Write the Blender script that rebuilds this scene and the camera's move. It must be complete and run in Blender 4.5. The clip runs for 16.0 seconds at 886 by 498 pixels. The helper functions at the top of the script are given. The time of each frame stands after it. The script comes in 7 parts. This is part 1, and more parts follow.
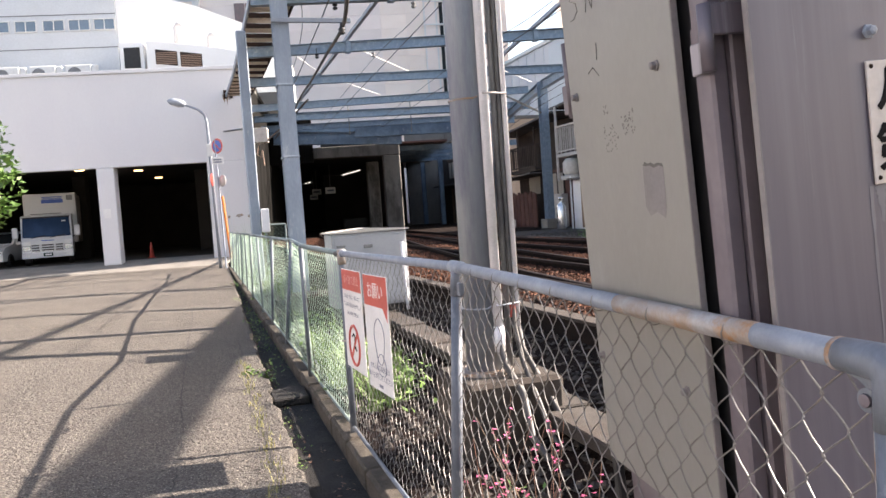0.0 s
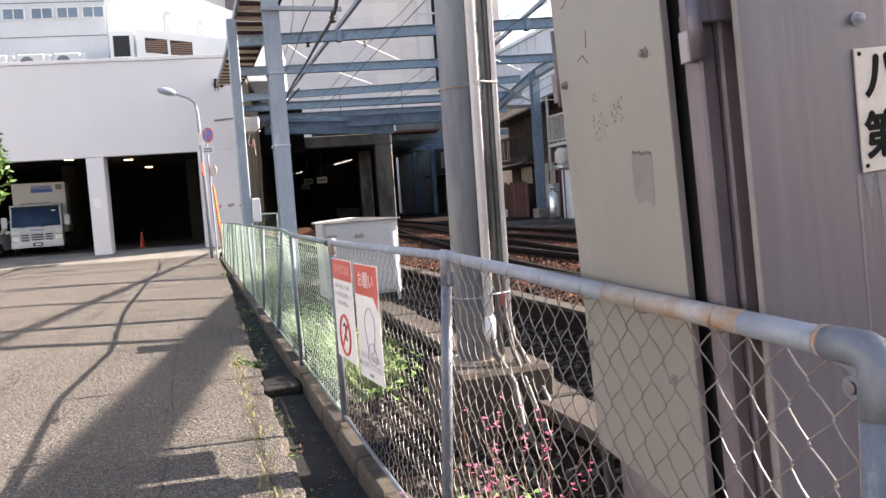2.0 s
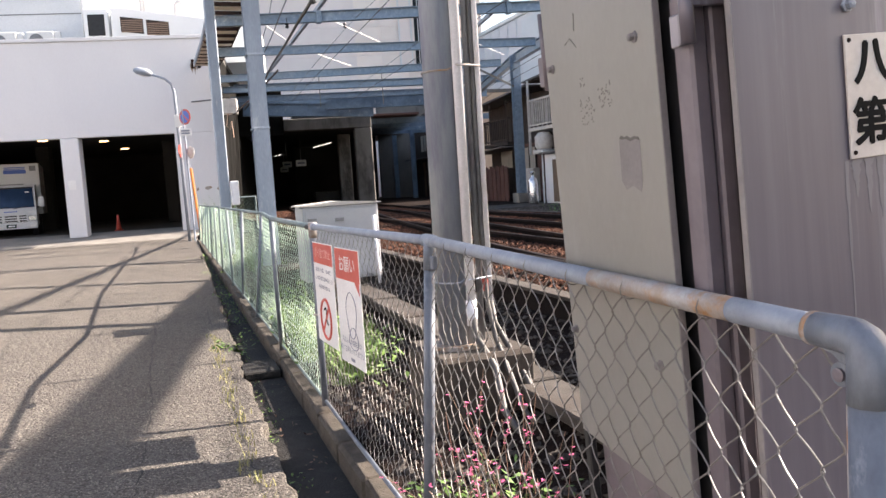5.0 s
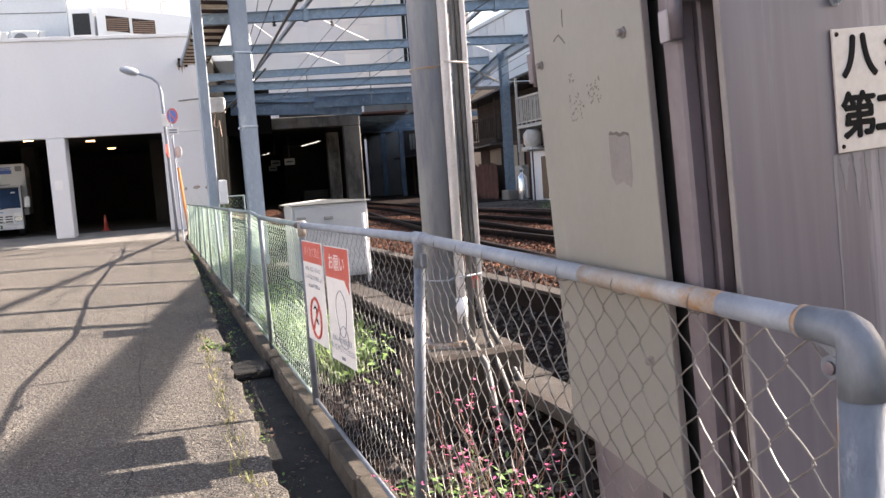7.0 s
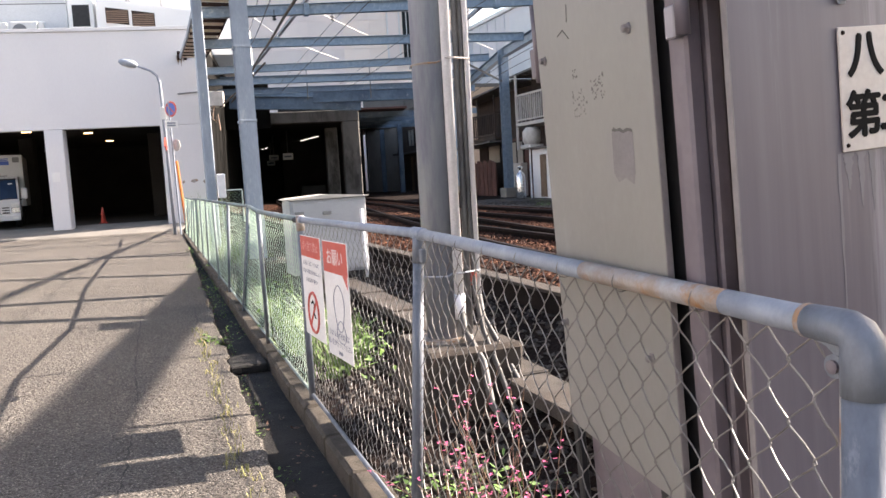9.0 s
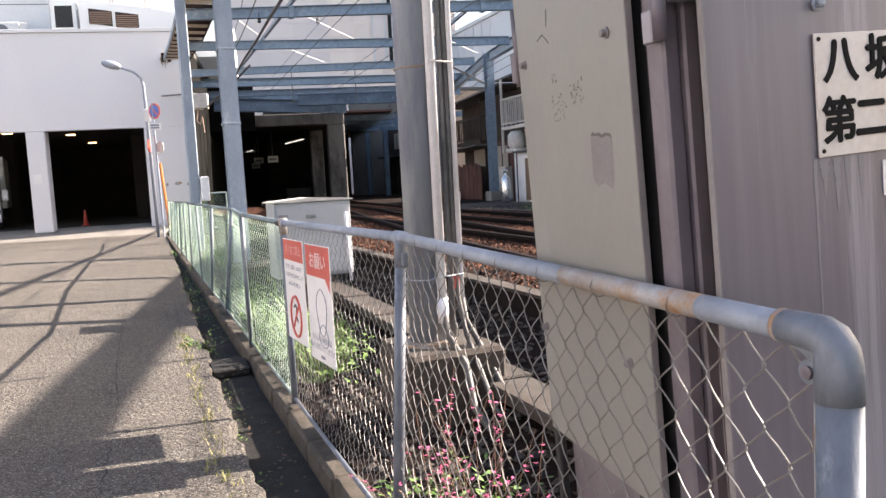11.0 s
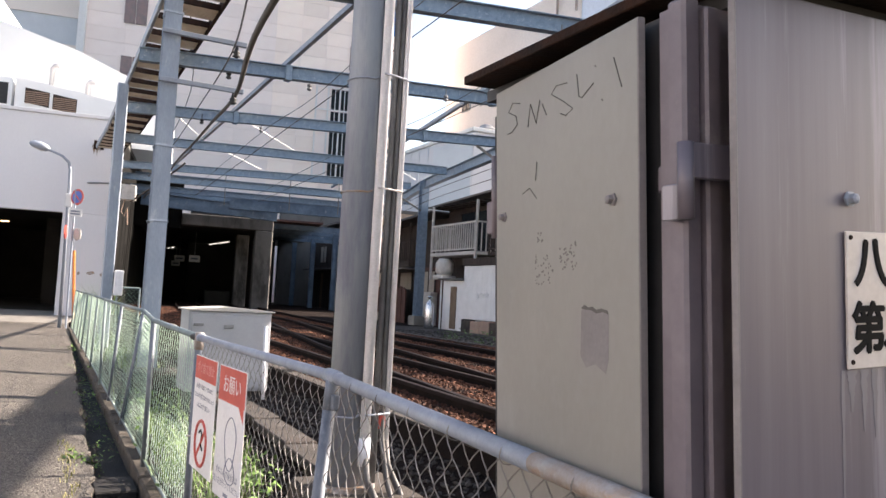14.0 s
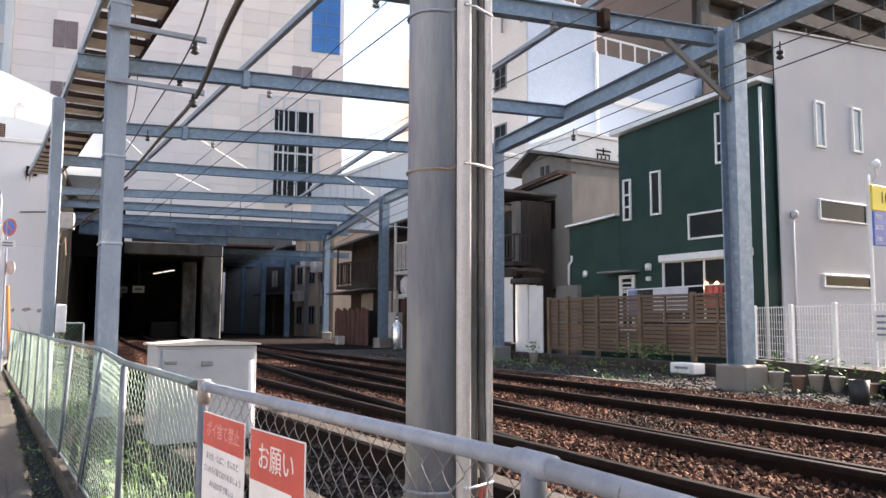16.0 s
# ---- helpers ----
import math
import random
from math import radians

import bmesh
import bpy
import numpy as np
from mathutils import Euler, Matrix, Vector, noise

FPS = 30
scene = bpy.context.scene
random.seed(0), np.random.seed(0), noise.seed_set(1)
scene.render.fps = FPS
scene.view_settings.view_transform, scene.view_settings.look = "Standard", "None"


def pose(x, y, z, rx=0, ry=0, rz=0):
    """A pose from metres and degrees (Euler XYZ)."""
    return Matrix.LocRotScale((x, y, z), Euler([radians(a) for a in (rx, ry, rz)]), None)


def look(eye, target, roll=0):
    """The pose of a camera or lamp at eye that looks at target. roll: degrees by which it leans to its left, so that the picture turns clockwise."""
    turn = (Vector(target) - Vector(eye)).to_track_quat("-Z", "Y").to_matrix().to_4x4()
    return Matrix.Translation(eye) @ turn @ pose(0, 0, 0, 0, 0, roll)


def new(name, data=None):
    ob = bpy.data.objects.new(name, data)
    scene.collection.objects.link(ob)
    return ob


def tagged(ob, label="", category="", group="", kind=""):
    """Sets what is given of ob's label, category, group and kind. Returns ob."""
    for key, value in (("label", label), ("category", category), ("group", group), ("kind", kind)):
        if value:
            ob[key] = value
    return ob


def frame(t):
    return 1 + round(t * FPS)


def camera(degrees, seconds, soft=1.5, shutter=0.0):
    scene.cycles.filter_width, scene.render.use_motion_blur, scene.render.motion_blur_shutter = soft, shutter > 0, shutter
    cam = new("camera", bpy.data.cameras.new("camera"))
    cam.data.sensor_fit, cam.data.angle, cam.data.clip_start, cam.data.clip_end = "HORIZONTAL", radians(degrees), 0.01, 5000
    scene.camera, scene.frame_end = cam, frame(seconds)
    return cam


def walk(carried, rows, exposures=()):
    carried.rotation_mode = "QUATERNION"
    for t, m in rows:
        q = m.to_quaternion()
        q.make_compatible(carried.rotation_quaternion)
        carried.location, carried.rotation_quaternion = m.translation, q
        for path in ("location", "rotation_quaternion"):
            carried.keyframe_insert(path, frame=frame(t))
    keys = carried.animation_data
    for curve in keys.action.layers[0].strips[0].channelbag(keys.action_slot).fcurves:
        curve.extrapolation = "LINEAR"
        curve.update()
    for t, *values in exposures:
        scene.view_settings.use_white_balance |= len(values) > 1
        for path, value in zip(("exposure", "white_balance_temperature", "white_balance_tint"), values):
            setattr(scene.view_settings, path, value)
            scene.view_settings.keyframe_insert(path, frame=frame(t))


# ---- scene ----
cam = camera(59.7, 16.0)
PATH = [
    (0, (0.044, 0.003, 1.419), (0.636, 1.913, 1.363), -4.3),
    (0.5, (0.053, 0.008, 1.418), (0.65, 1.915, 1.355), -4.5),
    (1, (0.058, 0.005, 1.414), (0.656, 1.912, 1.348), -4.5),
    (1.5, (0.056, 0.004, 1.419), (0.657, 1.91, 1.342), -4.7),
    (2, (0.053, 0.006, 1.416), (0.662, 1.909, 1.332), -4.3),
    (2.5, (0.057, 0.011, 1.415), (0.674, 1.911, 1.321), -4.3),
    (3, (0.065, 0.013, 1.412), (0.69, 1.91, 1.313), -4.1),
    (3.5, (0.069, 0.014, 1.412), (0.695, 1.91, 1.308), -4.2),
    (4, (0.062, 0.012, 1.414), (0.693, 1.906, 1.299), -4.4),
    (4.5, (0.059, 0.023, 1.416), (0.698, 1.914, 1.298), -4.1),
    (5, (0.045, 0.024, 1.418), (0.701, 1.909, 1.289), -4.0),
    (7.5, (0.045, 0.032, 1.415), (0.73, 1.906, 1.276), -4.3),
    (8, (0.039, 0.037, 1.412), (0.724, 1.91, 1.267), -3.9),
    (8.5, (0.038, 0.036, 1.412), (0.723, 1.909, 1.267), -3.7),
    (10.8, (0.055, 0.038, 1.413), (0.763, 1.903, 1.268), -3.7),
    (11, (0.055, 0.038, 1.413), (0.777, 1.898, 1.274), -3.5),
    (11.5, (0.054, 0.051, 1.418), (0.815, 1.898, 1.325), -1.9),
    (12, (0.065, 0.07, 1.453), (0.871, 1.9, 1.417), 0.1),
    (12.5, (0.006, 0.094, 1.454), (0.878, 1.894, 1.475), 1.8),
    (13, (0.017, 0.129, 1.459), (0.91, 1.916, 1.544), 2.8),
    (13.5, (0.054, 0.182, 1.453), (0.943, 1.968, 1.59), 3.0),
    (14, (0.06, 0.265, 1.487), (0.969, 2.038, 1.659), 2.5),
    (14.5, (-0.005, 0.49, 1.501), (0.897, 2.26, 1.733), 1.3),
    (15, (0.01, 0.791, 1.528), (0.947, 2.54, 1.782), -0.0),
    (15.3, (-0.022, 1.007, 1.542), (0.955, 2.735, 1.79), 0.2),
    (15.5, (0.0437, 1.1120, 1.5370), (1.0407, 2.8284, 1.7790), 0.1),
    (16, (0.051, 1.606, 1.503), (1.0795, 3.3067, 1.726), -0.4),
]
LEVEL = pose(0, 0, 0, -1.29)
walk(cam, [(t, LEVEL @ look(eye, target, roll)) for t, eye, target, roll in PATH], exposures=((0.0, 2.12, 6850, 17), (11.0, 2.17, 6850, 17), (12.0, 2.27, 6850, 17), (13.5, 2.17, 6850, 17), (14.5, 1.86, 6850, 17), (15.0, 2.08, 6850, 17), (15.5, 1.76, 6850, 17), (16.0, 2.08, 6850, 17)))

# ---- light ----
SUN_TO = Vector((1.65, 0.0, 1.0)).normalized()
world = bpy.data.worlds.new("sky")
scene.world = world
world.use_nodes = True
wn = world.node_tree.nodes
sky = wn.new("ShaderNodeTexSky")
sky.sky_type = "NISHITA"
sky.sun_disc = False
sky.sun_elevation = math.asin(SUN_TO.z)
sky.sun_rotation = math.atan2(SUN_TO.x, SUN_TO.y)
sky.air_density, sky.dust_density, sky.ozone_density = 1.2, 2.5, 1.0
world.node_tree.links.new(sky.outputs["Color"], wn["Background"].inputs["Color"])
wn["Background"].inputs["Strength"].default_value = 0.09
sun = new("sun", bpy.data.lights.new("sun", "SUN"))
sun.data.energy, sun.data.angle, sun.data.color = 5.0, radians(0.53), (1.0, 0.925, 0.82)
sun.matrix_world = look((0, 0, 30), Vector((0, 0, 30)) - SUN_TO)

# ---- materials ----
def mat(name, c1, c2=None, scale=6.0, rough=0.7, metal=0.0, bump=0.0, fine=60.0, stain=None, stain_scale=1.5, stain_at=0.6, stretch=(1, 1, 1), rand=0.0, grain=0.35, spec=0.5):
    """A surface of two tones at two scales, with relief, and stains of their own colour."""
    m = bpy.data.materials.new(name)
    m.use_nodes = True
    nt = m.node_tree
    n, l = nt.nodes, nt.links
    b = n["Principled BSDF"]
    c2 = c2 or tuple(0.75 * c for c in c1)
    tc = n.new("ShaderNodeTexCoord")
    mp = n.new("ShaderNodeMapping")
    mp.inputs["Scale"].default_value = stretch
    l.new(tc.outputs["Object"], mp.inputs["Vector"])

    def noise_tex(s, detail=6.0, r=0.6):
        t = n.new("ShaderNodeTexNoise")
        t.inputs["Scale"].default_value, t.inputs["Detail"].default_value, t.inputs["Roughness"].default_value = s, detail, r
        l.new(mp.outputs["Vector"], t.inputs["Vector"])
        return t

    def mixed(fac, a, bb):
        x = n.new("ShaderNodeMix")
        x.data_type = "RGBA"
        if isinstance(fac, float):
            x.inputs[0].default_value = fac
        else:
            l.new(fac, x.inputs[0])
        for k, v in ((6, a), (7, bb)):
            if isinstance(v, tuple):
                x.inputs[k].default_value = (*v, 1)
            else:
                l.new(v, x.inputs[k])
        return x.outputs[2]

    def ramp(sock, lo, hi):
        r = n.new("ShaderNodeMapRange")
        r.inputs["From Min"].default_value, r.inputs["From Max"].default_value = lo, hi
        l.new(sock, r.inputs["Value"])
        return r.outputs["Result"]

    big, small = noise_tex(scale), noise_tex(fine, 3.0)
    f1 = ramp(big.outputs["Fac"], 0.35, 0.65)
    col = mixed(f1, tuple(c1), tuple(c2))
    f2 = ramp(small.outputs["Fac"], 0.3, 0.75)
    mid = tuple(0.6 * x for x in c2)
    s2 = n.new("ShaderNodeMath")
    s2.operation = "MULTIPLY"
    s2.inputs[1].default_value = grain
    l.new(f2, s2.inputs[0])
    col = mixed(s2.outputs[0], col, mid)
    if stain:
        st = noise_tex(stain_scale, 8.0, 0.7)
        col = mixed(ramp(st.outputs["Fac"], stain_at, stain_at + 0.12), col, tuple(stain))
    if rand:
        oi = n.new("ShaderNodeObjectInfo")
        geo = n.new("ShaderNodeNewGeometry")
        ad = n.new("ShaderNodeMath")
        ad.operation = "ADD"
        l.new(oi.outputs["Random"], ad.inputs[0])
        l.new(geo.outputs["Random Per Island"], ad.inputs[1])
        fr = n.new("ShaderNodeMath")
        fr.operation = "FRACT"
        l.new(ad.outputs[0], fr.inputs[0])
        hs = n.new("ShaderNodeHueSaturation")
        mr = n.new("ShaderNodeMapRange")
        mr.inputs["To Min"].default_value, mr.inputs["To Max"].default_value = 1 - rand, 1 + rand
        l.new(fr.outputs[0], mr.inputs["Value"])
        l.new(mr.outputs["Result"], hs.inputs["Value"])
        l.new(col, hs.inputs["Color"])
        col = hs.outputs["Color"]
    l.new(col, b.inputs["Base Color"])
    b.inputs["Metallic"].default_value = metal
    b.inputs["Specular IOR Level"].default_value = spec
    rr = n.new("ShaderNodeMapRange")
    rr.inputs["To Min"].default_value, rr.inputs["To Max"].default_value = max(0.05, rough - 0.12), min(1, rough + 0.1)
    l.new(big.outputs["Fac"], rr.inputs["Value"])
    l.new(rr.outputs["Result"], b.inputs["Roughness"])
    if bump:
        bp = n.new("ShaderNodeBump")
        bp.inputs["Strength"].default_value, bp.inputs["Distance"].default_value = bump, 0.02
        l.new(small.outputs["Fac"], bp.inputs["Height"])
        l.new(bp.outputs["Normal"], b.inputs["Normal"])
    return m


def plain(name, c, rough=0.6, metal=0.0, emit=0.0):
    m = bpy.data.materials.new(name)
    m.use_nodes = True
    b = m.node_tree.nodes["Principled BSDF"]
    b.inputs["Base Color"].default_value = (*c, 1)
    b.inputs["Roughness"].default_value, b.inputs["Metallic"].default_value = rough, metal
    if emit:
        b.inputs["Emission Color"].default_value = (*c, 1)
        b.inputs["Emission Strength"].default_value = emit
    return m


def asphalt_mat(name, light, dark):
    """Worn asphalt: bound chips of uneven tone, pores between them, pale worn patches."""
    m = bpy.data.materials.new(name)
    m.use_nodes = True
    n, l = m.node_tree.nodes, m.node_tree.links
    b = n["Principled BSDF"]
    tc = n.new("ShaderNodeTexCoord")

    def tex(kind, scale, **inputs):
        t = n.new(kind)
        t.inputs["Scale"].default_value = scale
        for k, v in inputs.items():
            t.inputs[k].default_value = v
        l.new(tc.outputs["Object"], t.inputs["Vector"])
        return t

    def remap(sock, lo, hi, to0=0.0, to1=1.0):
        r = n.new("ShaderNodeMapRange")
        for k, v in (("From Min", lo), ("From Max", hi), ("To Min", to0), ("To Max", to1)):
            r.inputs[k].default_value = v
        l.new(sock, r.inputs["Value"])
        return r.outputs["Result"]

    def mix(fac, p, q):
        x = n.new("ShaderNodeMix")
        x.data_type = "RGBA"
        l.new(fac, x.inputs[0])
        for k, v in ((6, p), (7, q)):
            if isinstance(v, tuple):
                x.inputs[k].default_value = (*v, 1)
            else:
                l.new(v, x.inputs[k])
        return x.outputs[2]

    chips, lumps = tex("ShaderNodeTexVoronoi", 105.0), tex("ShaderNodeTexVoronoi", 34.0)
    patch, grit = tex("ShaderNodeTexNoise", 0.8, Detail=6.0), tex("ShaderNodeTexNoise", 150.0, Detail=3.0)
    mid = tex("ShaderNodeTexNoise", 14.0, Detail=5.0, Roughness=0.7)
    tone = n.new("ShaderNodeSeparateColor")
    l.new(chips.outputs["Color"], tone.inputs[0])
    col = mix(remap(patch.outputs["Fac"], 0.35, 0.65), light, dark)
    col = mix(remap(mid.outputs["Fac"], 0.42, 0.72, 0.0, 0.5), col, tuple(0.55 * c for c in dark))
    col = mix(remap(tone.outputs[0], 0.3, 1.0, 0.0, 0.85), col, tuple(0.30 * c for c in dark))
    col = mix(remap(tone.outputs[1], 0.90, 0.96, 0.0, 0.7), col, tuple(1.8 * c for c in light))
    col = mix(remap(chips.outputs["Distance"], 0.42, 0.75, 0.0, 0.7), col, tuple(0.18 * c for c in dark))
    l.new(col, b.inputs["Base Color"])
    b.inputs["Roughness"].default_value = 0.88
    b.inputs["Specular IOR Level"].default_value = 0.3
    last = None
    for sock, dist, power in ((lumps.outputs["Distance"], 0.014, -1), (chips.outputs["Distance"], 0.008, -1), (grit.outputs["Fac"], 0.005, 1), (mid.outputs["Fac"], 0.03, 1)):
        bp = n.new("ShaderNodeBump")
        bp.inputs["Strength"].default_value, bp.inputs["Distance"].default_value, bp.invert = 0.85, dist, power < 0
        l.new(sock, bp.inputs["Height"])
        if last:
            l.new(last, bp.inputs["Normal"])
        last = bp.outputs["Normal"]
    l.new(last, b.inputs["Normal"])
    return m


ASPHALT = asphalt_mat("asphalt", (0.1913, 0.1717, 0.1487), (0.153, 0.1368, 0.119))
APRON = mat("apron_concrete", (0.2295, 0.2125, 0.1887), (0.17, 0.1598, 0.1428), 1.5, 0.9, bump=0.3, fine=80)
CURB = mat("mossy_concrete", (0.0857, 0.0704, 0.0539), (0.0459, 0.0379, 0.0282), 9, 0.95, bump=0.7, fine=90, stain=(0.0275, 0.0306, 0.0122), stain_scale=5)
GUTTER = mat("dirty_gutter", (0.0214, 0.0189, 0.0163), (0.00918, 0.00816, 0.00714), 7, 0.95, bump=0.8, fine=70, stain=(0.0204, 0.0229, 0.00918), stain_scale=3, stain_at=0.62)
CONCRETE = mat("concrete", (0.0643, 0.0539, 0.0447), (0.0275, 0.022, 0.0177), 4, 0.9, bump=0.35, fine=90, stain=(0.0367, 0.0257, 0.0184), stain_scale=2.5, stain_at=0.48)
CONC_DARK = mat("stained_concrete", (0.1785, 0.17, 0.1573), (0.085, 0.08245, 0.0765), 0.8, 0.9, bump=0.3, fine=30, stain=(0.03825, 0.0357, 0.0323), stain_scale=0.9, stain_at=0.5, stretch=(1, 1, 0.35))
GALV = mat("galvanised_steel", (0.2465, 0.3187, 0.391), (0.17, 0.2338, 0.306), 9, 0.55, 0.35, bump=0.05, fine=45, stain=(0.357, 0.408, 0.459), stain_scale=14, stain_at=0.56)
GALV_PIPE = mat("grey_pipe", (0.306, 0.34, 0.391), (0.238, 0.2677, 0.3187), 14, 0.58, 0.1, bump=0.06, fine=120, stain=(0.289, 0.255, 0.2295), stain_scale=6, stain_at=0.64)
RUST_PIPE = mat("rusty_pipe", (0.357, 0.357, 0.3655), (0.289, 0.2125, 0.153), 9, 0.6, 0.15, bump=0.15, fine=120, stain=(0.323, 0.17, 0.0765), stain_scale=11, stain_at=0.52)
POST = mat("blue_grey_post_paint", (0.306, 0.357, 0.425), (0.2465, 0.2932, 0.357), 5, 0.5, 0.15, bump=0.05, fine=50, stain=(0.374, 0.408, 0.4505), stain_scale=9, stain_at=0.58, stretch=(1, 1, 0.3))
POLE = mat("grey_steel_pole", (0.25, 0.275, 0.29), (0.175, 0.195, 0.235), 2.2, 0.5, 0.1, bump=0.05, fine=60, stretch=(2.2, 2.2, 0.35), stain=(0.145, 0.155, 0.205), stain_scale=2.4, stain_at=0.5, grain=0.15)
WHITE_PIPE = mat("white_plastic_pipe", (0.80, 0.80, 0.83), (0.70, 0.70, 0.73), 10, 0.45, fine=90)
GREY_PIPE = mat("grey_plastic_pipe", (0.2295, 0.2338, 0.238), (0.1615, 0.1658, 0.1742), 8, 0.5, fine=90)
CREAM = mat("cream_painted_steel", (0.2422, 0.2329, 0.2125), (0.2167, 0.2082, 0.1904), 2.2, 0.45, bump=0.02, fine=60, stain=(0.2635, 0.255, 0.2422), stain_scale=1.8, stain_at=0.58, stretch=(1, 1, 0.7), grain=0.15)
LAVENDER = mat("weathered_steel_door", (0.165, 0.148, 0.17), (0.122, 0.107, 0.126), 2.6, 0.42, 0.12, bump=0.02, fine=26, stain=(0.25, 0.235, 0.262), stain_scale=5.0, stain_at=0.53, stretch=(2.4, 2.4, 0.09), grain=0.3)
INNER = mat("grey_painted_steel", (0.17, 0.147, 0.1632), (0.1258, 0.1062, 0.1207), 5, 0.5, 0.1, fine=60, grain=0.2, stain=(0.1955, 0.1785, 0.1785), stain_scale=5)
ROOF_RUST = mat("rusty_roof_steel", (0.0136, 0.0102, 0.00935), (0.034, 0.0153, 0.00935), 14, 0.9, 0.0, bump=0.3, fine=100, spec=0.15)
BLACK = mat("black_rubber_and_shade", (0.0187, 0.0187, 0.0204), (0.01275, 0.01275, 0.0136), 8, 0.6)
# Shade of the garage and station interiors is put into this near-black colour.
INTERIOR_SHADE = mat("interior_shade_colour", (0.034, 0.031, 0.028), (0.022, 0.02, 0.018), 1.0, 0.95)
# Even darker: holds the shade over the side wall and the hall mouth.
HALL_SHADE = mat("hall_shade_black", (0.008, 0.0075, 0.007), (0.005, 0.005, 0.0045), 1.0, 0.95, spec=0.1)
WIRE = mat("zinc_wire", (0.235, 0.23, 0.225), (0.15, 0.137, 0.124), 18, 0.5, 0.2, fine=60, stain=(0.19, 0.11, 0.06), stain_scale=7, stain_at=0.62)
ZINC_POST = mat("weathered_zinc_post", (0.17, 0.1913, 0.2253), (0.1062, 0.1232, 0.153), 11, 0.55, 0.15, bump=0.08, fine=90, stain=(0.2465, 0.2635, 0.289), stain_scale=16, stain_at=0.57, stretch=(1, 1, 0.5))
GREEN_WIRE = mat("green_coated_wire", (0.47, 0.60, 0.48), (0.32, 0.46, 0.36), 9, 0.45, fine=60, stain=(0.55, 0.58, 0.46), stain_scale=2)
GREEN_PIPE = mat("faded_green_pipe", (0.2125, 0.2635, 0.2635), (0.1487, 0.1913, 0.1997), 8, 0.55, 0.1, fine=80, stain=(0.255, 0.204, 0.153), stain_scale=7, stain_at=0.66)
WALL_WHITE = mat("white_wall_paint", (0.64, 0.632, 0.64), (0.616, 0.608, 0.624), 0.5, 0.7, bump=0.04, fine=25, stretch=(1, 1, 0.4), grain=0.1, stain=(0.68, 0.66, 0.65), stain_scale=0.6, stain_at=0.66)
# A lighter white than the garage wall, for the roof plant.
ROOF_WHITE = mat("brighter_white", (0.86, 0.86, 0.85), (0.82, 0.82, 0.81), 0.6, 0.6, bump=0.03, fine=25, grain=0.08)
WALL_GREY = mat("pale_siding", (0.66, 0.68, 0.70), (0.62, 0.64, 0.66), 0.8, 0.6, fine=20)
# Both tile colours are lifted to stand in for sunlight missing on the tower.
TILE = mat("sun_lifted_beige_tile", (0.93, 0.82, 0.73), (0.88, 0.75, 0.66), 0.35, 0.6, fine=12, rand=0.07, grain=0.12)
TILE_GREY = mat("sun_lifted_grey_rose_tile", (0.90, 0.80, 0.74), (0.85, 0.745, 0.69), 0.35, 0.6, fine=12, rand=0.05, grain=0.12)
GLASS_DARK = mat("dark_window_glass", (0.02, 0.023, 0.026), (0.012, 0.014, 0.016), 0.5, 0.16, fine=4, spec=0.12)
GLASS_BLUE = mat("blue_window_glass", (0.05, 0.22, 0.55), (0.04, 0.17, 0.48), 0.3, 0.12, fine=3)
FRAME_WHITE = mat("white_window_frame", (0.78, 0.78, 0.76), (0.7, 0.7, 0.69), 6, 0.5)
GREEN_SIDING = mat("green_siding", (0.0221, 0.0527, 0.0442), (0.017, 0.0425, 0.0357), 1.0, 0.75, bump=0.15, fine=40, spec=0.25)
GREY_SIDING = mat("light_grey_siding", (0.45, 0.443, 0.455), (0.42, 0.414, 0.425), 1.0, 0.8, bump=0.1, fine=40, grain=0.12)
MORTAR = mat("old_mortar", (0.2125, 0.1997, 0.1827), (0.153, 0.1445, 0.1318), 1.4, 0.95, bump=0.3, fine=40, stain=(0.0765, 0.068, 0.0595), stain_scale=1.2, stretch=(1, 1, 0.4))
WOOD_DARK = mat("dark_weathered_wood", (0.051, 0.034, 0.0255), (0.0255, 0.01785, 0.01445), 3, 0.85, bump=0.3, fine=50, stretch=(4, 4, 0.5))
WOOD_FENCE = mat("brown_slat_wood", (0.19, 0.135, 0.095), (0.145, 0.10, 0.07), 3, 0.8, bump=0.15, fine=60, rand=0.15, spec=0.2)
TIN_RED = mat("rusty_corrugated_tin", (0.119, 0.051, 0.03825), (0.0765, 0.0357, 0.0289), 2, 0.8, 0.1, bump=0.2, fine=40)
RAIL = mat("rusty_rail_side", (0.0119, 0.00595, 0.00425), (0.00595, 0.0034, 0.00255), 8, 0.9, 0.0, bump=0.2, fine=60, spec=0.15)
RAILTOP = mat("worn_rail_head", (0.01445, 0.0085, 0.0068), (0.0085, 0.0051, 0.00425), 9, 0.65, 0.0, fine=40, spec=0.12)
SLEEPER = mat("dusty_sleeper", (0.02975, 0.0153, 0.0102), (0.0153, 0.0085, 0.00595), 5, 0.95, bump=0.3, fine=50, rand=0.3, spec=0.15)
BALLAST = mat("brown_ballast", (0.145, 0.062, 0.034), (0.048, 0.021, 0.0135), 12, 0.95, bump=0.4, fine=60, rand=0.65, spec=0.2, stain=(0.022, 0.012, 0.009), stain_scale=0.8, stain_at=0.5)
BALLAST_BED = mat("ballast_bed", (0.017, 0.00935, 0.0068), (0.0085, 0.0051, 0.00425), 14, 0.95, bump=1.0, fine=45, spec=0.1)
GRAVEL = mat("grey_gravel", (0.06375, 0.0527, 0.0442), (0.0255, 0.02125, 0.01785), 16, 0.9, bump=0.4, fine=60, rand=0.45)
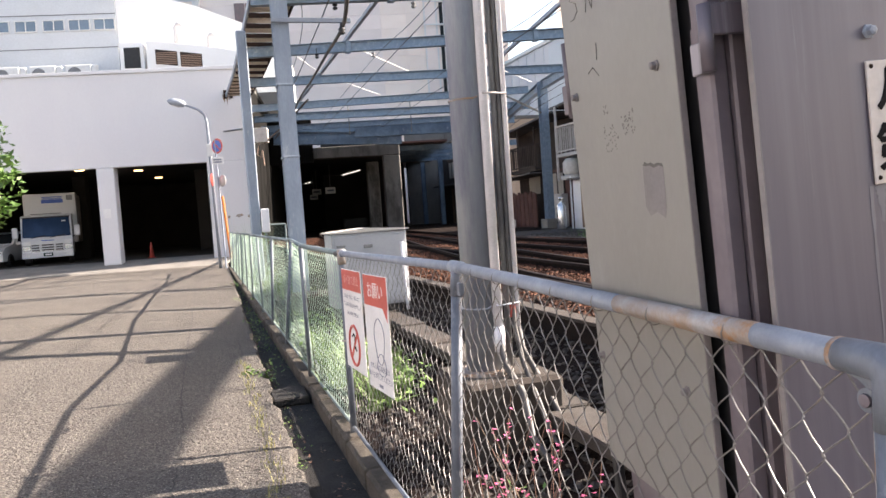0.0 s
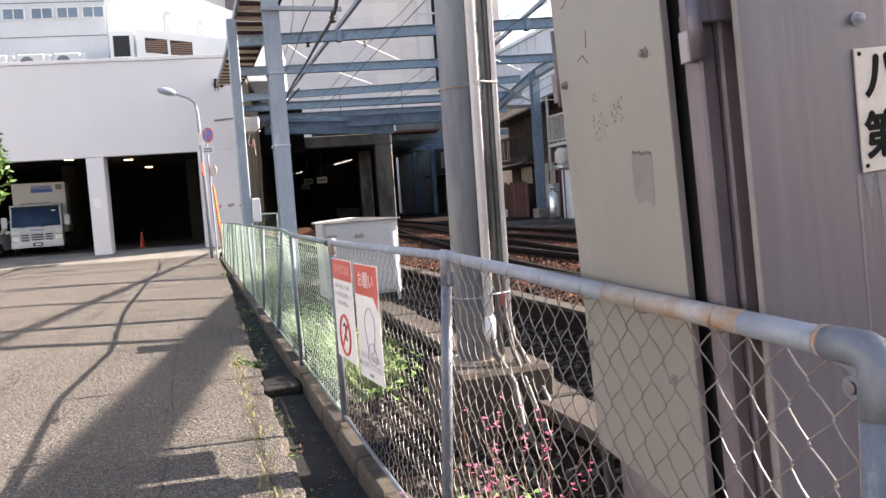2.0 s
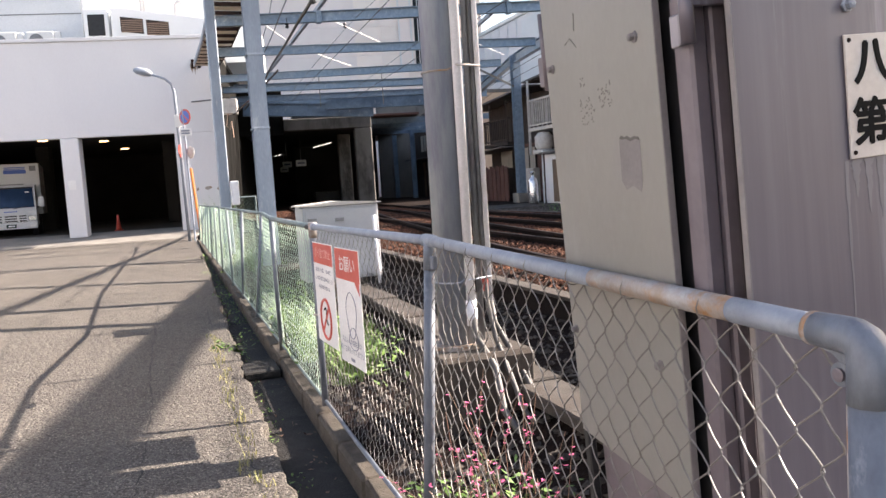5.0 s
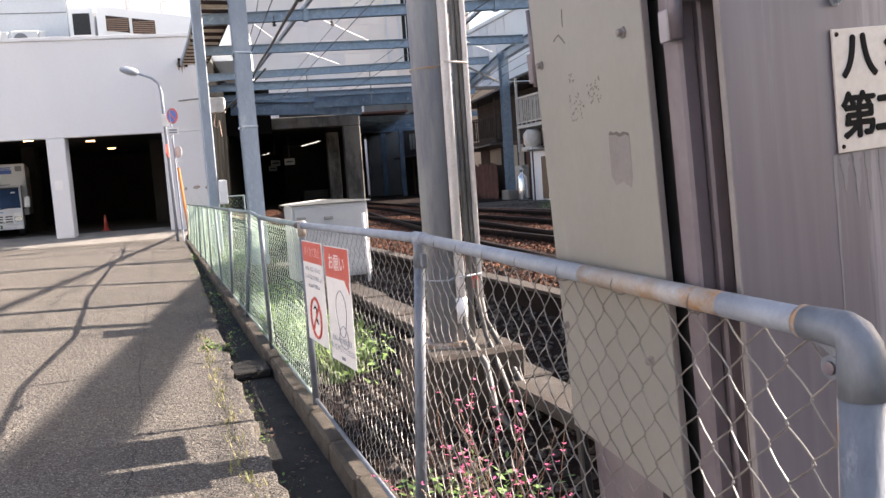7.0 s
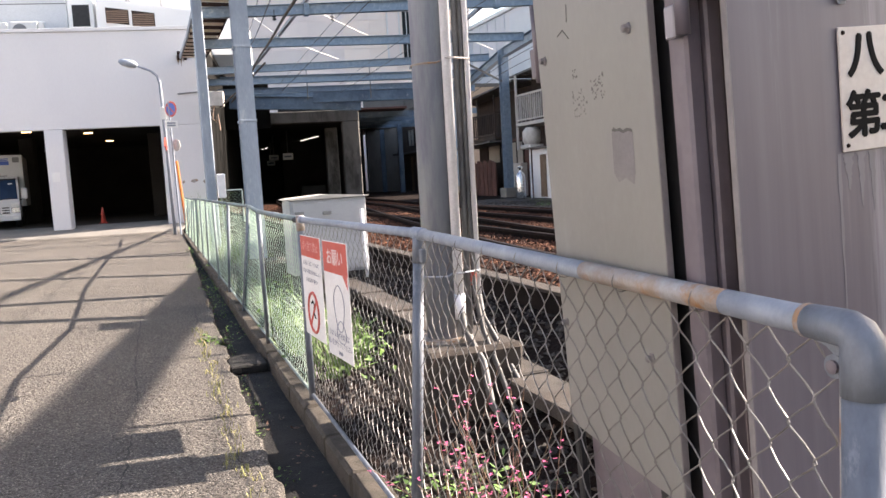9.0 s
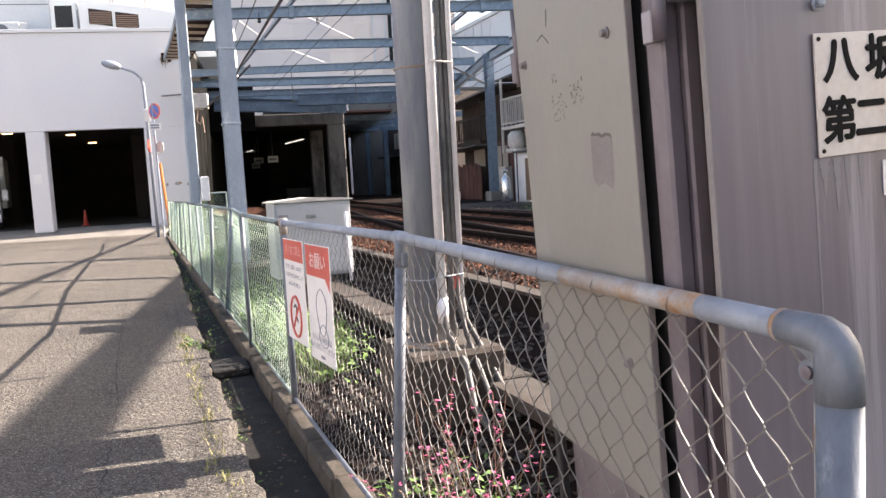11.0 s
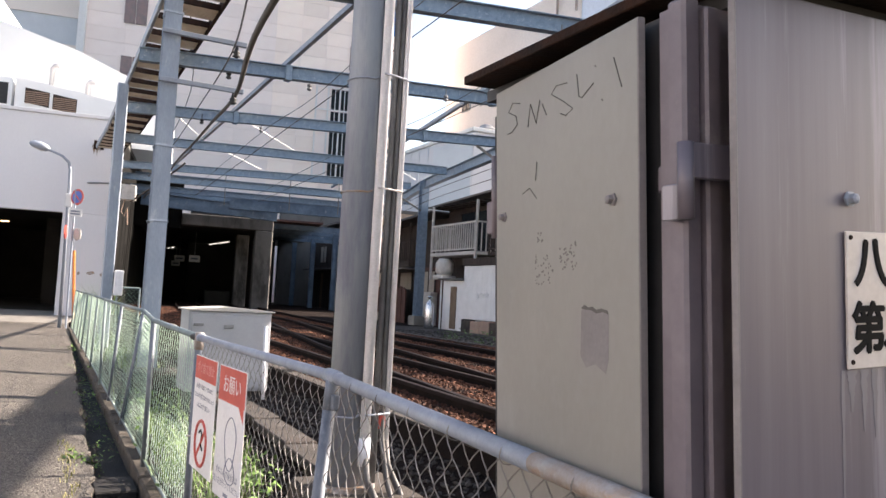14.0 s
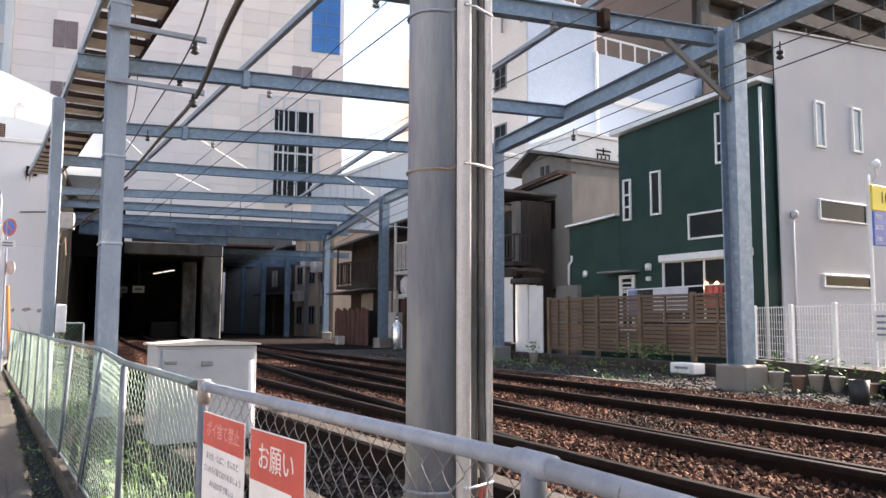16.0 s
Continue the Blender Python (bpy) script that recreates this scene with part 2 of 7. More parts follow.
SOIL = mat("gravelly_soil", (0.051, 0.0425, 0.03485), (0.0289, 0.02465, 0.0204), 9, 0.95, bump=1.0, fine=60)
ROOF_TILE = mat("weathered_roof", (0.1275, 0.119, 0.1105), (0.0935, 0.085, 0.08075), 2, 0.8, bump=0.2, fine=30)
LEAF = mat("weed_leaf", (0.14, 0.23, 0.045), (0.09, 0.17, 0.03), 5, 0.6, rand=0.35, fine=30)
LEAF_DRY = mat("dry_grass", (0.33, 0.29, 0.11), (0.20, 0.21, 0.06), 5, 0.7, rand=0.3, fine=30)
LEAF_TREE = mat("tree_leaf", (0.13, 0.24, 0.045), (0.07, 0.14, 0.03), 3, 0.55, rand=0.35, fine=30)
PINK = mat("pink_petal", (0.62, 0.13, 0.27), (0.48, 0.08, 0.19), 9, 0.6, rand=0.2)
STEM = mat("red_brown_stem", (0.17, 0.0765, 0.0595), (0.1105, 0.0765, 0.0425), 9, 0.7)
SIGN_WHITE = mat("white_sign_board", (0.78, 0.77, 0.76), (0.70, 0.69, 0.68), 3, 0.5, fine=60)
SIGN_RED = mat("faded_red_print", (0.55, 0.085, 0.06), (0.48, 0.07, 0.05), 4, 0.5)
INK = mat("dark_ink", (0.0102, 0.0102, 0.01105), (0.0068, 0.0068, 0.0068), 5, 0.8, spec=0.1)
INK_GREY = mat("grey_ink", (0.2125, 0.2295, 0.289), (0.17, 0.187, 0.238), 5, 0.6)
PLATE = mat("enamel_plate", (0.60, 0.55, 0.51), (0.54, 0.47, 0.42), 9, 0.4, stain=(0.32, 0.15, 0.06), stain_scale=9, stain_at=0.60)
BLUE_SIGN = mat("blue_sign_paint", (0.06, 0.13, 0.48), (0.05, 0.11, 0.40), 4, 0.45)
YELLOW = mat("yellow_sign_paint", (0.80, 0.62, 0.03), (0.74, 0.56, 0.03), 4, 0.5)
ORANGE = mat("orange_plastic", (0.72, 0.24, 0.05), (0.60, 0.18, 0.04), 5, 0.5)
TERRACOTTA = mat("clay_pot", (0.391, 0.272, 0.204), (0.323, 0.221, 0.17), 7, 0.8)
POT_WHITE = mat("chalky_white_pot", (0.561, 0.5355, 0.5015), (0.442, 0.4165, 0.3825), 7, 0.75)
CAR_WHITE = mat("white_car_paint", (0.646, 0.6545, 0.663), (0.612, 0.6205, 0.629), 2, 0.25)
CHROME = plain("polished_metal", (0.65, 0.65, 0.66), 0.25, 0.9)
LAMP_ON = plain("lamp_light", (1.0, 0.93, 0.80), emit=2.5)
LAMP_DIM = plain("dim_lamp_light", (1.0, 0.95, 0.85), emit=0.3)
LAMP_WARM = plain("warm_lamp_light", (1.0, 0.62, 0.28), emit=1.6)
LAMP_GLASS = mat("lamp_lens", (0.78, 0.78, 0.76), (0.7, 0.7, 0.68), 6, 0.2)


# ---- shapes ----
class Shape:
    """Vertices and faces of one mesh, gathered piece by piece."""

    def __init__(self):
        self.v, self.f = [], []

    def add(self, verts, faces):
        o = len(self.v)
        self.v += [tuple(p) for p in verts]
        self.f += [tuple(i + o for i in q) for q in faces]
        return self

    def box(self, x0, x1, y0, y1, z0, z1, c=0.0, m=None):
        """A box, with chamfers of c, moved by m."""
        if c <= 0:
            vs = [Vector((x, y, z)) for z in (z0, z1) for y in (y0, y1) for x in (x0, x1)]
            fs = [(0, 2, 3, 1), (4, 5, 7, 6), (0, 1, 5, 4), (2, 6, 7, 3), (0, 4, 6, 2), (1, 3, 7, 5)]
        else:
            lo, hi = (x0, y0, z0), (x1, y1, z1)
            vs, index = [], {}
            for k in range(8):
                s = [(k >> a) & 1 for a in range(3)]
                for a in range(3):
                    p = [(hi[b] if s[b] else lo[b]) if b == a else (hi[b] - c if s[b] else lo[b] + c) for b in range(3)]
                    index[k, a] = len(vs)
                    vs.append(Vector(p))
            fs = []
            for a in range(3):
                b, d = (a + 1) % 3, (a + 2) % 3
                for s in (0, 1):
                    ring = [(s << a) | (i << b) | (j << d) for i, j in ((0, 0), (1, 0), (1, 1), (0, 1))]
                    fs.append([index[k, a] for k in (ring if s else ring[::-1])])
                for i in (0, 1):
                    for j in (0, 1):
                        k0 = (i << b) | (j << d)
                        k1 = k0 | (1 << a)
                        q = [index[k0, b], index[k1, b], index[k1, d], index[k0, d]]
                        fs.append(q if (i ^ j) else q[::-1])
            for k in range(8):
                q = [index[k, 0], index[k, 1], index[k, 2]]
                fs.append(q if bin(k).count("1") % 2 else q[::-1])
        return self.add([m @ p for p in vs] if m else vs, fs)

    def beam(self, a, b, w, h, up=(0, 0, 1), c=0.0):
        """A bar from a to b, w wide and h high."""
        a, b = Vector(a), Vector(b)
        d = b - a
        y = d.normalized()
        x = y.cross(Vector(up)).normalized()
        z = x.cross(y)
        m = Matrix.Translation(a) @ Matrix((x, y, z)).transposed().to_4x4()
        return self.box(-w / 2, w / 2, 0, d.length, -h / 2, h / 2, c, m)

    def hbeam(self, a, b, w, h, t=0.02, up=(0, 0, 1)):
        """An H-section bar: two flanges and a web."""
        a, b = Vector(a), Vector(b)
        d = b - a
        y = d.normalized()
        x = y.cross(Vector(up)).normalized()
        z = x.cross(y)
        m = Matrix.Translation(a) @ Matrix((x, y, z)).transposed().to_4x4()
        a2, b2, i2, t2 = w / 2, h / 2, h / 2 - t, t / 2
        outline = [(-a2, -b2), (a2, -b2), (a2, -i2), (t2, -i2), (t2, i2), (a2, i2), (a2, b2), (-a2, b2), (-a2, i2), (-t2, i2), (-t2, -i2), (-a2, -i2)]
        return self.prism(outline, m @ pose(0, 0, 0, 90, 0, 0), -d.length)

    def sweep(self, outline, points):
        """An outline (across, up) carried level along the points as one body."""
        pts, k = [Vector(p) for p in points], len(outline)
        vs = []
        for i, p in enumerate(pts):
            d = (pts[min(i + 1, len(pts) - 1)] - pts[max(i - 1, 0)]).normalized()
            x = d.cross(Vector((0, 0, 1))).normalized()
            vs += [p + a * x + Vector((0, 0, b)) for a, b in outline]
        fs = [(i * k + j, i * k + (j + 1) % k, (i + 1) * k + (j + 1) % k, (i + 1) * k + j) for i in range(len(pts) - 1) for j in range(k)]
        return self.add(vs, fs + [tuple(range(k))[::-1], tuple(range((len(pts) - 1) * k, len(pts) * k))])

    def tube(self, points, r, n=8, caps=True, r_end=None):
        """A round bar through the points."""
        pts = [Vector(p) for p in points]
        rings, ref = [], None
        for i, p in enumerate(pts):
            d = (pts[min(i + 1, len(pts) - 1)] - pts[max(i - 1, 0)]).normalized()
            if ref is None:
                ref = Vector((0, 0, 1)) if abs(d.z) < 0.9 else Vector((1, 0, 0))
            x = d.cross(ref).normalized()
            ref = x.cross(d)
            rr = r if r_end is None else r + (r_end - r) * i / max(1, len(pts) - 1)
            rings.append([p + rr * (math.cos(k * 2 * math.pi / n) * x + math.sin(k * 2 * math.pi / n) * ref) for k in range(n)])
        vs = [q for ring in rings for q in ring]
        fs = [(i * n + k, i * n + (k + 1) % n, (i + 1) * n + (k + 1) % n, (i + 1) * n + k) for i in range(len(pts) - 1) for k in range(n)]
        if caps:
            fs += [tuple(range(n))[::-1], tuple(range((len(pts) - 1) * n, len(pts) * n))]
        return self.add(vs, fs)

    def lathe(self, profile, centre, n=16, m=None):
        """A turned body: profile of (radius, height)."""
        c = Vector(centre)
        vs = [c + Vector((r * math.cos(k * 2 * math.pi / n), r * math.sin(k * 2 * math.pi / n), z)) for r, z in profile for k in range(n)]
        fs = [(i * n + k, i * n + (k + 1) % n, (i + 1) * n + (k + 1) % n, (i + 1) * n + k) for i in range(len(profile) - 1) for k in range(n)]
        fs += [tuple(range(n))[::-1], tuple(range((len(profile) - 1) * n, len(profile) * n))]
        return self.add([m @ p for p in vs] if m else vs, fs)

    def prism(self, outline, m, depth):
        """A flat outline (x, y), pushed out along z by depth, moved by m."""
        k = len(outline)
        vs = [m @ Vector((x, y, 0)) for x, y in outline] + [m @ Vector((x, y, depth)) for x, y in outline]
        fs = [tuple(range(k))[::-1], tuple(range(k, 2 * k))] + [(i, (i + 1) % k, (i + 1) % k + k, i + k) for i in range(k)]
        return self.add(vs, fs)

    def mesh(self, name):
        me = bpy.data.meshes.new(name)
        me.from_pydata(self.v, [], self.f)
        me.update()
        return me


def home(parent):
    """What keeps a part's numbers in the world's metres under its parent."""
    return parent.matrix_basis.inverted() if parent.parent is None else Matrix()


def part(name, shape, material, parent=None, label="", smooth=False):
    """One mesh object out of a shape, under a thing or a part."""
    me = shape.mesh(name)
    me.materials.append(material)
    if smooth:
        me.polygons.foreach_set("use_smooth", [True] * len(me.polygons))
    ob = new(name, me)
    if parent:
        ob.parent = parent
        ob.matrix_parent_inverse = home(parent)
    if label:
        ob["label"] = label
    return ob


def thing(name, label, category, at=(0, 0, 0), group="", kind=""):
    """An Empty at the thing's base, for its parts."""
    ob = tagged(new(name), label, category, group, kind)
    ob.location = at
    return ob


def solid(name, shape, material, label, category, group="", kind="", smooth=False):
    return tagged(part(name, shape, material, smooth=smooth), label, category, group, kind)


def written(name, text, size, m, material, parent, depth=0.001, label="", bold=0.0):
    """Letters of the built-in font as a mesh, standing in the plane of m."""
    cu = bpy.data.curves.new(name, "FONT")
    cu.body, cu.size, cu.extrude, cu.align_x, cu.align_y = text, size, depth, "CENTER", "CENTER"
    ob = new(name, cu)
    me = bpy.data.meshes.new_from_object(ob)
    bpy.data.objects.remove(ob)
    if bold:
        bm = bmesh.new()
        for k, (dx, dy) in enumerate(((0, 0), (bold, 0), (-bold, 0), (0, bold), (0, -bold))):
            copy = me.copy()
            copy.transform(pose(dx, dy, 0.0001 * k))
            bm.from_mesh(copy)
        bm.to_mesh(me)
        bm.free()
    me.materials.append(material)
    me.transform(m)
    ob = new(name, me)
    ob.parent = parent
    ob.matrix_parent_inverse = home(parent)
    if label:
        ob["label"] = label
    return ob


# ---- frames of reference ----
TURN9 = radians(9.5)
UU, VV = Vector((math.cos(TURN9), -math.sin(TURN9), 0)), Vector((math.sin(TURN9), math.cos(TURN9), 0))
G0 = Vector((2.1, 31.0, 0))
STATION = Matrix((UU, VV, Vector((0, 0, 1)))).transposed().to_4x4()
STATION.translation = G0


def sp(u, v, z):
    """A point in the station's frame: u to its right, v into it."""
    return G0 + u * UU + v * VV + Vector((0, 0, z))


def face_station(u, v, z):
    """A facade looking out of the station: x right, y up, z outward."""
    m = Matrix((UU, Vector((0, 0, 1)), -VV)).transposed().to_4x4()
    m.translation = sp(u, v, z)
    return m


def face_west(x, y, z):
    """A facade towards the tracks, looking along -x: x right, y up, z outward."""
    m = Matrix((Vector((0, -1, 0)), Vector((0, 0, 1)), Vector((-1, 0, 0)))).transposed().to_4x4()
    m.translation = Vector((x, y, z))
    return m


def face_south(x, y, z):
    """A facade looking along -y."""
    m = Matrix((Vector((1, 0, 0)), Vector((0, 0, 1)), Vector((0, -1, 0)))).transposed().to_4x4()
    m.translation = Vector((x, y, z))
    return m


def window(parent, m, w, h, bars=(), rails=(), frame_mat=None, glass=None, t=0.05, sill=False, name="window"):
    """A window with frame, bars and panes in the facade m, its lower left corner at m's origin."""
    fm, gm = frame_mat or FRAME_WHITE, glass or GLASS_DARK
    ob = part(name, Shape().box(0, w, 0, t, 0, 0.06, 0.004, m).box(0, w, h - t, h, 0, 0.06, 0.004, m).box(0, t, t, h - t, 0, 0.06, 0.004, m).box(w - t, w, t, h - t, 0, 0.06, 0.004, m), fm, parent)
    xs = [t] + [b * w for b in bars] + [w - t]
    ys = [t] + [b * h for b in rails] + [h - t]
    for b in bars:
        part("bar", Shape().box(b * w - 0.02, b * w + 0.02, t, h - t, 0.005, 0.05, 0, m), fm, ob)
    for b in rails:
        part("rail", Shape().box(t, w - t, b * h - 0.02, b * h + 0.02, 0.008, 0.046, 0, m), fm, ob)
    part("pane", Shape().box(t, w - t, t, h - t, 0.0, 0.02, 0, m), gm, ob)
    if sill:
        part("sill", Shape().box(-0.04, w + 0.04, -0.05, -0.002, 0, 0.1, 0.005, m), fm, ob)
    return ob


# ---- ground ----
solid("ground", Shape().box(-260, 420, -220, 420, -1.2, -0.16), SOIL, "dusty bare ground reaching far beyond the railway", "ground", kind="structure")
rnd = random.Random(8)


def road_z(x, y):
    """Height of the lane: it rises away from the gutter, and levels out before the garage."""
    return 0.04 * min(1, max(0, (27 - y) / 13)) * min(3.0, max(0, 0.45 - x))


EDGE = [(0.485 + 0.0162 * max(0, y - 6) + rnd.uniform(-0.022, 0.022) + 0.018 * math.sin(5.1 * y) * math.sin(1.7 * y), y) for y in [-14, 0, 2] + [2.5 + 0.12 * k for k in range(165)] + [24, 26, 33.4]]
ACROSS = [-14, -9, -5, -3.5, -2.55, -2, -1.5, -1, -0.5, -0.1, 0.2]
lane = Shape()
for e, y in EDGE:
    row = [(x, y, road_z(x, y)) for x in ACROSS] + [(e - 0.02, y, 0.0), (e, y, -0.012), (e + 0.008, y, -0.159)]
    lane.v += row + [(-14, y, -0.159)]
k = len(ACROSS) + 4
lane.f += [(j * k + i, j * k + (i + 1) % k, (j + 1) * k + (i + 1) % k, (j + 1) * k + i) for j in range(len(EDGE) - 1) for i in range(k)]
solid("road", lane, ASPHALT, "worn grey asphalt lane with cracks and patched edge", "road", kind="structure")
solid("apron", Shape().add([sp(u, v, z) for v, z in ((-1.7, 0.004), (0.9, 0.31), (0.9, -0.15), (-1.7, -0.15)) for u in (-14, -1.0)], [(0, 1, 3, 2), (4, 5, 7, 6), (0, 2, 4, 6)[::-1], (1, 7, 5, 3)[::-1], (2, 3, 5, 4), (0, 6, 7, 1)]), APRON, "pale concrete ramp up into the garage", "apron", kind="structure")
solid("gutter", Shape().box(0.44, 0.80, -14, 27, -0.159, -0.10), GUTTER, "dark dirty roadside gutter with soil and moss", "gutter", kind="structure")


def bank(x, y):
    """Height of the land between the fence and the far side of the tracks."""
    if x < 1.5:
        return 0.02 + 0.12 * max(0, x - 0.9)
    if x < 2.65:
        return 0.09 + 0.36 * (x - 1.5) / 1.15
    return 0.52


sh = Shape()
xs = [0.93, 1.2, 1.5, 1.8, 2.1, 2.4, 2.649, 2.66, 3.5, 5.5, 8.6]
ys = [-14, -6, 0, 2, 4, 6, 8, 10, 14, 20, 30, 45, 80]
sh.add([(x, y, bank(x, y)) for y in ys for x in xs], [(j * len(xs) + i, j * len(xs) + i + 1, (j + 1) * len(xs) + i + 1, (j + 1) * len(xs) + i) for j in range(len(ys) - 1) for i in range(len(xs) - 1)])
sh.box(0.93, 8.6, -14, 80, -0.159, -0.02)
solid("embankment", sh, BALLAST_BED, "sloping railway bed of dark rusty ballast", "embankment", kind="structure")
solid("track_side_ground", Shape().box(8.6, 60, -14, 90, -0.159, 0.5, 0.0), SOIL, "gravelly soil strip beside the tracks", "ground", kind="structure")

# ---- garage and station ----
garage = thing("garage_building", "white painted station building with a dark vehicle garage below", "building", G0)
part("front_wall", Shape().box(-14, 0, 0, 0.4, 3.91, 7.42, 0.01, STATION), WALL_WHITE, garage)
part("wall_end", Shape().box(-1.68, 0, 0.0, 0.4, -0.2, 3.905, 0.01, STATION), WALL_WHITE, garage)
part("column", Shape().box(-5.76, -5.12, -0.02, 0.55, 0.2, 3.90, 0.03, STATION), WALL_WHITE, garage)
part("parapet", Shape().box(-14, 0.04, -0.06, 0.45, 7.425, 7.55, 0.01, STATION), WALL_WHITE, garage)
# The side wall's shade is its near-black colour; the sun reaches it here.
part("side_wall", Shape().box(-0.4, 0, 0.405, 40, -0.2, 7.42, 0, STATION), HALL_SHADE, garage, "side wall coloured near-black for the shade on it")
# Inner surfaces carry their shade as near-black colour.
part("back_wall", Shape().box(-14, -0.41, 20, 20.4, -0.2, 7.42, 0, STATION), INTERIOR_SHADE, garage)
part("left_wall", Shape().box(-14.4, -14.0, 0, 20, -0.2, 7.42, 0, STATION), INTERIOR_SHADE, garage)
part("floor", Shape().box(-14, -0.41, 0.91, 20, -0.15, 0.30, 0, STATION), INTERIOR_SHADE, garage)
part("ceiling", Shape().box(-14, -0.41, 0.41, 20, 4.3, 4.6, 0, STATION), INTERIOR_SHADE, garage)
part("roof", Shape().box(-14, 0, 0.41, 24, 7.1, 7.3, 0, STATION), CONC_DARK, garage)
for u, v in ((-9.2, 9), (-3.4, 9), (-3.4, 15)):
    part("pillar", Shape().box(u - 0.3, u + 0.3, v, v + 0.6, 0.3, 4.29, 0.02, STATION), INTERIOR_SHADE, garage)
for u, v, warm in ((-8.7, 2.0, 0), (-4.6, 2.5, 0), (-7.9, 5.0, 1), (-5.9, 7.0, 1), (-7.3, 8.0, 0), (-10.2, 3.0, 1), (-6.3, 13, 1)):
    solid("ceiling_lamp", Shape().box(u - 0.19, u + 0.19, v, v + 0.14, 4.24, 4.298, 0.02, STATION), LAMP_WARM if warm else LAMP_ON, "lit tube lamp on the garage ceiling", "lamp", group="garage lamps")

portal = thing("tunnel_portal", "stained concrete portal of the station over the tracks", "portal", sp(5.6, 9, 0.4))
part("lintel", Shape().box(2.2, 6.6, 9, 9.9, 4.47, 5.05, 0.03, STATION), CONC_DARK, portal)
# Added wall whose near-black colour stands in for the dark void above the hall.
part("hall_wall", Shape().box(0.01, 2.19, 9.2, 9.6, 4.3, 6.7, 0, STATION), HALL_SHADE, portal, "added near-black wall standing in for the unlit hall")
part("pillar", Shape().box(5.72, 6.6, 9, 10.0, 0.3, 4.465, 0.05, STATION), CONC_DARK, portal)
part("side_pillar", Shape().box(5.0, 5.7, 13, 14, 0.3, 4.465, 0.05, STATION), CONC_DARK, portal)
# Deck and hall surfaces are coloured near-black to hold the shade under them.
part("deck", Shape().box(0.0, 6.6, 9.91, 40, 4.6, 5.1, 0, STATION), INTERIOR_SHADE, portal)
part("end_wall", Shape().box(0.0, 8.4, 39, 39.4, 0.3, 4.59, 0, STATION), INTERIOR_SHADE, portal)
part("inner_wall", Shape().box(6.2, 6.6, 15, 39, 0.3, 4.59, 0, STATION), INTERIOR_SHADE, portal)
part("platform", Shape().box(3.6, 5.0, 16, 38, 0.3, 1.3, 0.02, STATION), INTERIOR_SHADE, portal)
for u0, v0, u1, v1 in ((4.95, 22.4, 4.4, 24.8), (4.3, 25.1, 3.85, 27.2), (1.2, 35.0, 1.0, 36.4), (0.8, 36.8, 0.7, 37.6)):
    solid("tube_lamp", Shape().beam(sp(u0, v0, 4.565), sp(u1, v1, 4.565), 0.1, 0.06, c=0.01), LAMP_DIM, "lit fluorescent tube under the station deck", "lamp", group="tunnel lamps")
for u, v, z in ((2.0, 20, 3.0), (2.9, 16, 2.9), (1.6, 28, 2.9)):
    ps_ = thing("platform_sign", "small dim white sign hung in the dark station hall", "sign", sp(u, v, z), group="platform signs")
    part("panel", Shape().box(u - 0.3, u + 0.3, v, v + 0.08, z, z + 0.38, 0.01, STATION), SIGN_WHITE, ps_)
    part("hanger", Shape().box(u - 0.02, u + 0.02, v + 0.02, v + 0.06, z + 0.381, 4.599, 0, STATION), GREY_PIPE, ps_)
    part("text_bar", Shape().box(u - 0.2, u + 0.2, v - 0.004, v - 0.001, z + 0.14, z + 0.24, 0, STATION), INK_GREY, ps_)

tower = thing("tiled_tower", "tall beige tiled department store with few windows", "building", sp(6, 40, 0))
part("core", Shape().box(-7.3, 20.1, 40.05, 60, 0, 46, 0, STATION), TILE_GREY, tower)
part("wing", Shape().box(-22, -7.5, 41.5, 60, 0, 46, 0, STATION), WALL_GREY, tower)

upper = thing("rooftop_building", "pale panelled upper storey with a row of windows", "building", sp(-9, 5, 7.3))
part("wall", Shape().box(-14, -5.8, 5, 14, 7.3, 13.5, 0.01, STATION), WALL_GREY, upper)
# Sky light on these panes is painted in as a pale blue glass colour.
for u in (-11.1, -10.0, -8.85, -7.8, -6.75):
    window(upper, face_station(u, 5, 10.3), 0.92, 0.52, (0.5,), glass=mat("sky_lit_glass", (0.22, 0.29, 0.36), (0.16, 0.21, 0.27), 0.8, 0.1, fine=3) if u < -11 else bpy.data.materials["sky_lit_glass"])
pent = thing("rooftop_plant_room", "white sloping plant room on the garage roof", "building", sp(-3, 5, 7.3))
part("wall", Shape().prism([(-5.79, 7.3), (1.4, 7.3), (1.4, 9.7), (-2.5, 11.3), (-5.79, 12.2)], Matrix.Translation(G0 + 5.1 * VV) @ Matrix((UU, Vector((0, 0, 1)), -VV)).transposed().to_4x4() @ pose(0, 0, -8), 8), ROOF_WHITE, pent)


# ---- steel frame over the tracks ----
RP, MP, FP, P4 = Vector((9.5, 9.0, 0)), Vector((10.9, 17.1, 0)), Vector((12.3, 26.0, 0)), Vector((15.5, 39.0, 0))
ZB = 5.75
frame_ob = thing("steel_gantry", "blue-grey galvanised steel frame spanning the tracks", "gantry", (9.5, 9, 0.5))
for p in (RP, MP, FP, P4):
    part("post", Shape().hbeam(p + Vector((0, 0, 0.70)), p + Vector((0, 0, ZB + 0.12)), 0.28, 0.28, 0.02, up=(0, 1, 0)), GALV, frame_ob)
    part("foundation", Shape().box(p.x - 0.26, p.x + 0.26, p.y - 0.26, p.y + 0.26, 0.3, 0.86, 0.03), APRON, frame_ob)
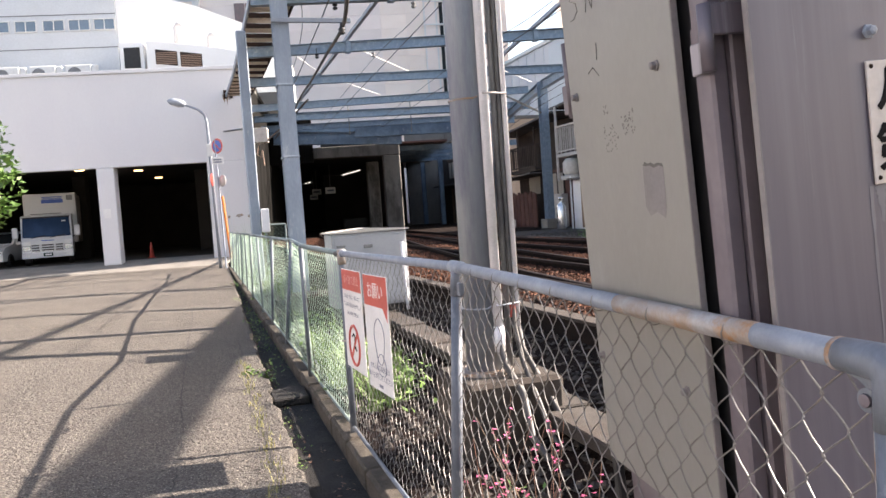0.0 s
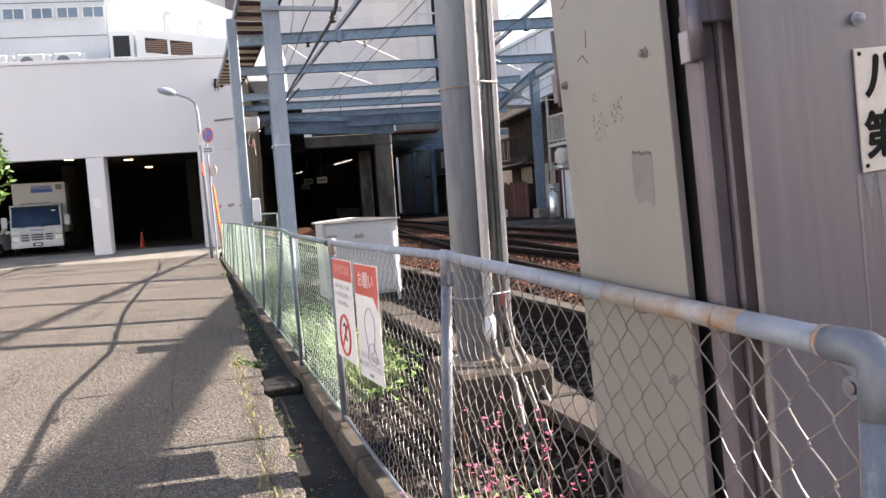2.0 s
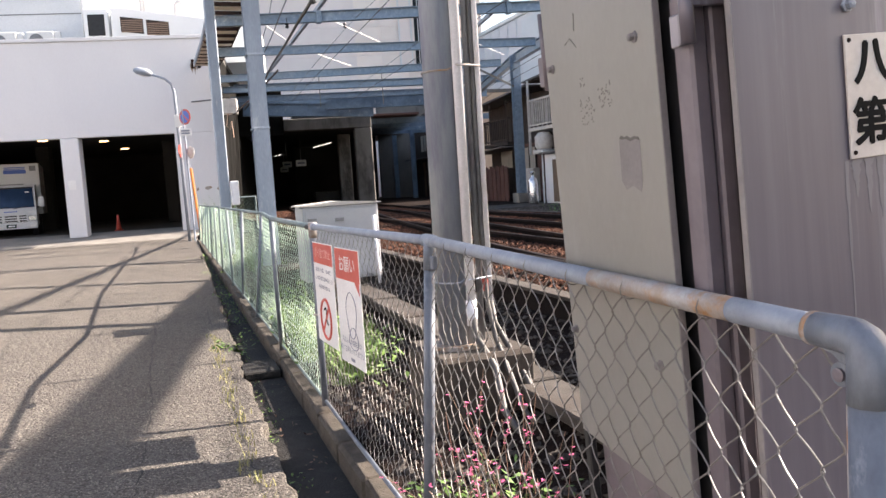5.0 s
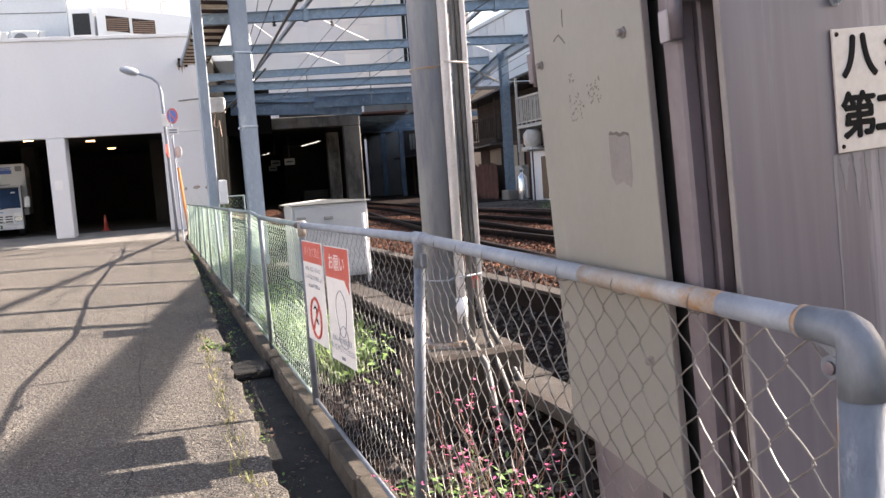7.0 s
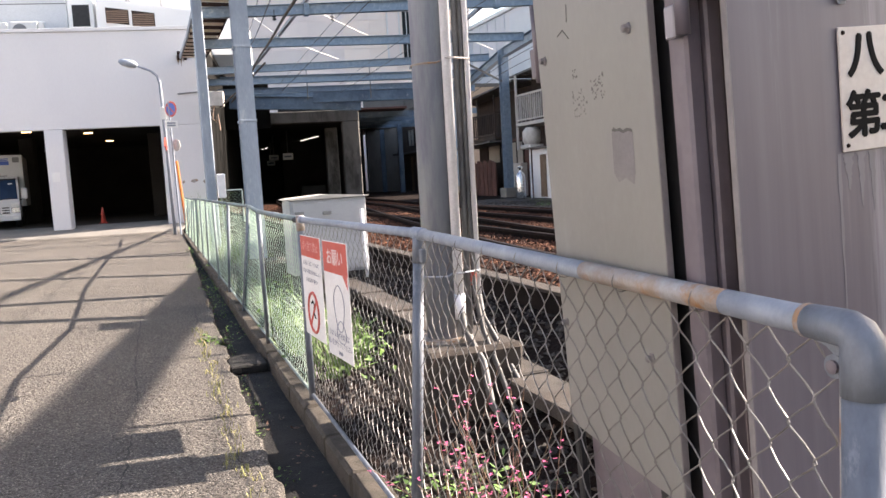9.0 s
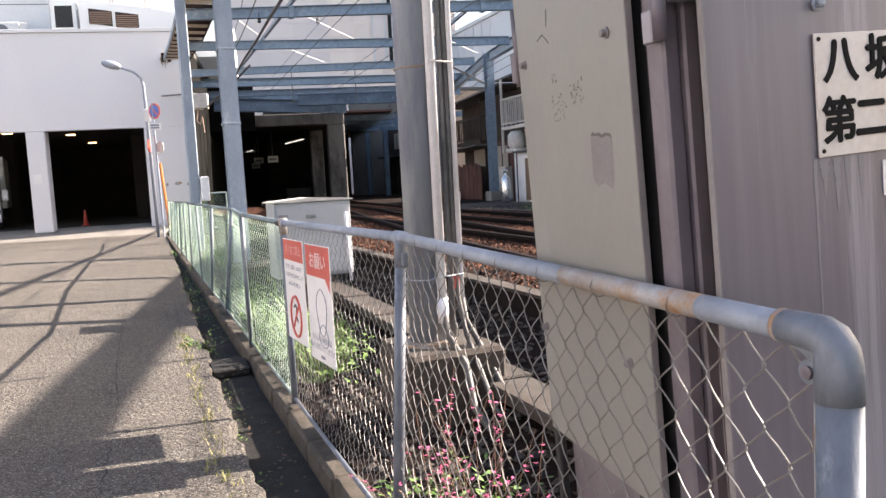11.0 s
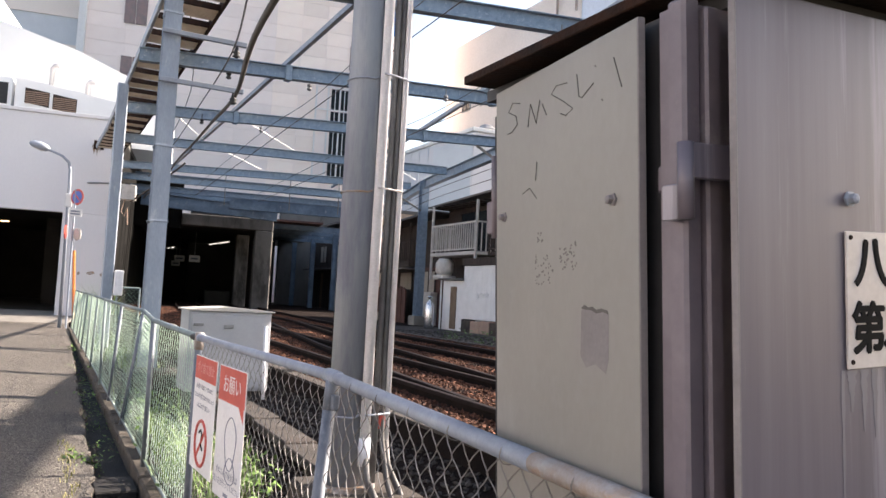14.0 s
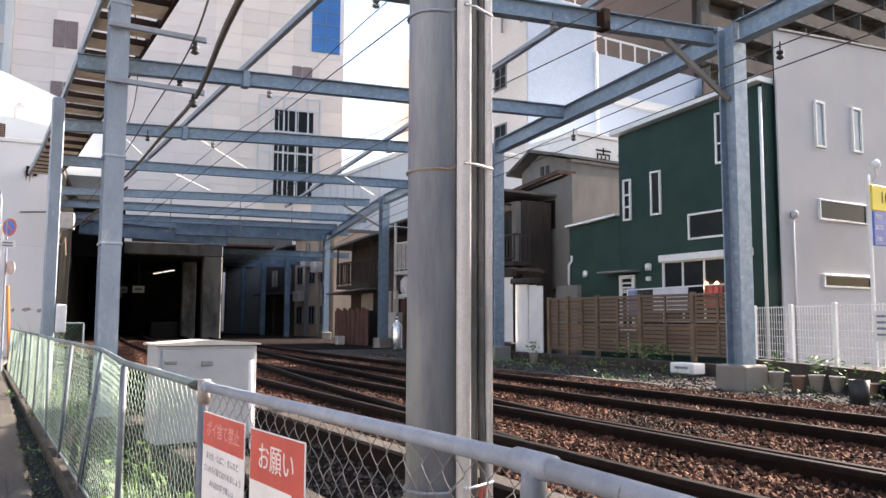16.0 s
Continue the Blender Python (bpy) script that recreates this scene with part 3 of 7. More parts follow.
for a, b in ((RP, MP), (MP, FP), (FP, P4)):
    d = (b - a).normalized() * 0.15
    part("girder", Shape().hbeam(a + d + Vector((0, 0, ZB - 0.02)), b - d + Vector((0, 0, ZB - 0.02)), 0.2, 0.32, 0.016), GALV, frame_ob)
part("girder", Shape().hbeam(RP + Vector((0, -0.15, ZB - 0.02)), RP + Vector((-2.0, -12.0, ZB - 0.02)), 0.2, 0.32, 0.016), GALV, frame_ob)


def beam_at(xl, yl, xr, yr, z=ZB, h=0.26):
    part("cross_beam", Shape().hbeam((xl, yl, z), (xr, yr, z), 0.16, h, 0.014), GALV, frame_ob)


beam_at(1.2, 11.0, 9.4, 9.25)
beam_at(1.3, 15.55, 10.2, 13.7)
beam_at(1.5, 20.4, 10.8, 17.75)
beam_at(1.7, 24.7, 11.6, 22.9)
beam_at(1.9, 30.3, 12.2, 27.0)
beam_at(2.0, 33.5, 13.2, 31.2)
beam_at(2.2, 37.0, 14.2, 34.6)
part("purlin", Shape().beam((3.93, 3.0, ZB + 0.2), (3.98, 31.0, ZB + 0.2), 0.08, 0.09), GALV_PIPE, frame_ob)
part("purlin", Shape().beam((6.2, 2.0, ZB + 0.2), (10.4, 31.0, ZB + 0.2), 0.08, 0.09), GALV_PIPE, frame_ob)

post_b = thing("catenary_post", "tall grey steel H-section post with two arms behind the fence", "post", (1.36, 11.1, 0), group="line posts")
part("shaft", Shape().hbeam((1.33, 11.1, 0), (1.30, 11.1, 9.0), 0.215, 0.25, 0.018, up=(0, 1, 0)), POST, post_b)
part("footing", Shape().box(1.05, 1.68, 10.8, 11.4, -0.1, 0.3, 0.03), CONCRETE, post_b)
for z in (4.15, 4.80):
    part("cross_arm", Shape().box(1.18, 2.28, 10.88, 10.94, z, z + 0.06, 0.004), GALV_PIPE, post_b, "grey steel cross-arm")
    part("insulator", Shape().lathe([(0.02, 0), (0.055, 0.02), (0.03, 0.05), (0.055, 0.07), (0.03, 0.10), (0.02, 0.16)], (2.15, 10.91, z - 0.165), 10), BLACK, post_b, smooth=True)
for z in (2.3, 3.3, 5.1):
    part("band", Shape().box(1.20, 1.44, 10.965, 11.235, z, z + 0.03, 0.004), POST, post_b, "thin steel band")
post_a = thing("catenary_post", "slim grey steel post under the catwalk by the garage", "post", (1.3, 18.6, 0), group="line posts")
part("shaft", Shape().box(1.15, 1.38, 18.45, 18.70, 0.0, 5.86, 0.02), POST, post_a)
part("junction_box", Shape().box(1.385, 1.57, 18.3, 18.45, 1.2, 1.75, 0.02), WHITE_PIPE, post_a, "small white junction box")

# ---- big pole ----
GREY_HOSE = mat("dusty_grey_hose", (0.0884, 0.083, 0.0775), (0.0578, 0.053, 0.0496), 14, 0.6, fine=90)
pole = thing("line_pole", "thick grey steel pole with cable pipes on a concrete block", "pole", (1.54, 4.22, 0.0))
part("shaft", Shape().lathe([(0.104, 0.49), (0.104, 3.0), (0.10, 9.0)], (1.518, 4.13, 0), 28), POLE, pole, smooth=True)
part("base_plate", Shape().lathe([(0.16, 0.49), (0.16, 0.51)], (1.518, 4.13, 0), 20), RUST_PIPE, pole, "rusty round base plate")
part("foundation", Shape().box(1.30, 1.86, 3.82, 4.42, 0.0, 0.49, 0.025), CONCRETE, pole)
part("cable_pipe", Shape().tube([(1.567, 4.005, 0.66), (1.563, 4.005, 9)], 0.027, 14), WHITE_PIPE, pole, smooth=True)
part("pipe_collar", Shape().tube([(1.568, 4.005, 0.62), (1.568, 4.005, 0.76)], 0.031, 14), WHITE_PIPE, pole, smooth=True)
part("cable_pipe", Shape().tube([(1.644, 4.06, 0.52), (1.640, 4.06, 9)], 0.017, 12), GREY_PIPE, pole, "dark grey cable pipe", smooth=True)
bend = [(1.664, 4.045, 9), (1.668, 4.042, 1.2), (1.668, 4.02, 0.75), (1.67, 3.93, 0.55), (1.68, 3.78, 0.38), (1.69, 3.66, 0.22), (1.73, 3.56, 0.13), (1.84, 3.47, 0.10), (2.0, 3.45, 0.13), (2.2, 3.45, 0.25)]
part("cable_pipe", Shape().tube(bend, 0.014, 10), GREY_HOSE, pole, smooth=True)
bend2 = [(1.690, 4.03, 9), (1.694, 4.03, 0.72)]
hose = [(1.694, 4.03, 0.74), (1.70, 4.0, 0.62), (1.77, 3.86, 0.40), (1.80, 3.72, 0.24), (1.88, 3.66, 0.17), (2.0, 3.64, 0.16), (2.2, 3.62, 0.28)]
part("cable_hose", Shape().tube(hose, 0.017, 10), GREY_HOSE, pole, smooth=True)
part("cable_pipe", Shape().tube(bend2, 0.015, 10), WHITE_PIPE, pole, smooth=True)
bend3 = [(1.568, 4.005, 0.7), (1.575, 3.96, 0.55), (1.60, 3.79, 0.42), (1.59, 3.68, 0.22), (1.63, 3.56, 0.11), (1.75, 3.44, 0.09), (1.95, 3.36, 0.12), (2.2, 3.34, 0.25)]
part("cable_hose", Shape().tube(bend3, 0.02, 10), GREY_HOSE, pole, smooth=True)
for z, mm in ((2.02, RUST_PIPE), (2.62, GALV_PIPE), (0.86, GALV_PIPE), (3.9, GALV_PIPE)):
    part("strap", Shape().tube([(1.518 + 0.109 * math.cos(a), 4.13 + 0.109 * math.sin(a), z + (0.02 if math.cos(a) > 0 else 0)) for a in [k * 0.35 - 4.4 for k in range(13)]] + [(1.55, 3.972, z + 0.02), (1.60, 3.978, z + 0.02), (1.705, 4.02, z + 0.02)], 0.0055, 6), mm, pole, "thin metal strap")
part("red_tape", Shape().lathe([(0.0185, 0), (0.0185, 0.07)], (1.668, 4.03, 0.80), 10), SIGN_RED, pole, "red tape band")

# ---- tracks ----
def rail(name, pts, label):
    ob = thing(name, label, "rail", pts[0], group="rails")
    part("body", Shape().sweep([(-0.062, 0), (0.062, 0), (0.062, 0.012), (0.012, 0.03), (0.012, 0.116), (-0.012, 0.116), (-0.012, 0.03), (-0.062, 0.012)], pts), RAIL, ob)
    part("head", Shape().sweep([(-0.032, 0.117), (0.032, 0.117), (0.032, 0.146), (0.026, 0.153), (-0.026, 0.153), (-0.032, 0.146)], pts), RAILTOP, ob, "worn shiny rail head")


def line(x0, x1, bend=0.0):
    """A rail from the crossing into the station, bending right far off."""
    pts = []
    for y in (-14, 0, 5, 10, 15, 20, 25, 30, 36, 44, 54, 66):
        x = x0 + (x1 - x0) * (y - 5) / 20 + bend * max(0, y - 14) ** 2
        pts.append((x, y, 0.50))
    return pts


rail("rail", line(3.27, 3.95, 0.002), "rusty steel rail of the near track")
rail("rail", line(4.337, 5.017, 0.002), "rusty steel rail of the near track")
rail("rail", line(5.75, 6.65, 0.002), "rusty steel rail of the far track")
rail("rail", line(6.82, 7.72, 0.002), "rusty steel rail of the far track")
rail("rail", [(3.36, 6.0, 0.5), (3.62, 8.3, 0.5), (4.1, 12.0, 0.5), (4.7, 16.0, 0.5), (5.9, 23.0, 0.5)], "slender curved switch rail of the turnout")
rail("rail", [(4.42, 4.0, 0.5), (4.52, 6.8, 0.5), (4.78, 8.5, 0.5), (5.15, 11.2, 0.5), (5.85, 17.0, 0.5), (6.75, 23.0, 0.5)], "slender curved switch rail of the turnout")


# ---- fence ----
def chain_link(name, parent, a0, a1, b0, b1, pitch, rise, r, material, sag=0.0, bow=0.0, sides=4):
    """A chain-link sheet: a0, b0 lower corners, a1, b1 upper ones; each wire is a flat spiral hooked into the next."""
    a0, a1, b0, b1 = (Vector(p) for p in (a0, a1, b0, b1))
    length = (b0 - a0).length
    out = (b0 - a0).cross(Vector((0, 0, 1))).normalized()
    n, k = int(length / pitch), int((a1 - a0).length / rise)
    sh = Shape()
    rnd = random.Random(int(length * 977 + a0.y * 31))
    steps = (0.0, 0.13, 0.5, 0.87) if bow else (0.0,)

    def at(s, h, off):
        s = min(1, max(0, s))
        wob = sag * math.sin(math.pi * s) * math.sin(math.pi * h)
        return a0.lerp(b0, s).lerp(a1.lerp(b1, s), h) + out * (wob + off)

    for i in range(n):
        pts = []
        drift = [rnd.gauss(0, 0.0009) for j in range(k + 2)]
        for j in range(k + 1):
            side = 1 if (j + i) % 2 else -1
            for part_way in steps if j < k else steps[:1]:
                across = side * (1 - 2 * part_way) * 0.54
                if part_way in (0.13, 0.87):
                    across = side * (0.5 if part_way < 0.5 else -0.5) * 0.92
                s = (i + 0.5 + across) * pitch / length + (drift[j] * (1 - part_way) + drift[j + 1] * part_way) / length
                arch = math.sin(math.pi * part_way) * bow * (1 if j % 2 else -1)
                pts.append(at(s, (j + part_way) / k, arch + (0.0022 if j % 2 else -0.0022) * (1 - 2 * part_way)))
        sh.tube(pts, r, sides, caps=False)
    ob = part(name, sh, material, parent)
    return tagged(ob, kind="stuff")


def sleeve(name, pts, r, parent, material=None):
    return part(name, Shape().tube(pts, r, 16), material or GALV_PIPE, parent, smooth=True)


f1 = thing("pipe_fence", "grey steel pipe fence with chain-link mesh and rusty rail", "fence", (0.86, 2.8, 0.04))
R0, R2, R3 = Vector((0.826, 0.838, 1.197)), Vector((0.952, 2.80, 1.203)), Vector((0.882, 4.93, 1.19))
elbow = [R0, (0.825, 0.800, 1.197), (0.824, 0.775, 1.1965), (0.823, 0.760, 1.191), (0.8225, 0.752, 1.180), (0.822, 0.749, 1.165), (0.822, 0.748, 1.118)]
sleeve("end_post", [(0.822, 0.748, 0.0), (0.822, 0.748, 1.125)], 0.0272, f1, ZINC_POST)
part("elbow", Shape().tube(elbow, 0.0225, 18, r_end=0.0288), ZINC_POST, f1, "cast pipe elbow, scuffed grey", smooth=True)
part("gusset", Shape().prism([(-0.838, 1.178), (-0.800, 1.185), (-0.775, 1.185), (-0.776, 1.135), (-0.788, 1.158), (-0.806, 1.170)], face_west(0.832, 0, 0), 0.012), ZINC_POST, f1)
part("lug", Shape().lathe([(0.016, 0), (0.016, 0.007)], (0, 0, 0), 14, face_west(0.826, 0.792, 1.146)), ZINC_POST, f1, "small drilled lug on the elbow")
part("bolt", Shape().lathe([(0.009, 0), (0.009, 0.004), (0.005, 0.005)], (0, 0, 0), 10, face_west(0.818, 0.792, 1.146)), INNER, f1)
part("stretcher_bar", Shape().box(0.823, 0.829, 0.778, 0.790, 0.05, 1.14, 0.002), RUST_PIPE, f1, "flat rusty bar holding the mesh edge")
sleeve("rail", [R0.lerp(R2, 0.0), R0.lerp(R2, 0.085)], 0.0197, f1)
sleeve("rail", [R0.lerp(R2, 0.0851), R0.lerp(R2, 0.32)], 0.0196, f1, RUST_PIPE)["label"] = "rust-streaked rail length"
sleeve("rail", [R0.lerp(R2, 0.3201), R2], 0.0197, f1)
sleeve("rail", [R2, R3], 0.0195, f1)
part("rust_ring", Shape().tube([R0.lerp(R2, -0.002), R0.lerp(R2, 0.0022)], 0.0229, 18), RUST_PIPE, f1, "rust ring where rail enters the elbow", smooth=True)
sleeve("middle_post", [(0.868, 2.80, 0.0), (0.948, 2.80, 1.17)], 0.0215, f1, ZINC_POST)
sleeve("tee", [R2 + Vector((-0.003, -0.055, 0)), R2 + Vector((0, 0.055, 0))], 0.0245, f1)
sleeve("tee_neck", [R2 + Vector((-0.008, 0, -0.11)), R2 + Vector((0, 0, 0.004))], 0.0245, f1, ZINC_POST)
part("lug", Shape().box(0.93, 0.95, 2.72, 2.755, 1.10, 1.15, 0.004), ZINC_POST, f1)
sleeve("sign_post", [(0.878, 4.93, 0.0), (0.88, 4.93, 1.20)], 0.0215, f1, ZINC_POST)
sleeve("cap", [(0.88, 4.93, 1.12), (0.88, 4.93, 1.218)], 0.0265, f1, RUST_PIPE)
sleeve("cap_neck", [R3 + Vector((0, -0.09, 0.002)), R3 + Vector((0, 0.0, 0))], 0.0235, f1)
part("clamp", Shape().tube([(0.85, 4.93, 0.63), (0.88, 4.895, 0.632), (0.912, 4.93, 0.63), (0.88, 4.965, 0.632), (0.85, 4.93, 0.63)], 0.006, 6), RUST_PIPE, f1, "rusty wire clamp")
for a, b in (((0.83, 0.78, 0.07), (0.868, 2.78, 0.07)), ((0.868, 2.82, 0.07), (0.878, 4.90, 0.07))):
    sleeve("bottom_rail", [a, b], 0.011, f1, ZINC_POST)
chain_link("mesh", f1, (0.826, 0.795, 0.075), (0.829, 0.795, 1.179), (0.872, 2.775, 0.075), (0.950, 2.775, 1.186), 0.0428, 0.0425, 0.0016, WIRE, 0.012, 0.003, 5)
chain_link("mesh", f1, (0.89, 2.825, 0.075), (0.955, 2.825, 1.186), (0.89, 4.905, 0.075), (0.892, 4.905, 1.173), 0.0428, 0.0425, 0.0013, WIRE, 0.035, 0.003)
for k in range(7):
    q = R0.lerp(R2, 0.12 + 0.125 * k)
    part("tie_wire", Shape().tube([q + Vector((0.0215 * math.cos(t), 0.002 * math.sin(2 * t), 0.0215 * math.sin(t) - 0.004)) for t in [j * math.pi / 6 for j in range(13)]], 0.0013, 5), WIRE, f1)

f2 = thing("green_fence", "faded green chain-link fence with leaning posts", "fence", (0.87, 14, 0.04))
post_y = [4.99, 6.62, 8.85, 10.7, 12.6, 14.7, 16.7, 18.6, 20.3, 21.95, 24.0, 26.0]
lean = [0.0, -0.05, 0.12, 0.06, -0.01, 0.01, 0.02, 0.03, 0.05, 0.08, 0.05, 0.03]
rise = [0.0, 0.016, 0.012, 0.022, 0.032, 0.03, 0.025, 0.015, 0.0, -0.014, -0.01, 0.0]
foot = [0.0, 0.3, 0.12, 0.0, -0.2, 0.18, -0.1, 0.12, 0.0, -0.1, 0.06, 0.0]
tops = [Vector((0.88 + d, y, 1.19 + e)) for y, d, e in zip(post_y, lean, rise)]
for i, y in enumerate(post_y):
    if i:
        sleeve("post", [(0.87, y + foot[i], 0.0), tops[i]], 0.0205, f2, ZINC_POST if i in (1, 2, 3) else GREEN_PIPE)
    if i < len(post_y) - 1:
        sleeve("rail", [tops[i], tops[i + 1]], 0.0185, f2, GREEN_PIPE)
        b0, b1 = Vector((0.874, y + 0.03, 0.08)), Vector((0.874, post_y[i + 1] - 0.03, 0.08))
        sleeve("bottom_rail", [b0, b1], 0.01, f2, GREEN_PIPE)
        chain_link("mesh", f2, b0, tops[i] + Vector((0, 0.03, -0.02)), b1, tops[i + 1] - Vector((0, 0.03, 0.02)), 0.0428, 0.0425, 0.0013, GREEN_WIRE, 0.03 if i < 5 else 0.015)
part("joint", Shape().tube([(0.88, 4.97, 1.186), (0.88, 5.12, 1.187)], 0.023, 12), BLACK, f2, "dark open end of the rail")
sleeve("joint", [tops[0] + Vector((0, 0.9, 0.002)), tops[0] + Vector((0, 1.05, 0.002))], 0.022, f2, RUST_PIPE)

# ---- signs on the fence ----
def board(name, label, p0, p1, z0, z1):
    """A thin sign between plan points p0 (further) and p1 (nearer); returns it and its face's frame, origin at the middle."""
    p0, p1 = Vector((*p0, 0)), Vector((*p1, 0))
    x = (p1 - p0).normalized()
    up = Vector((0, 0, 1))
    z = x.cross(up)
    m = Matrix((x, up, z)).transposed().to_4x4()
    m.translation = (p0 + p1) / 2 + Vector((0, 0, (z0 + z1) / 2))
    w, h = (p1 - p0).length, z1 - z0
    ob = thing(name, label, "sign", (p0 + p1) / 2 + Vector((0, 0, z0)), group="notices on the fence")
    part("panel", Shape().box(-w / 2, w / 2, -h / 2, h / 2, -0.004, 0, 0.001, m), SIGN_WHITE, ob)
    return ob, m, w, h


def flat(m, x0, x1, y0, y1, d=0.0006):
    return Shape().box(x0, x1, y0, y1, 0.0003, d, 0, m)


sa, m, w, h = board("litter_notice", "white and red notice against littering, wired to the mesh", (0.850, 4.80), (0.876, 4.34), 0.50, 1.105)
part("header", flat(m, -w / 2 + 0.004, w / 2 - 0.004, h / 2 - 0.125, h / 2 - 0.004), SIGN_RED, sa, "faded red header")
up1 = Matrix.Translation(m.to_3x3() @ Vector((0, 0, 0.001)))
written("header_text", "ポイ捨て禁止", 0.062, up1 @ m @ pose(0, h / 2 - 0.065, 0), plain("worn_pale_print", (0.62, 0.33, 0.30)), sa, 0.0003)
for k, tx in enumerate(("あき缶・たばこ・ガムなど", "ゴミのポイ捨てはやめましょう", "みんなの手で楽しい")):
    written("text_line", tx, 0.030, up1 @ m @ pose(0, h / 2 - 0.165 - 0.05 * k, 0), INK_GREY, sa, 0.0003)
ring = [(0.118 * math.cos(a), -0.150 + 0.118 * math.sin(a)) for a in [k * math.pi / 20 for k in range(41)]]
part("red_ring", Shape().tube([m @ Vector((x, y, 0.001)) for x, y in ring], 0.009, 6), SIGN_RED, sa)
part("red_slash", Shape().tube([m @ Vector((-0.08, -0.23, 0.001)), m @ Vector((0.08, -0.07, 0.001))], 0.008, 6), SIGN_RED, sa)
part("picture", Shape().tube([m @ Vector((-0.045, -0.10, 0.001)), m @ Vector((-0.01, -0.08, 0.001)), m @ Vector((0.02, -0.10, 0.001)), m @ Vector((0.0, -0.15, 0.001)), m @ Vector((0.04, -0.18, 0.001))], 0.005, 6), INK, sa)
sb, m, w, h = board("request_notice", "white and red request notice hung askew on the mesh", (0.880, 4.285), (0.916, 3.865), 0.47, 1.10)
part("header", flat(m, -w / 2 + 0.004, w / 2 - 0.004, h / 2 - 0.17, h / 2 - 0.004), SIGN_RED, sb, "red header")
up1 = Matrix.Translation(m.to_3x3() @ Vector((0, 0, 0.001)))
part("header_tail", Shape().prism([(0.12, h / 2 - 0.17), (0.195, h / 2 - 0.17), (0.195, h / 2 - 0.24)], m @ pose(0, 0, 0.0003), 0.0003), SIGN_RED, sb)
written("header_text", "お願い", 0.095, up1 @ m @ pose(0, h / 2 - 0.09, 0), SIGN_WHITE, sb, 0.0003)
blob = [(0.03 + 0.085 * math.cos(a) * (1 + 0.12 * math.sin(3 * a)), -0.04 + 0.125 * math.sin(a)) for a in [k * math.pi / 14 for k in range(29)]]
part("picture", Shape().tube([m @ Vector((x, y, 0.001)) for x, y in blob], 0.0025, 5), INK_GREY, sb, "plain pale outline drawing")
for k, tx in enumerate(("犬のふんの後始末は", "飼い主が行ってください")):
    written("text_line", tx, 0.038, up1 @ m @ pose(0, -h / 2 + 0.125 - 0.05 * k, 0), INK_GREY, sb, 0.0003)
low = [(0.045 + 0.075 * math.cos(a) * (1 - 0.25 * math.sin(a)), -0.165 + 0.06 * math.sin(a)) for a in [k * math.pi / 14 for k in range(29)]]
part("picture", Shape().tube([m @ Vector((x, y, 0.001)) for x, y in low], 0.0025, 5), INK_GREY, sb, "plain pale outline drawing")
part("small_print", flat(m, -0.03, 0.04, -h / 2 + 0.02, -h / 2 + 0.038), INK_GREY, sb)
curb = tagged(new("curb"), "mossy old concrete kerb blocks under the fence", "kerb", kind="structure")
rnd = random.Random(31)
for k in range(46):
    y0 = -0.6 + 0.6 * k
    dx, dz = rnd.uniform(-0.006, 0.006), rnd.uniform(-0.008, 0.006)
    part("kerb_block", Shape().box(0.80 + dx, 0.93 + dx, y0, y0 + 0.592, -0.158, 0.03 + dz, rnd.uniform(0.01, 0.02)), CURB, curb)
solid("curb_bed", Shape().box(0.815, 0.925, -14, 27, -0.158, 0.0), CURB, "dirt-filled joints of the old kerb", "kerb", kind="structure")


# ---- trackside cabinet ----
TRACE = mat("sticker_glue_trace", (0.2125, 0.1938, 0.1938), (0.1827, 0.1666, 0.1666), 12, 0.6, fine=120)
SMUDGE = mat("glue_smudge_grey", (0.1615, 0.153, 0.1403), (0.119, 0.1122, 0.1037), 60, 0.7)
SCRATCH = mat("scratch_grey", (0.102, 0.09605, 0.085), (0.07225, 0.068, 0.0595), 20, 0.7)
cab = thing("relay_cabinet", "large weathered steel trackside cabinet with doors ajar and a rusty roof", "cabinet", (1.35, 1.45, 0.3))
part("body", Shape().prism([(0.902, 1.115), (1.72, 1.115), (1.76, 1.78), (1.01, 1.78)], pose(0, 0, 0.45), 1.48), INNER, cab)
part("corner_post", Shape().box(0.853, 0.886, 1.095, 1.130, 0.5, 1.93, 0.005), INNER, cab)
part("side_plate", Shape().box(0.876, 0.884, 1.131, 1.168, 0.5, 1.93, 0.001), INNER, cab)
# Black strip put in the gap to paint the shade behind the ajar door.
part("door_seal", Shape().box(0.892, 0.899, 1.169, 1.32, 0.5, 1.93, 0.001), BLACK, cab, "black strip painted as the shade behind the door")
part("door_frame", Shape().box(0.889, 0.918, 1.088, 1.114, 0.62, 1.92, 0.004), INNER, cab)
part("edge_strip", Shape().box(0.962, 0.985, 1.765, 1.79, 0.45, 1.90, 0.004), BLACK, cab, "narrow black strip along the rear edge")
part("plinth", Shape().box(0.95, 1.78, 1.10, 1.84, 0.0, 0.445, 0.02), CONCRETE, cab, "rough concrete plinth")
part("roof", Shape().box(0.875, 1.90, 0.95, 1.775, 1.957, 1.976, 0.002), ROOF_RUST, cab, "rusty overhanging steel roof sheet")
part("roof_frame", Shape().box(0.95, 1.78, 1.06, 1.80, 1.931, 1.956), BLACK, cab)
P0, P1 = Vector((0.9226, 1.716, 0)), Vector((0.8562, 1.194, 0))
dx = (P1 - P0).normalized()
DOOR = Matrix((dx, Vector((0, 0, 1)), dx.cross(Vector((0, 0, 1))))).transposed().to_4x4()
DOOR.translation = P0
dw = (P1 - P0).length
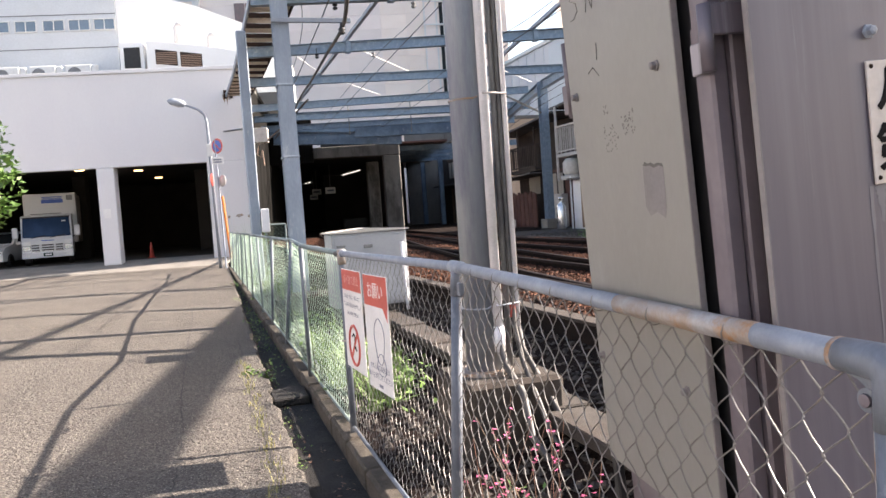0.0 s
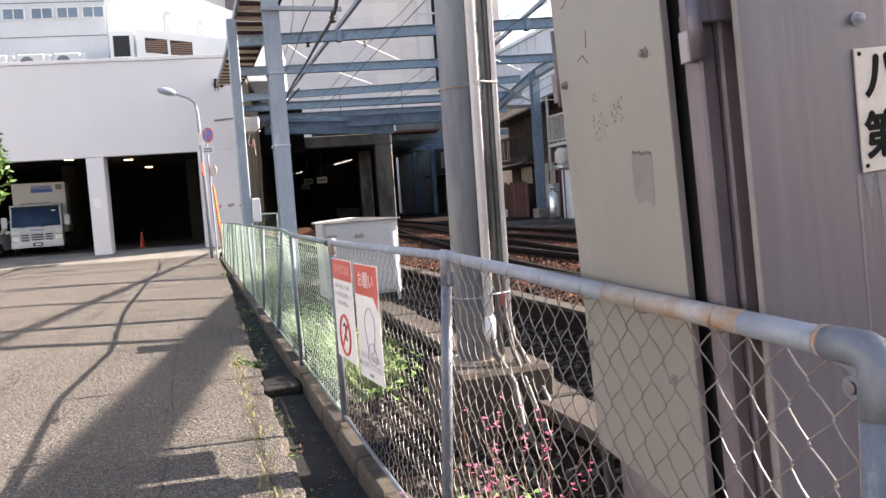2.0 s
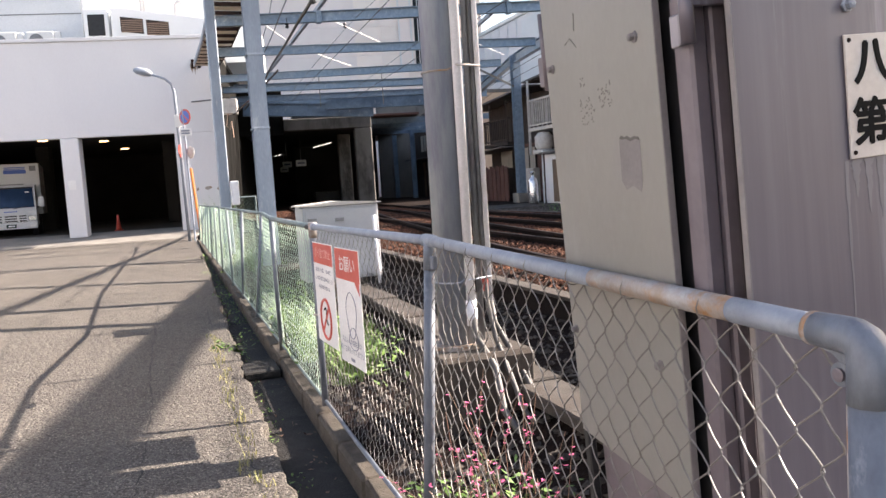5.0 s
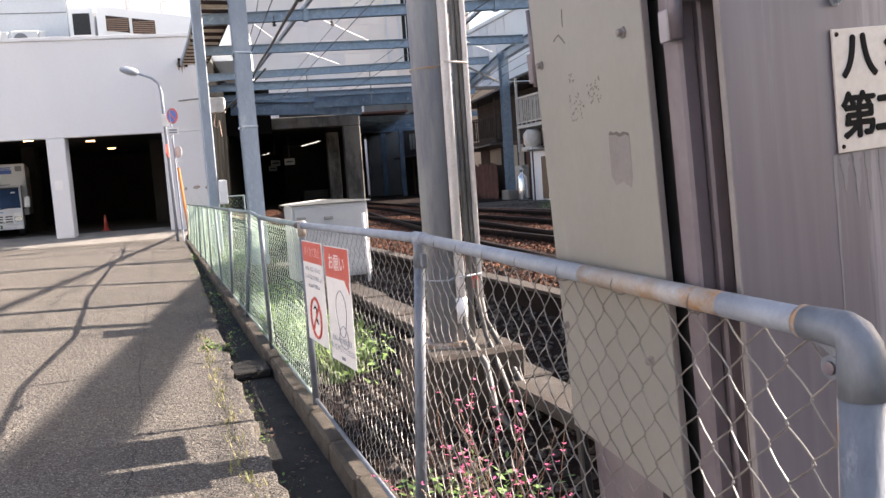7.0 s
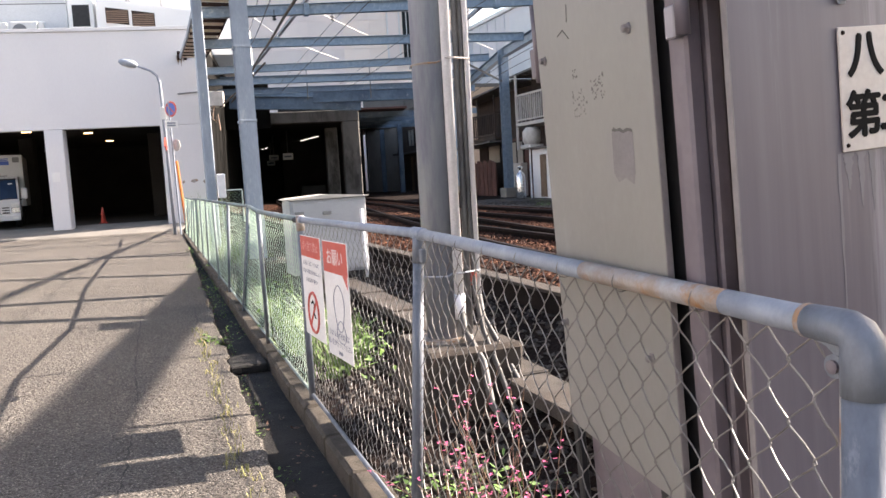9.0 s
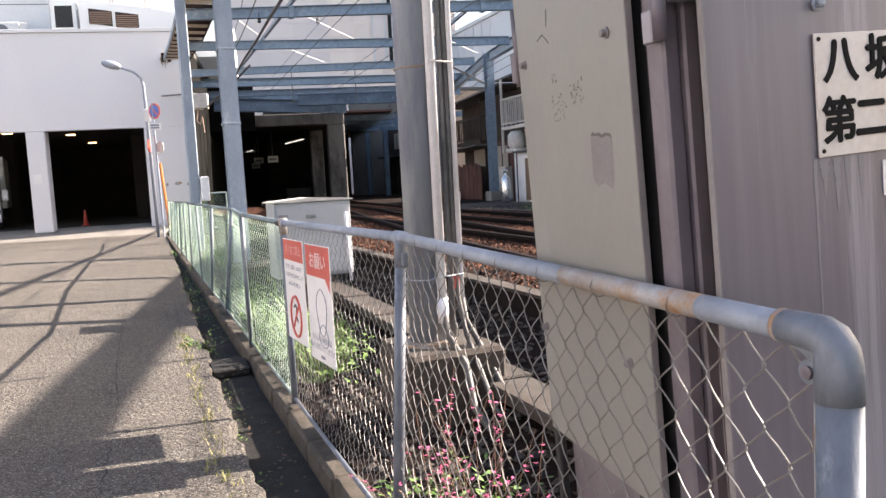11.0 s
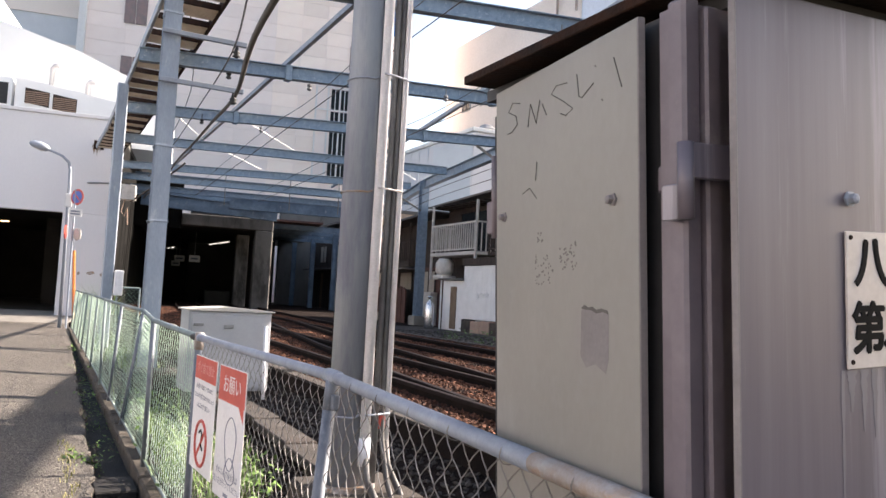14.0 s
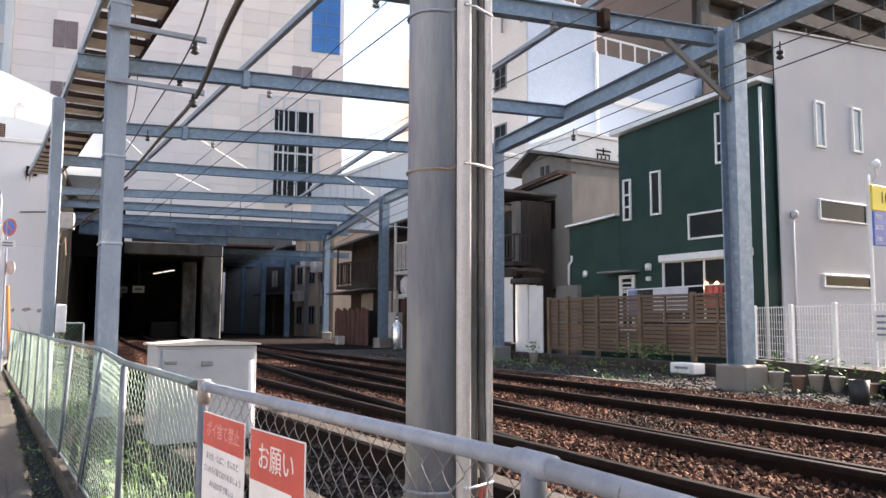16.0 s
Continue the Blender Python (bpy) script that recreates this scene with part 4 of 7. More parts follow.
side = part("side_door", Shape().box(0, dw, 0.785, 1.93, -0.012, 0, 0.002, DOOR), CREAM, cab, "cream painted door, scratched and ajar")
part("door_lip", Shape().box(dw - 0.004, dw + 0.001, 0.785, 1.93, -0.014, -0.0005, 0.001, DOOR), TRACE, side)
for x, z in ((0.043, 1.660), (0.457, 1.657), (0.030, 1.045), (0.446, 1.050)):
    part("bolt", Shape().lathe([(0.011, 0), (0.011, 0.003), (0.0075, 0.004), (0.0075, 0.012), (0.004, 0.014)], (0, 0, 0), 6, DOOR @ pose(x, z, 0)), TRACE, side, "hexagonal bolt head")




def scrawl(parent, name, pts, r=0.0011):
    part(name, Shape().tube([DOOR @ Vector((x, y, 0.0004)) for x, y in pts], r, 5), SCRATCH, parent)


# scratched scrawl: nothing but loose strokes
for st in ([(0.118, 1.884), (0.085, 1.892), (0.065, 1.876), (0.1, 1.862), (0.106, 1.844), (0.08, 1.832), (0.06, 1.832)], [(0.154, 1.829), (0.166, 1.872), (0.19, 1.830), (0.205, 1.872)], [(0.215, 1.862), (0.232, 1.838)], [(0.311, 1.880), (0.27, 1.884), (0.252, 1.872), (0.30, 1.848), (0.33, 1.83), (0.305, 1.822), (0.285, 1.83)], [(0.345, 1.886), (0.352, 1.846), (0.362, 1.842), (0.40, 1.858)], [(0.405, 1.886), (0.408, 1.884)], [(0.425, 1.825), (0.428, 1.823)], [(0.462, 1.884), (0.484, 1.832)], [(0.192, 1.755), (0.186, 1.72)], [(0.13, 1.70), (0.16, 1.708), (0.19, 1.685)]):
    scrawl(side, "scratch", st)
rnd = random.Random(5)
smudge = Shape()
for cx, cz, n, s in ((0.204, 1.612, 9, 0.014), (0.22, 1.548, 40, 0.036), (0.31, 1.572, 44, 0.03)):
    for k in range(n):
        x, z = cx + rnd.uniform(-s, s), cz + rnd.uniform(-s, s) * 0.8
        smudge.prism([(x + rnd.uniform(0.001, 0.004) * math.cos(a), z + rnd.uniform(0.0008, 0.003) * math.sin(a)) for a in [j * math.pi / 3 for j in range(6)]], DOOR @ pose(0, 0, 0.0002), 0.0004)
tagged(part("glue_smudge", smudge, SMUDGE, side, "grey glue smudges"), kind="stuff")
part("sticker_trace", Shape().prism([(0.352, 1.40), (0.356, 1.478), (0.372, 1.484), (0.40, 1.478), (0.432, 1.481), (0.442, 1.474), (0.440, 1.40), (0.432, 1.378), (0.40, 1.39), (0.37, 1.382)], DOOR @ pose(0, 0, 0.0002), 0.0004), TRACE, side, "paler trace of a torn sticker")
part("torn_edge", Shape().prism([(0.356, 1.481), (0.366, 1.487), (0.378, 1.483), (0.392, 1.485), (0.404, 1.480), (0.42, 1.483), (0.438, 1.480), (0.441, 1.474), (0.425, 1.477), (0.405, 1.474), (0.388, 1.479), (0.37, 1.479)], DOOR @ pose(0, 0, 0.0003), 0.0008), SCRATCH, side)
part("hinge", Shape().tube([(0.938, 1.745, 1.62), (0.938, 1.745, 1.80)], 0.009, 10), INNER, cab, smooth=True)
part("hinge_leaf", Shape().box(0.93, 0.945, 1.745, 1.77, 1.63, 1.70, 0.002), INNER, cab)
part("inner_latch", Shape().box(0.88, 0.902, 1.16, 1.18, 1.66, 1.70, 0.003), INNER, cab)

front = part("front_door", Shape().box(0.872, 1.70, 1.022, 1.032, 0.70, 1.925, 0.002), LAVENDER, cab, "streaked grey steel front door")
part("door_lip", Shape().box(0.869, 0.8715, 1.019, 1.031, 0.70, 1.925, 0.0005), TRACE, front)
part("bolt", Shape().lathe([(0.012, 0), (0.012, 0.003), (0.008, 0.004), (0.008, 0.012), (0.004, 0.014)], (0, 0, 0), 6, face_south(1.097, 1.0205, 1.647)), GALV_PIPE, front, "hexagonal bolt head")
part("hinge", Shape().tube([(0.834, 1.075, 1.612), (0.834, 1.075, 1.717)], 0.0115, 14), LAVENDER, front, smooth=True)
part("hinge_leaf", Shape().box(0.838, 0.93, 1.066, 1.073, 1.667, 1.717, 0.002), LAVENDER, front)
part("hinge_plate", Shape().box(0.838, 0.8445, 1.08, 1.126, 1.612, 1.663, 0.002), LAVENDER, cab)
plate = thing("crossing_plate", "rust-stained white enamel plate with black characters on the cabinet door", "sign", (1.25, 1.02, 1.4))
part("panel", Shape().box(1.084, 1.42, 1.0165, 1.0205, 1.402, 1.600, 0.001), PLATE, plate)
for tx, x, z in (("八", 1.138, 1.552), ("坂", 1.232, 1.552), ("第", 1.130, 1.455), ("二", 1.202, 1.455), ("踏", 1.275, 1.455), ("切", 1.348, 1.455)):
    written("character", tx, 0.078, face_south(x, 1.0160, z), INK, plate, 0.0012, bold=0.0024)
for x, z in ((1.093, 1.591), (1.093, 1.412)):
    part("screw", Shape().lathe([(0.004, 0), (0.003, 0.002)], (0, 0, 0), 8, face_south(x, 1.0163, z)), ROOF_RUST, plate)
part("sticker", Shape().box(1.228, 1.30, 1.0198, 1.0215, 1.325, 1.385, 0.0003), SIGN_WHITE, front, "small peeling white sticker")

# drips of lime run down the front door
DRIP = mat("lime_drip", (0.2082, 0.1955, 0.2108), (0.1827, 0.17, 0.1827), 25, 0.6, fine=60, stretch=(1, 1, 0.2))
rnd = random.Random(17)
for x, z1, z0, w in ((1.078, 1.40, 1.02, 0.005), (1.098, 1.40, 1.34, 0.014), (1.125, 1.40, 1.31, 0.012), (1.150, 1.40, 1.30, 0.010), (1.18, 1.40, 1.33, 0.012), (1.235, 1.325, 1.16, 0.006), (1.255, 1.325, 1.22, 0.006)):
    n = 14
    left = [(x - w * rnd.uniform(0.4, 1) * (1 - 0.8 * k / n), z1 + (z0 - z1) * k / n) for k in range(n + 1)]
    right = [(x + w * rnd.uniform(0.4, 1) * (1 - 0.8 * k / n), z1 + (z0 - z1) * k / n) for k in range(n + 1)]
    part("lime_drip", Shape().prism(left + right[::-1], face_south(0, 1.0217, 0), 0.0003), DRIP, front, "pale lime drip")

# the whole cabinet leans a little towards the lane
LEAN = Matrix.Translation((0.90, 1.4, 1.45)) @ pose(0, 0, 0, 0, -3.4, 0) @ Matrix.Translation((-0.90, -1.4, -1.45))
for ob in (cab, plate):
    ob.matrix_basis = LEAN @ ob.matrix_basis


# ---- houses across the tracks ----
gh = thing("green_house", "two-storey dark green house with white trim and narrow windows", "house", (14, 15, 0.5))
part("wall", Shape().prism([(-16.05, 0.5), (-11.78, 0.5), (-11.78, 6.50), (-16.05, 6.20)], face_west(14, 0, 0) @ pose(0, 0, -7), 7), GREEN_SIDING, gh)
part("annex", Shape().prism([(-18.0, 0.5), (-16.06, 0.5), (-16.06, 4.14), (-18.0, 4.03)], face_west(14, 0, 0) @ pose(0, 0, -7), 7), GREEN_SIDING, gh)
part("cornice", Shape().prism([(-16.15, 6.21), (-11.74, 6.51), (-11.74, 6.62), (-16.15, 6.32)], face_west(13.88, 0, 0) @ pose(0, 0, -7), 7.1), FRAME_WHITE, gh, "white roof cornice")
part("annex_trim", Shape().prism([(-18.05, 4.035), (-16.07, 4.15), (-16.07, 4.21), (-18.05, 4.095)], face_west(13.92, 0, 0) @ pose(0, 0, -6), 6.05), FRAME_WHITE, gh)
part("downpipe", Shape().tube([(13.95, 11.80, 0.6), (13.95, 11.80, 6.4)], 0.035, 10), FRAME_WHITE, gh, smooth=True)
part("downpipe", Shape().tube([(13.95, 17.98, 0.6), (13.95, 17.98, 3.0), (13.95, 17.86, 3.1), (13.95, 17.86, 3.25)], 0.035, 10), FRAME_WHITE, gh, smooth=True)
for y, z, w, h, bars, rails in ((15.88, 3.99, 0.27, 1.05, (), (0.33, 0.62)), (14.95, 4.02, 0.33, 1.08, (), ()), (12.99, 4.95, 0.32, 1.15, (), (0.4,)), (13.81, 3.33, 1.55, 0.60, (), ())):
    window(gh, face_west(14, y, z), w, h, bars, rails, t=0.045)
window(gh, face_west(14, 14.61, 1.45), 2.45, 1.45, (0.25, 0.5, 0.75), (), t=0.06, name="sliding_door")
part("shutter_box", Shape().box(13.86, 14.0, 12.10, 14.66, 2.86, 3.03, 0.02), FRAME_WHITE, gh, "white roller shutter case")
dr = window(gh, face_west(14, 16.05, 1.2), 0.52, 1.42, (), (0.62, 0.70, 0.78, 0.86), t=0.09, name="side_door")
part("canopy", Shape().box(13.6, 14.0, 15.35, 16.5, 2.68, 2.72, 0.005), GREY_PIPE, gh)
for y, z in ((15.05, 2.78), (17.3, 2.72)):
    part("vent_hood", Shape().lathe([(0.08, -0.08), (0.08, 0.05), (0.05, 0.09)], (13.95, y, z), 10), FRAME_WHITE, gh, smooth=True)
part("meter", Shape().box(13.92, 14.0, 15.0, 15.12, 2.45, 2.55, 0.01), FRAME_WHITE, gh)
for y in (13.28, 13.0):
    solid("hanging_lamp", Shape().lathe([(0.02, 0.2), (0.06, 0.14), (0.07, 0.06), (0.03, 0.0)], (13.9, y, 2.15), 10), LAMP_WARM, "small warm glass lamp by the sliding door", "lamp", group="warm lamps", smooth=True)
rod = thing("laundry_rod", "pale laundry rod in front of the sliding door", "rod", (13.2, 14, 0.5))
part("rod", Shape().tube([(13.2, 15.2, 2.2), (13.2, 12.0, 2.24)], 0.016, 8), FRAME_WHITE, rod)
for y in (15.0, 12.2):
    part("support", Shape().tube([(13.2, y, 0.5), (13.2, y, 2.2)], 0.02, 8), FRAME_WHITE, rod)


def cloth(y0, y1, z0, z1, material, label):
    """A hung cloth with soft folds."""
    n = 14
    vs, fs = [], []
    for side in (0, 1):
        for j in (0, 1, 2):
            for i in range(n + 1):
                y = y0 + (y1 - y0) * i / n
                z = z1 - (z1 - z0) * j / 2
                vs.append((13.2 + 0.03 * math.sin(i * 1.3) * j + (0.02 if side else 0), y, z + 0.02 * math.sin(i * 0.9) * (j == 2)))
    for s in (0, 1):
        for j in (0, 1):
            for i in range(n):
                a = s * 3 * (n + 1) + j * (n + 1) + i
                fs.append((a, a + 1, a + n + 2, a + n + 1))
    return solid("laundry", Shape().add(vs, fs), material, label, "laundry", group="laundry", smooth=True)


CLOTH_W = mat("white_cloth", (0.629, 0.629, 0.68), (0.561, 0.561, 0.612), 5, 0.9)
CLOTH_B = mat("blue_cloth", (0.255, 0.306, 0.527), (0.204, 0.255, 0.442), 5, 0.9)
cloth(15.0, 14.7, 1.6, 2.24, CLOTH_B, "pale blue towel hung on the laundry rod")
cloth(14.6, 14.3, 1.7, 2.22, BLACK, "dark cloth hung on the laundry rod")
cloth(14.2, 13.2, 1.7, 2.23, CLOTH_W, "white sheet hung over the laundry rod")
cloth(12.75, 12.3, 1.8, 2.24, SIGN_RED, "red cloth hung on the laundry rod")

wh = thing("grey_house", "light grey rendered house with long dark windows", "house", (17, 12, 0.5))
part("wall", Shape().prism([(14.30, 0.5), (24.0, 0.5), (24.0, 8.45), (14.30, 7.65)], face_south(0, 11.65, 0) @ pose(0, 0, -0.04), 0.04), GREY_SIDING, wh)
part("side_wall", Shape().box(14.30, 14.36, 11.70, 11.72, 0.5, 7.6), GREEN_SIDING, wh)
part("coping", Shape().prism([(14.25, 7.655), (24.0, 8.455), (24.0, 8.50), (14.25, 7.70)], face_south(0, 11.60, 0) @ pose(0, 0, -0.15), 0.15), GREY_PIPE, wh)
# The sky reflected in these two tall panes is put into their glass colour.
for x, z, w, h in ((15.55, 5.28, 0.36, 1.04), (16.95, 5.33, 0.38, 1.04)):
    window(wh, face_south(x, 11.65, z), w, h, glass=mat("sky_reflection_glass", (0.30, 0.36, 0.42), (0.2, 0.25, 0.3), 1.2, 0.08, fine=3), t=0.05)
for x, z, w, h in ((15.58, 3.68, 1.82, 0.46), (15.64, 2.22, 1.82, 0.29)):
    window(wh, face_south(x, 11.65, z), w, h, t=0.04)
part("drain_pipe", Shape().tube([(14.62, 11.60, 0.6), (14.62, 11.60, 3.7)], 0.03, 8), GREY_SIDING, wh, smooth=True)
part("vent_hood", Shape().lathe([(0.07, -0.06), (0.09, 0.05), (0.04, 0.1)], (14.64, 11.57, 3.7), 10), GREY_SIDING, wh, smooth=True)

# old mortar house with a gable
OLD = Matrix.Translation((0.05, 1.64, 1.467)) @ Matrix.Diagonal((1.13, 1.13, 1.13, 1)) @ Matrix.Translation((-0.05, -1.64, -1.467))
oh = thing("old_house", "old grey mortar house with a small gable and barred window", "house", (14.7, 20, 0.5))
part("front_block", Shape().prism([(-19.25, 2.3), (-16.7, 2.3), (-16.7, 5.25), (-17.0, 5.20), (-19.25, 4.98)], OLD @ face_west(13, 0, 0) @ pose(0, 0, -3), 3), MORTAR, oh)
part("rear_block", Shape().prism([(-19.3, 0.4), (-17.15, 0.4), (-17.15, 5.70), (-17.2, 5.75), (-18.5, 6.10), (-19.3, 5.70)], OLD @ face_west(13.35, 0, 0) @ pose(0, 0, -6), 6), MORTAR, oh)
part("lower_wall", Shape().box(13.1, 13.34, 16.9, 19.2, 0.45, 2.29, 0, OLD), MORTAR, oh)
part("barge_board", Shape().prism([(-19.35, 5.0), (-16.95, 5.27), (-16.95, 5.37), (-19.35, 5.10)], OLD @ face_west(12.85, 0, 0) @ pose(0, 0, -0.5), 0.6), TIN_RED, oh, "dark red barge board")
part("roof", Shape().prism([(-19.6, 5.62), (-18.5, 6.13), (-17.1, 5.78), (-17.1, 5.85), (-18.5, 6.22), (-19.6, 5.70)], OLD @ face_west(13.1, 0, 0) @ pose(0, 0, -6), 6.1), ROOF_TILE, oh, "weathered tin roof")
part("side_roof_edge", Shape().box(13.3, 17.8, 17.08, 17.3, 5.66, 5.74, 0, OLD), ROOF_TILE, oh)
window(oh, OLD @ face_west(13, 18.63, 3.90), 1.25, 0.75, (0.5,), frame_mat=ROOF_RUST, t=0.05)
for k in range(9):
    part("window_grille", Shape().tube([OLD @ Vector((12.9, 18.58 - 0.145 * k, 3.93)), OLD @ Vector((12.9, 18.58 - 0.145 * k, 4.62))], 0.008, 5), BLACK, oh)
for y in (18.35, 18.12):
    part("gable_vent", Shape().box(13.32, 13.352, y - 0.07, y + 0.07, 5.48, 5.74, 0.01, OLD), BLACK, oh)
part("gutter_pipe", Shape().tube([OLD @ Vector(p) for p in ((12.92, 17.0, 5.28), (12.9, 19.2, 5.05), (12.9, 19.22, 4.8), (12.93, 19.0, 4.6), (12.93, 19.0, 2.75), (12.85, 19.6, 2.6))], 0.035, 8), POT_WHITE, oh, "white bent gutter pipe", smooth=True)

# wooden row house with balconies
CURTAIN = mat("faded_curtain", (0.3825, 0.34, 0.2805), (0.306, 0.272, 0.2295), 4, 0.9, stretch=(1, 6, 0.3))


def balcony(parent, y0, y1, z0, z1, x0, material, n):
    """A balcony with floor, rail, posts and balusters, y0 the far end."""
    bl = part("balcony", Shape().box(x0, 13.4, y1, y0, z0 - 0.12, z0, 0.01), material, parent)
    part("handrail", Shape().box(x0, x0 + 0.06, y1, y0, z1 - 0.06, z1, 0.008), material, bl)
    part("lower_rail", Shape().box(x0, x0 + 0.05, y1, y0, z0 + 0.06, z0 + 0.11, 0.005), material, bl)
    for k in range(n + 1):
        y = y0 + (y1 - y0) * k / n
        part("baluster", Shape().box(x0 + 0.005, x0 + 0.045, y - 0.018, y + 0.018, z0 + 0.11, z1 - 0.06), material, bl)
    for y in (y0, y1):
        part("side_rail", Shape().box(x0, 13.4, y - 0.02, y + 0.02, z1 - 0.05, z1), material, bl)
        for k in range(4):
            x = x0 + 0.2 + (13.2 - x0) * k / 4
            part("baluster", Shape().box(x, x + 0.03, y - 0.015, y + 0.015, z0, z1 - 0.05), material, bl)
    return bl


wd = thing("wooden_house", "weathered dark wooden row house with rusty balconies", "house", (13.4, 23, 0.5))
part("wall", Shape().box(13.4, 14.5, 19.4, 26.0, 0.5, 4.95, 0.01), WOOD_DARK, wd)
part("upper_wall", Shape().box(13.2, 13.39, 19.4, 22.0, 3.0, 4.9, 0.01), MORTAR, wd)
part("roof", Shape().prism([(-26.2, 4.85), (-19.35, 5.15), (-19.35, 5.22), (-26.2, 4.92)], face_west(12.6, 0, 0) @ pose(0, 0, -6.4), 6.4), ROOF_TILE, wd, "thin corrugated roof")
for k in range(14):
    part("rafter", Shape().box(12.55, 13.4, 19.6 + 0.47 * k, 19.66 + 0.47 * k, 4.80, 4.85), WOOD_DARK, wd)
balcony(wd, 25.5, 22.2, 3.15, 4.15, 12.45, POT_WHITE, 22)
part("balcony_post", Shape().box(12.45, 12.52, 25.43, 25.5, 2.2, 4.85), POT_WHITE, wd)
part("balcony_post", Shape().box(12.45, 12.52, 22.2, 22.27, 2.2, 4.85), POT_WHITE, wd)
balcony(wd, 21.9, 18.9, 3.12, 3.9, 12.75, WOOD_DARK, 18)
window(wd, face_west(13.2, 21.5, 3.15), 1.9, 1.5, (0.33, 0.66), frame_mat=WOOD_DARK)
part("curtain", Shape().box(13.15, 13.18, 20.8, 21.4, 3.2, 4.55), CURTAIN, wd)
window(wd, face_west(13.4, 25.0, 3.2), 2.2, 1.5, (0.5,), frame_mat=WOOD_DARK)
part("eaves", Shape().prism([(-22.3, 2.72), (-18.2, 2.80), (-18.2, 2.88), (-22.3, 2.80)], face_west(12.1, 0, 0) @ pose(0, 0, -1.2), 1.2), WOOD_DARK, wd)

wb = thing("wooden_house", "dark wooden house with a roofed balcony and rusty tin fence", "house", (13, 28.5, 0.5))
part("wall", Shape().box(13.5, 19, 26.05, 31.4, 0.5, 4.6, 0.01), WOOD_DARK, wb)
part("tin_wall", Shape().box(13.2, 13.49, 26.05, 28.2, 0.5, 2.7, 0.01), TIN_RED, wb)
part("roof", Shape().prism([(-31.6, 4.38), (-26.0, 4.72), (-26.0, 4.80), (-31.6, 4.46)], face_west(12.6, 0, 0) @ pose(0, 0, -6.4), 6.4), ROOF_TILE, wb, "thin corrugated roof")
balcony(wb, 31.2, 28.0, 2.85, 3.8, 12.75, WOOD_DARK, 18)
for y in (31.15, 29.7, 28.05):
    part("balcony_post", Shape().box(12.75, 12.80, y - 0.03, y + 0.03, 2.8, 4.45), WOOD_DARK, wb)
part("lean_to", Shape().prism([(-31.4, 2.50), (-27.8, 2.62), (-27.8, 2.68), (-31.4, 2.56)], face_west(12.4, 0, 0) @ pose(0, 0, -1.2), 1.2), ROOF_TILE, wb)
window(wb, face_west(13.2, 27.6, 1.7), 1.2, 0.9, (0.5,), frame_mat=WOOD_DARK, glass=CURTAIN)
window(wb, face_west(13.5, 30.4, 1.8), 1.3, 0.8, (), frame_mat=WOOD_DARK, glass=CURTAIN)
tin = thing("tin_fence", "rusty dark red corrugated tin fence", "fence", (12.7, 29, 0.5))
for k in range(16):
    y = 28.0 + 0.2 * k
    part("sheet", Shape().box(12.68 + 0.02 * (k % 2), 12.72 + 0.02 * (k % 2), y, y + 0.197, 0.5, 1.85 + 0.05 * ((k * 7) % 3), 0.005), TIN_RED, tin)
solid("block_stack", Shape().box(12.9, 13.19, 26.2, 27.2, 0.5, 1.75, 0.02), POT_WHITE, "pale stacked block panel leaning on the wooden house", "panel")

# white sheet walls along the track
ws = thing("sheet_wall", "white corrugated sheet wall on a rusty stone footing", "wall", (12.1, 20, 0.5))
for k in range(14):
    y = 18.1 + 0.295 * k
    part("sheet", Shape().box(12.1, 12.14, y, y + 0.29, 0.92, 2.62, 0.006), SIGN_WHITE, ws)
part("top_board", Shape().box(12.05, 12.2, 18.05, 22.3, 2.63, 2.85, 0.01), WOOD_DARK, ws)
for k in range(7):
    y = 18.1 + 0.59 * k
    part("footing_stone", Shape().box(12.05, 12.3, y, y + 0.57, 0.45, 0.90 - 0.03 * (k % 2), 0.03), TERRACOTTA if k % 3 else CONCRETE, ws)
tag = Shape()
for pts in ([(21.3, 1.72), (21.2, 1.60), (21.1, 1.75)], [(21.02, 1.62), (20.98, 1.74)], [(20.9, 1.62), (20.8, 1.68), (20.85, 1.76), (20.95, 1.7), (20.9, 1.62)], [(20.7, 1.63), (20.6, 1.69), (20.65, 1.77), (20.75, 1.7), (20.7, 1.63)]):
    tag.tube([(12.097, y, z) for y, z in pts], 0.02, 5)
part("chalk_scribble", tag, FRAME_WHITE, ws, "white scribbled strokes")
ws2 = thing("sheet_wall", "white sheet panels with a lintel beside the block wall", "wall", (12.1, 17.5, 0.5))
for k in range(4):
    y = 16.95 + 0.29 * k
    part("sheet", Shape().box(12.2 + 0.015 * (k % 2), 12.24 + 0.015 * (k % 2), y, y + 0.285, 0.6, 2.35 + 0.03 * k, 0.006), SIGN_WHITE, ws2)
part("lintel", Shape().box(12.0, 12.4, 17.2, 18.05, 2.42, 2.56, 0.02), CONCRETE, ws2)
shed = thing("track_shed", "small white shed with a narrow brown door", "shed", (12.3, 23, 0.5))
part("wall", Shape().box(12.15, 13.2, 22.25, 23.75, 0.5, 2.15, 0.01), SIGN_WHITE, shed)
part("door", Shape().box(12.12, 12.148, 22.75, 23.15, 0.55, 1.95, 0.004), WOOD_FENCE, shed, "narrow brown door")
part("corner_pipe", Shape().tube([(12.1, 23.8, 0.5), (12.1, 23.8, 2.3)], 0.03, 8), FRAME_WHITE, shed)
part("roof", Shape().box(12.0, 13.3, 22.2, 23.9, 2.155, 2.22, 0.01), ROOF_TILE, shed)
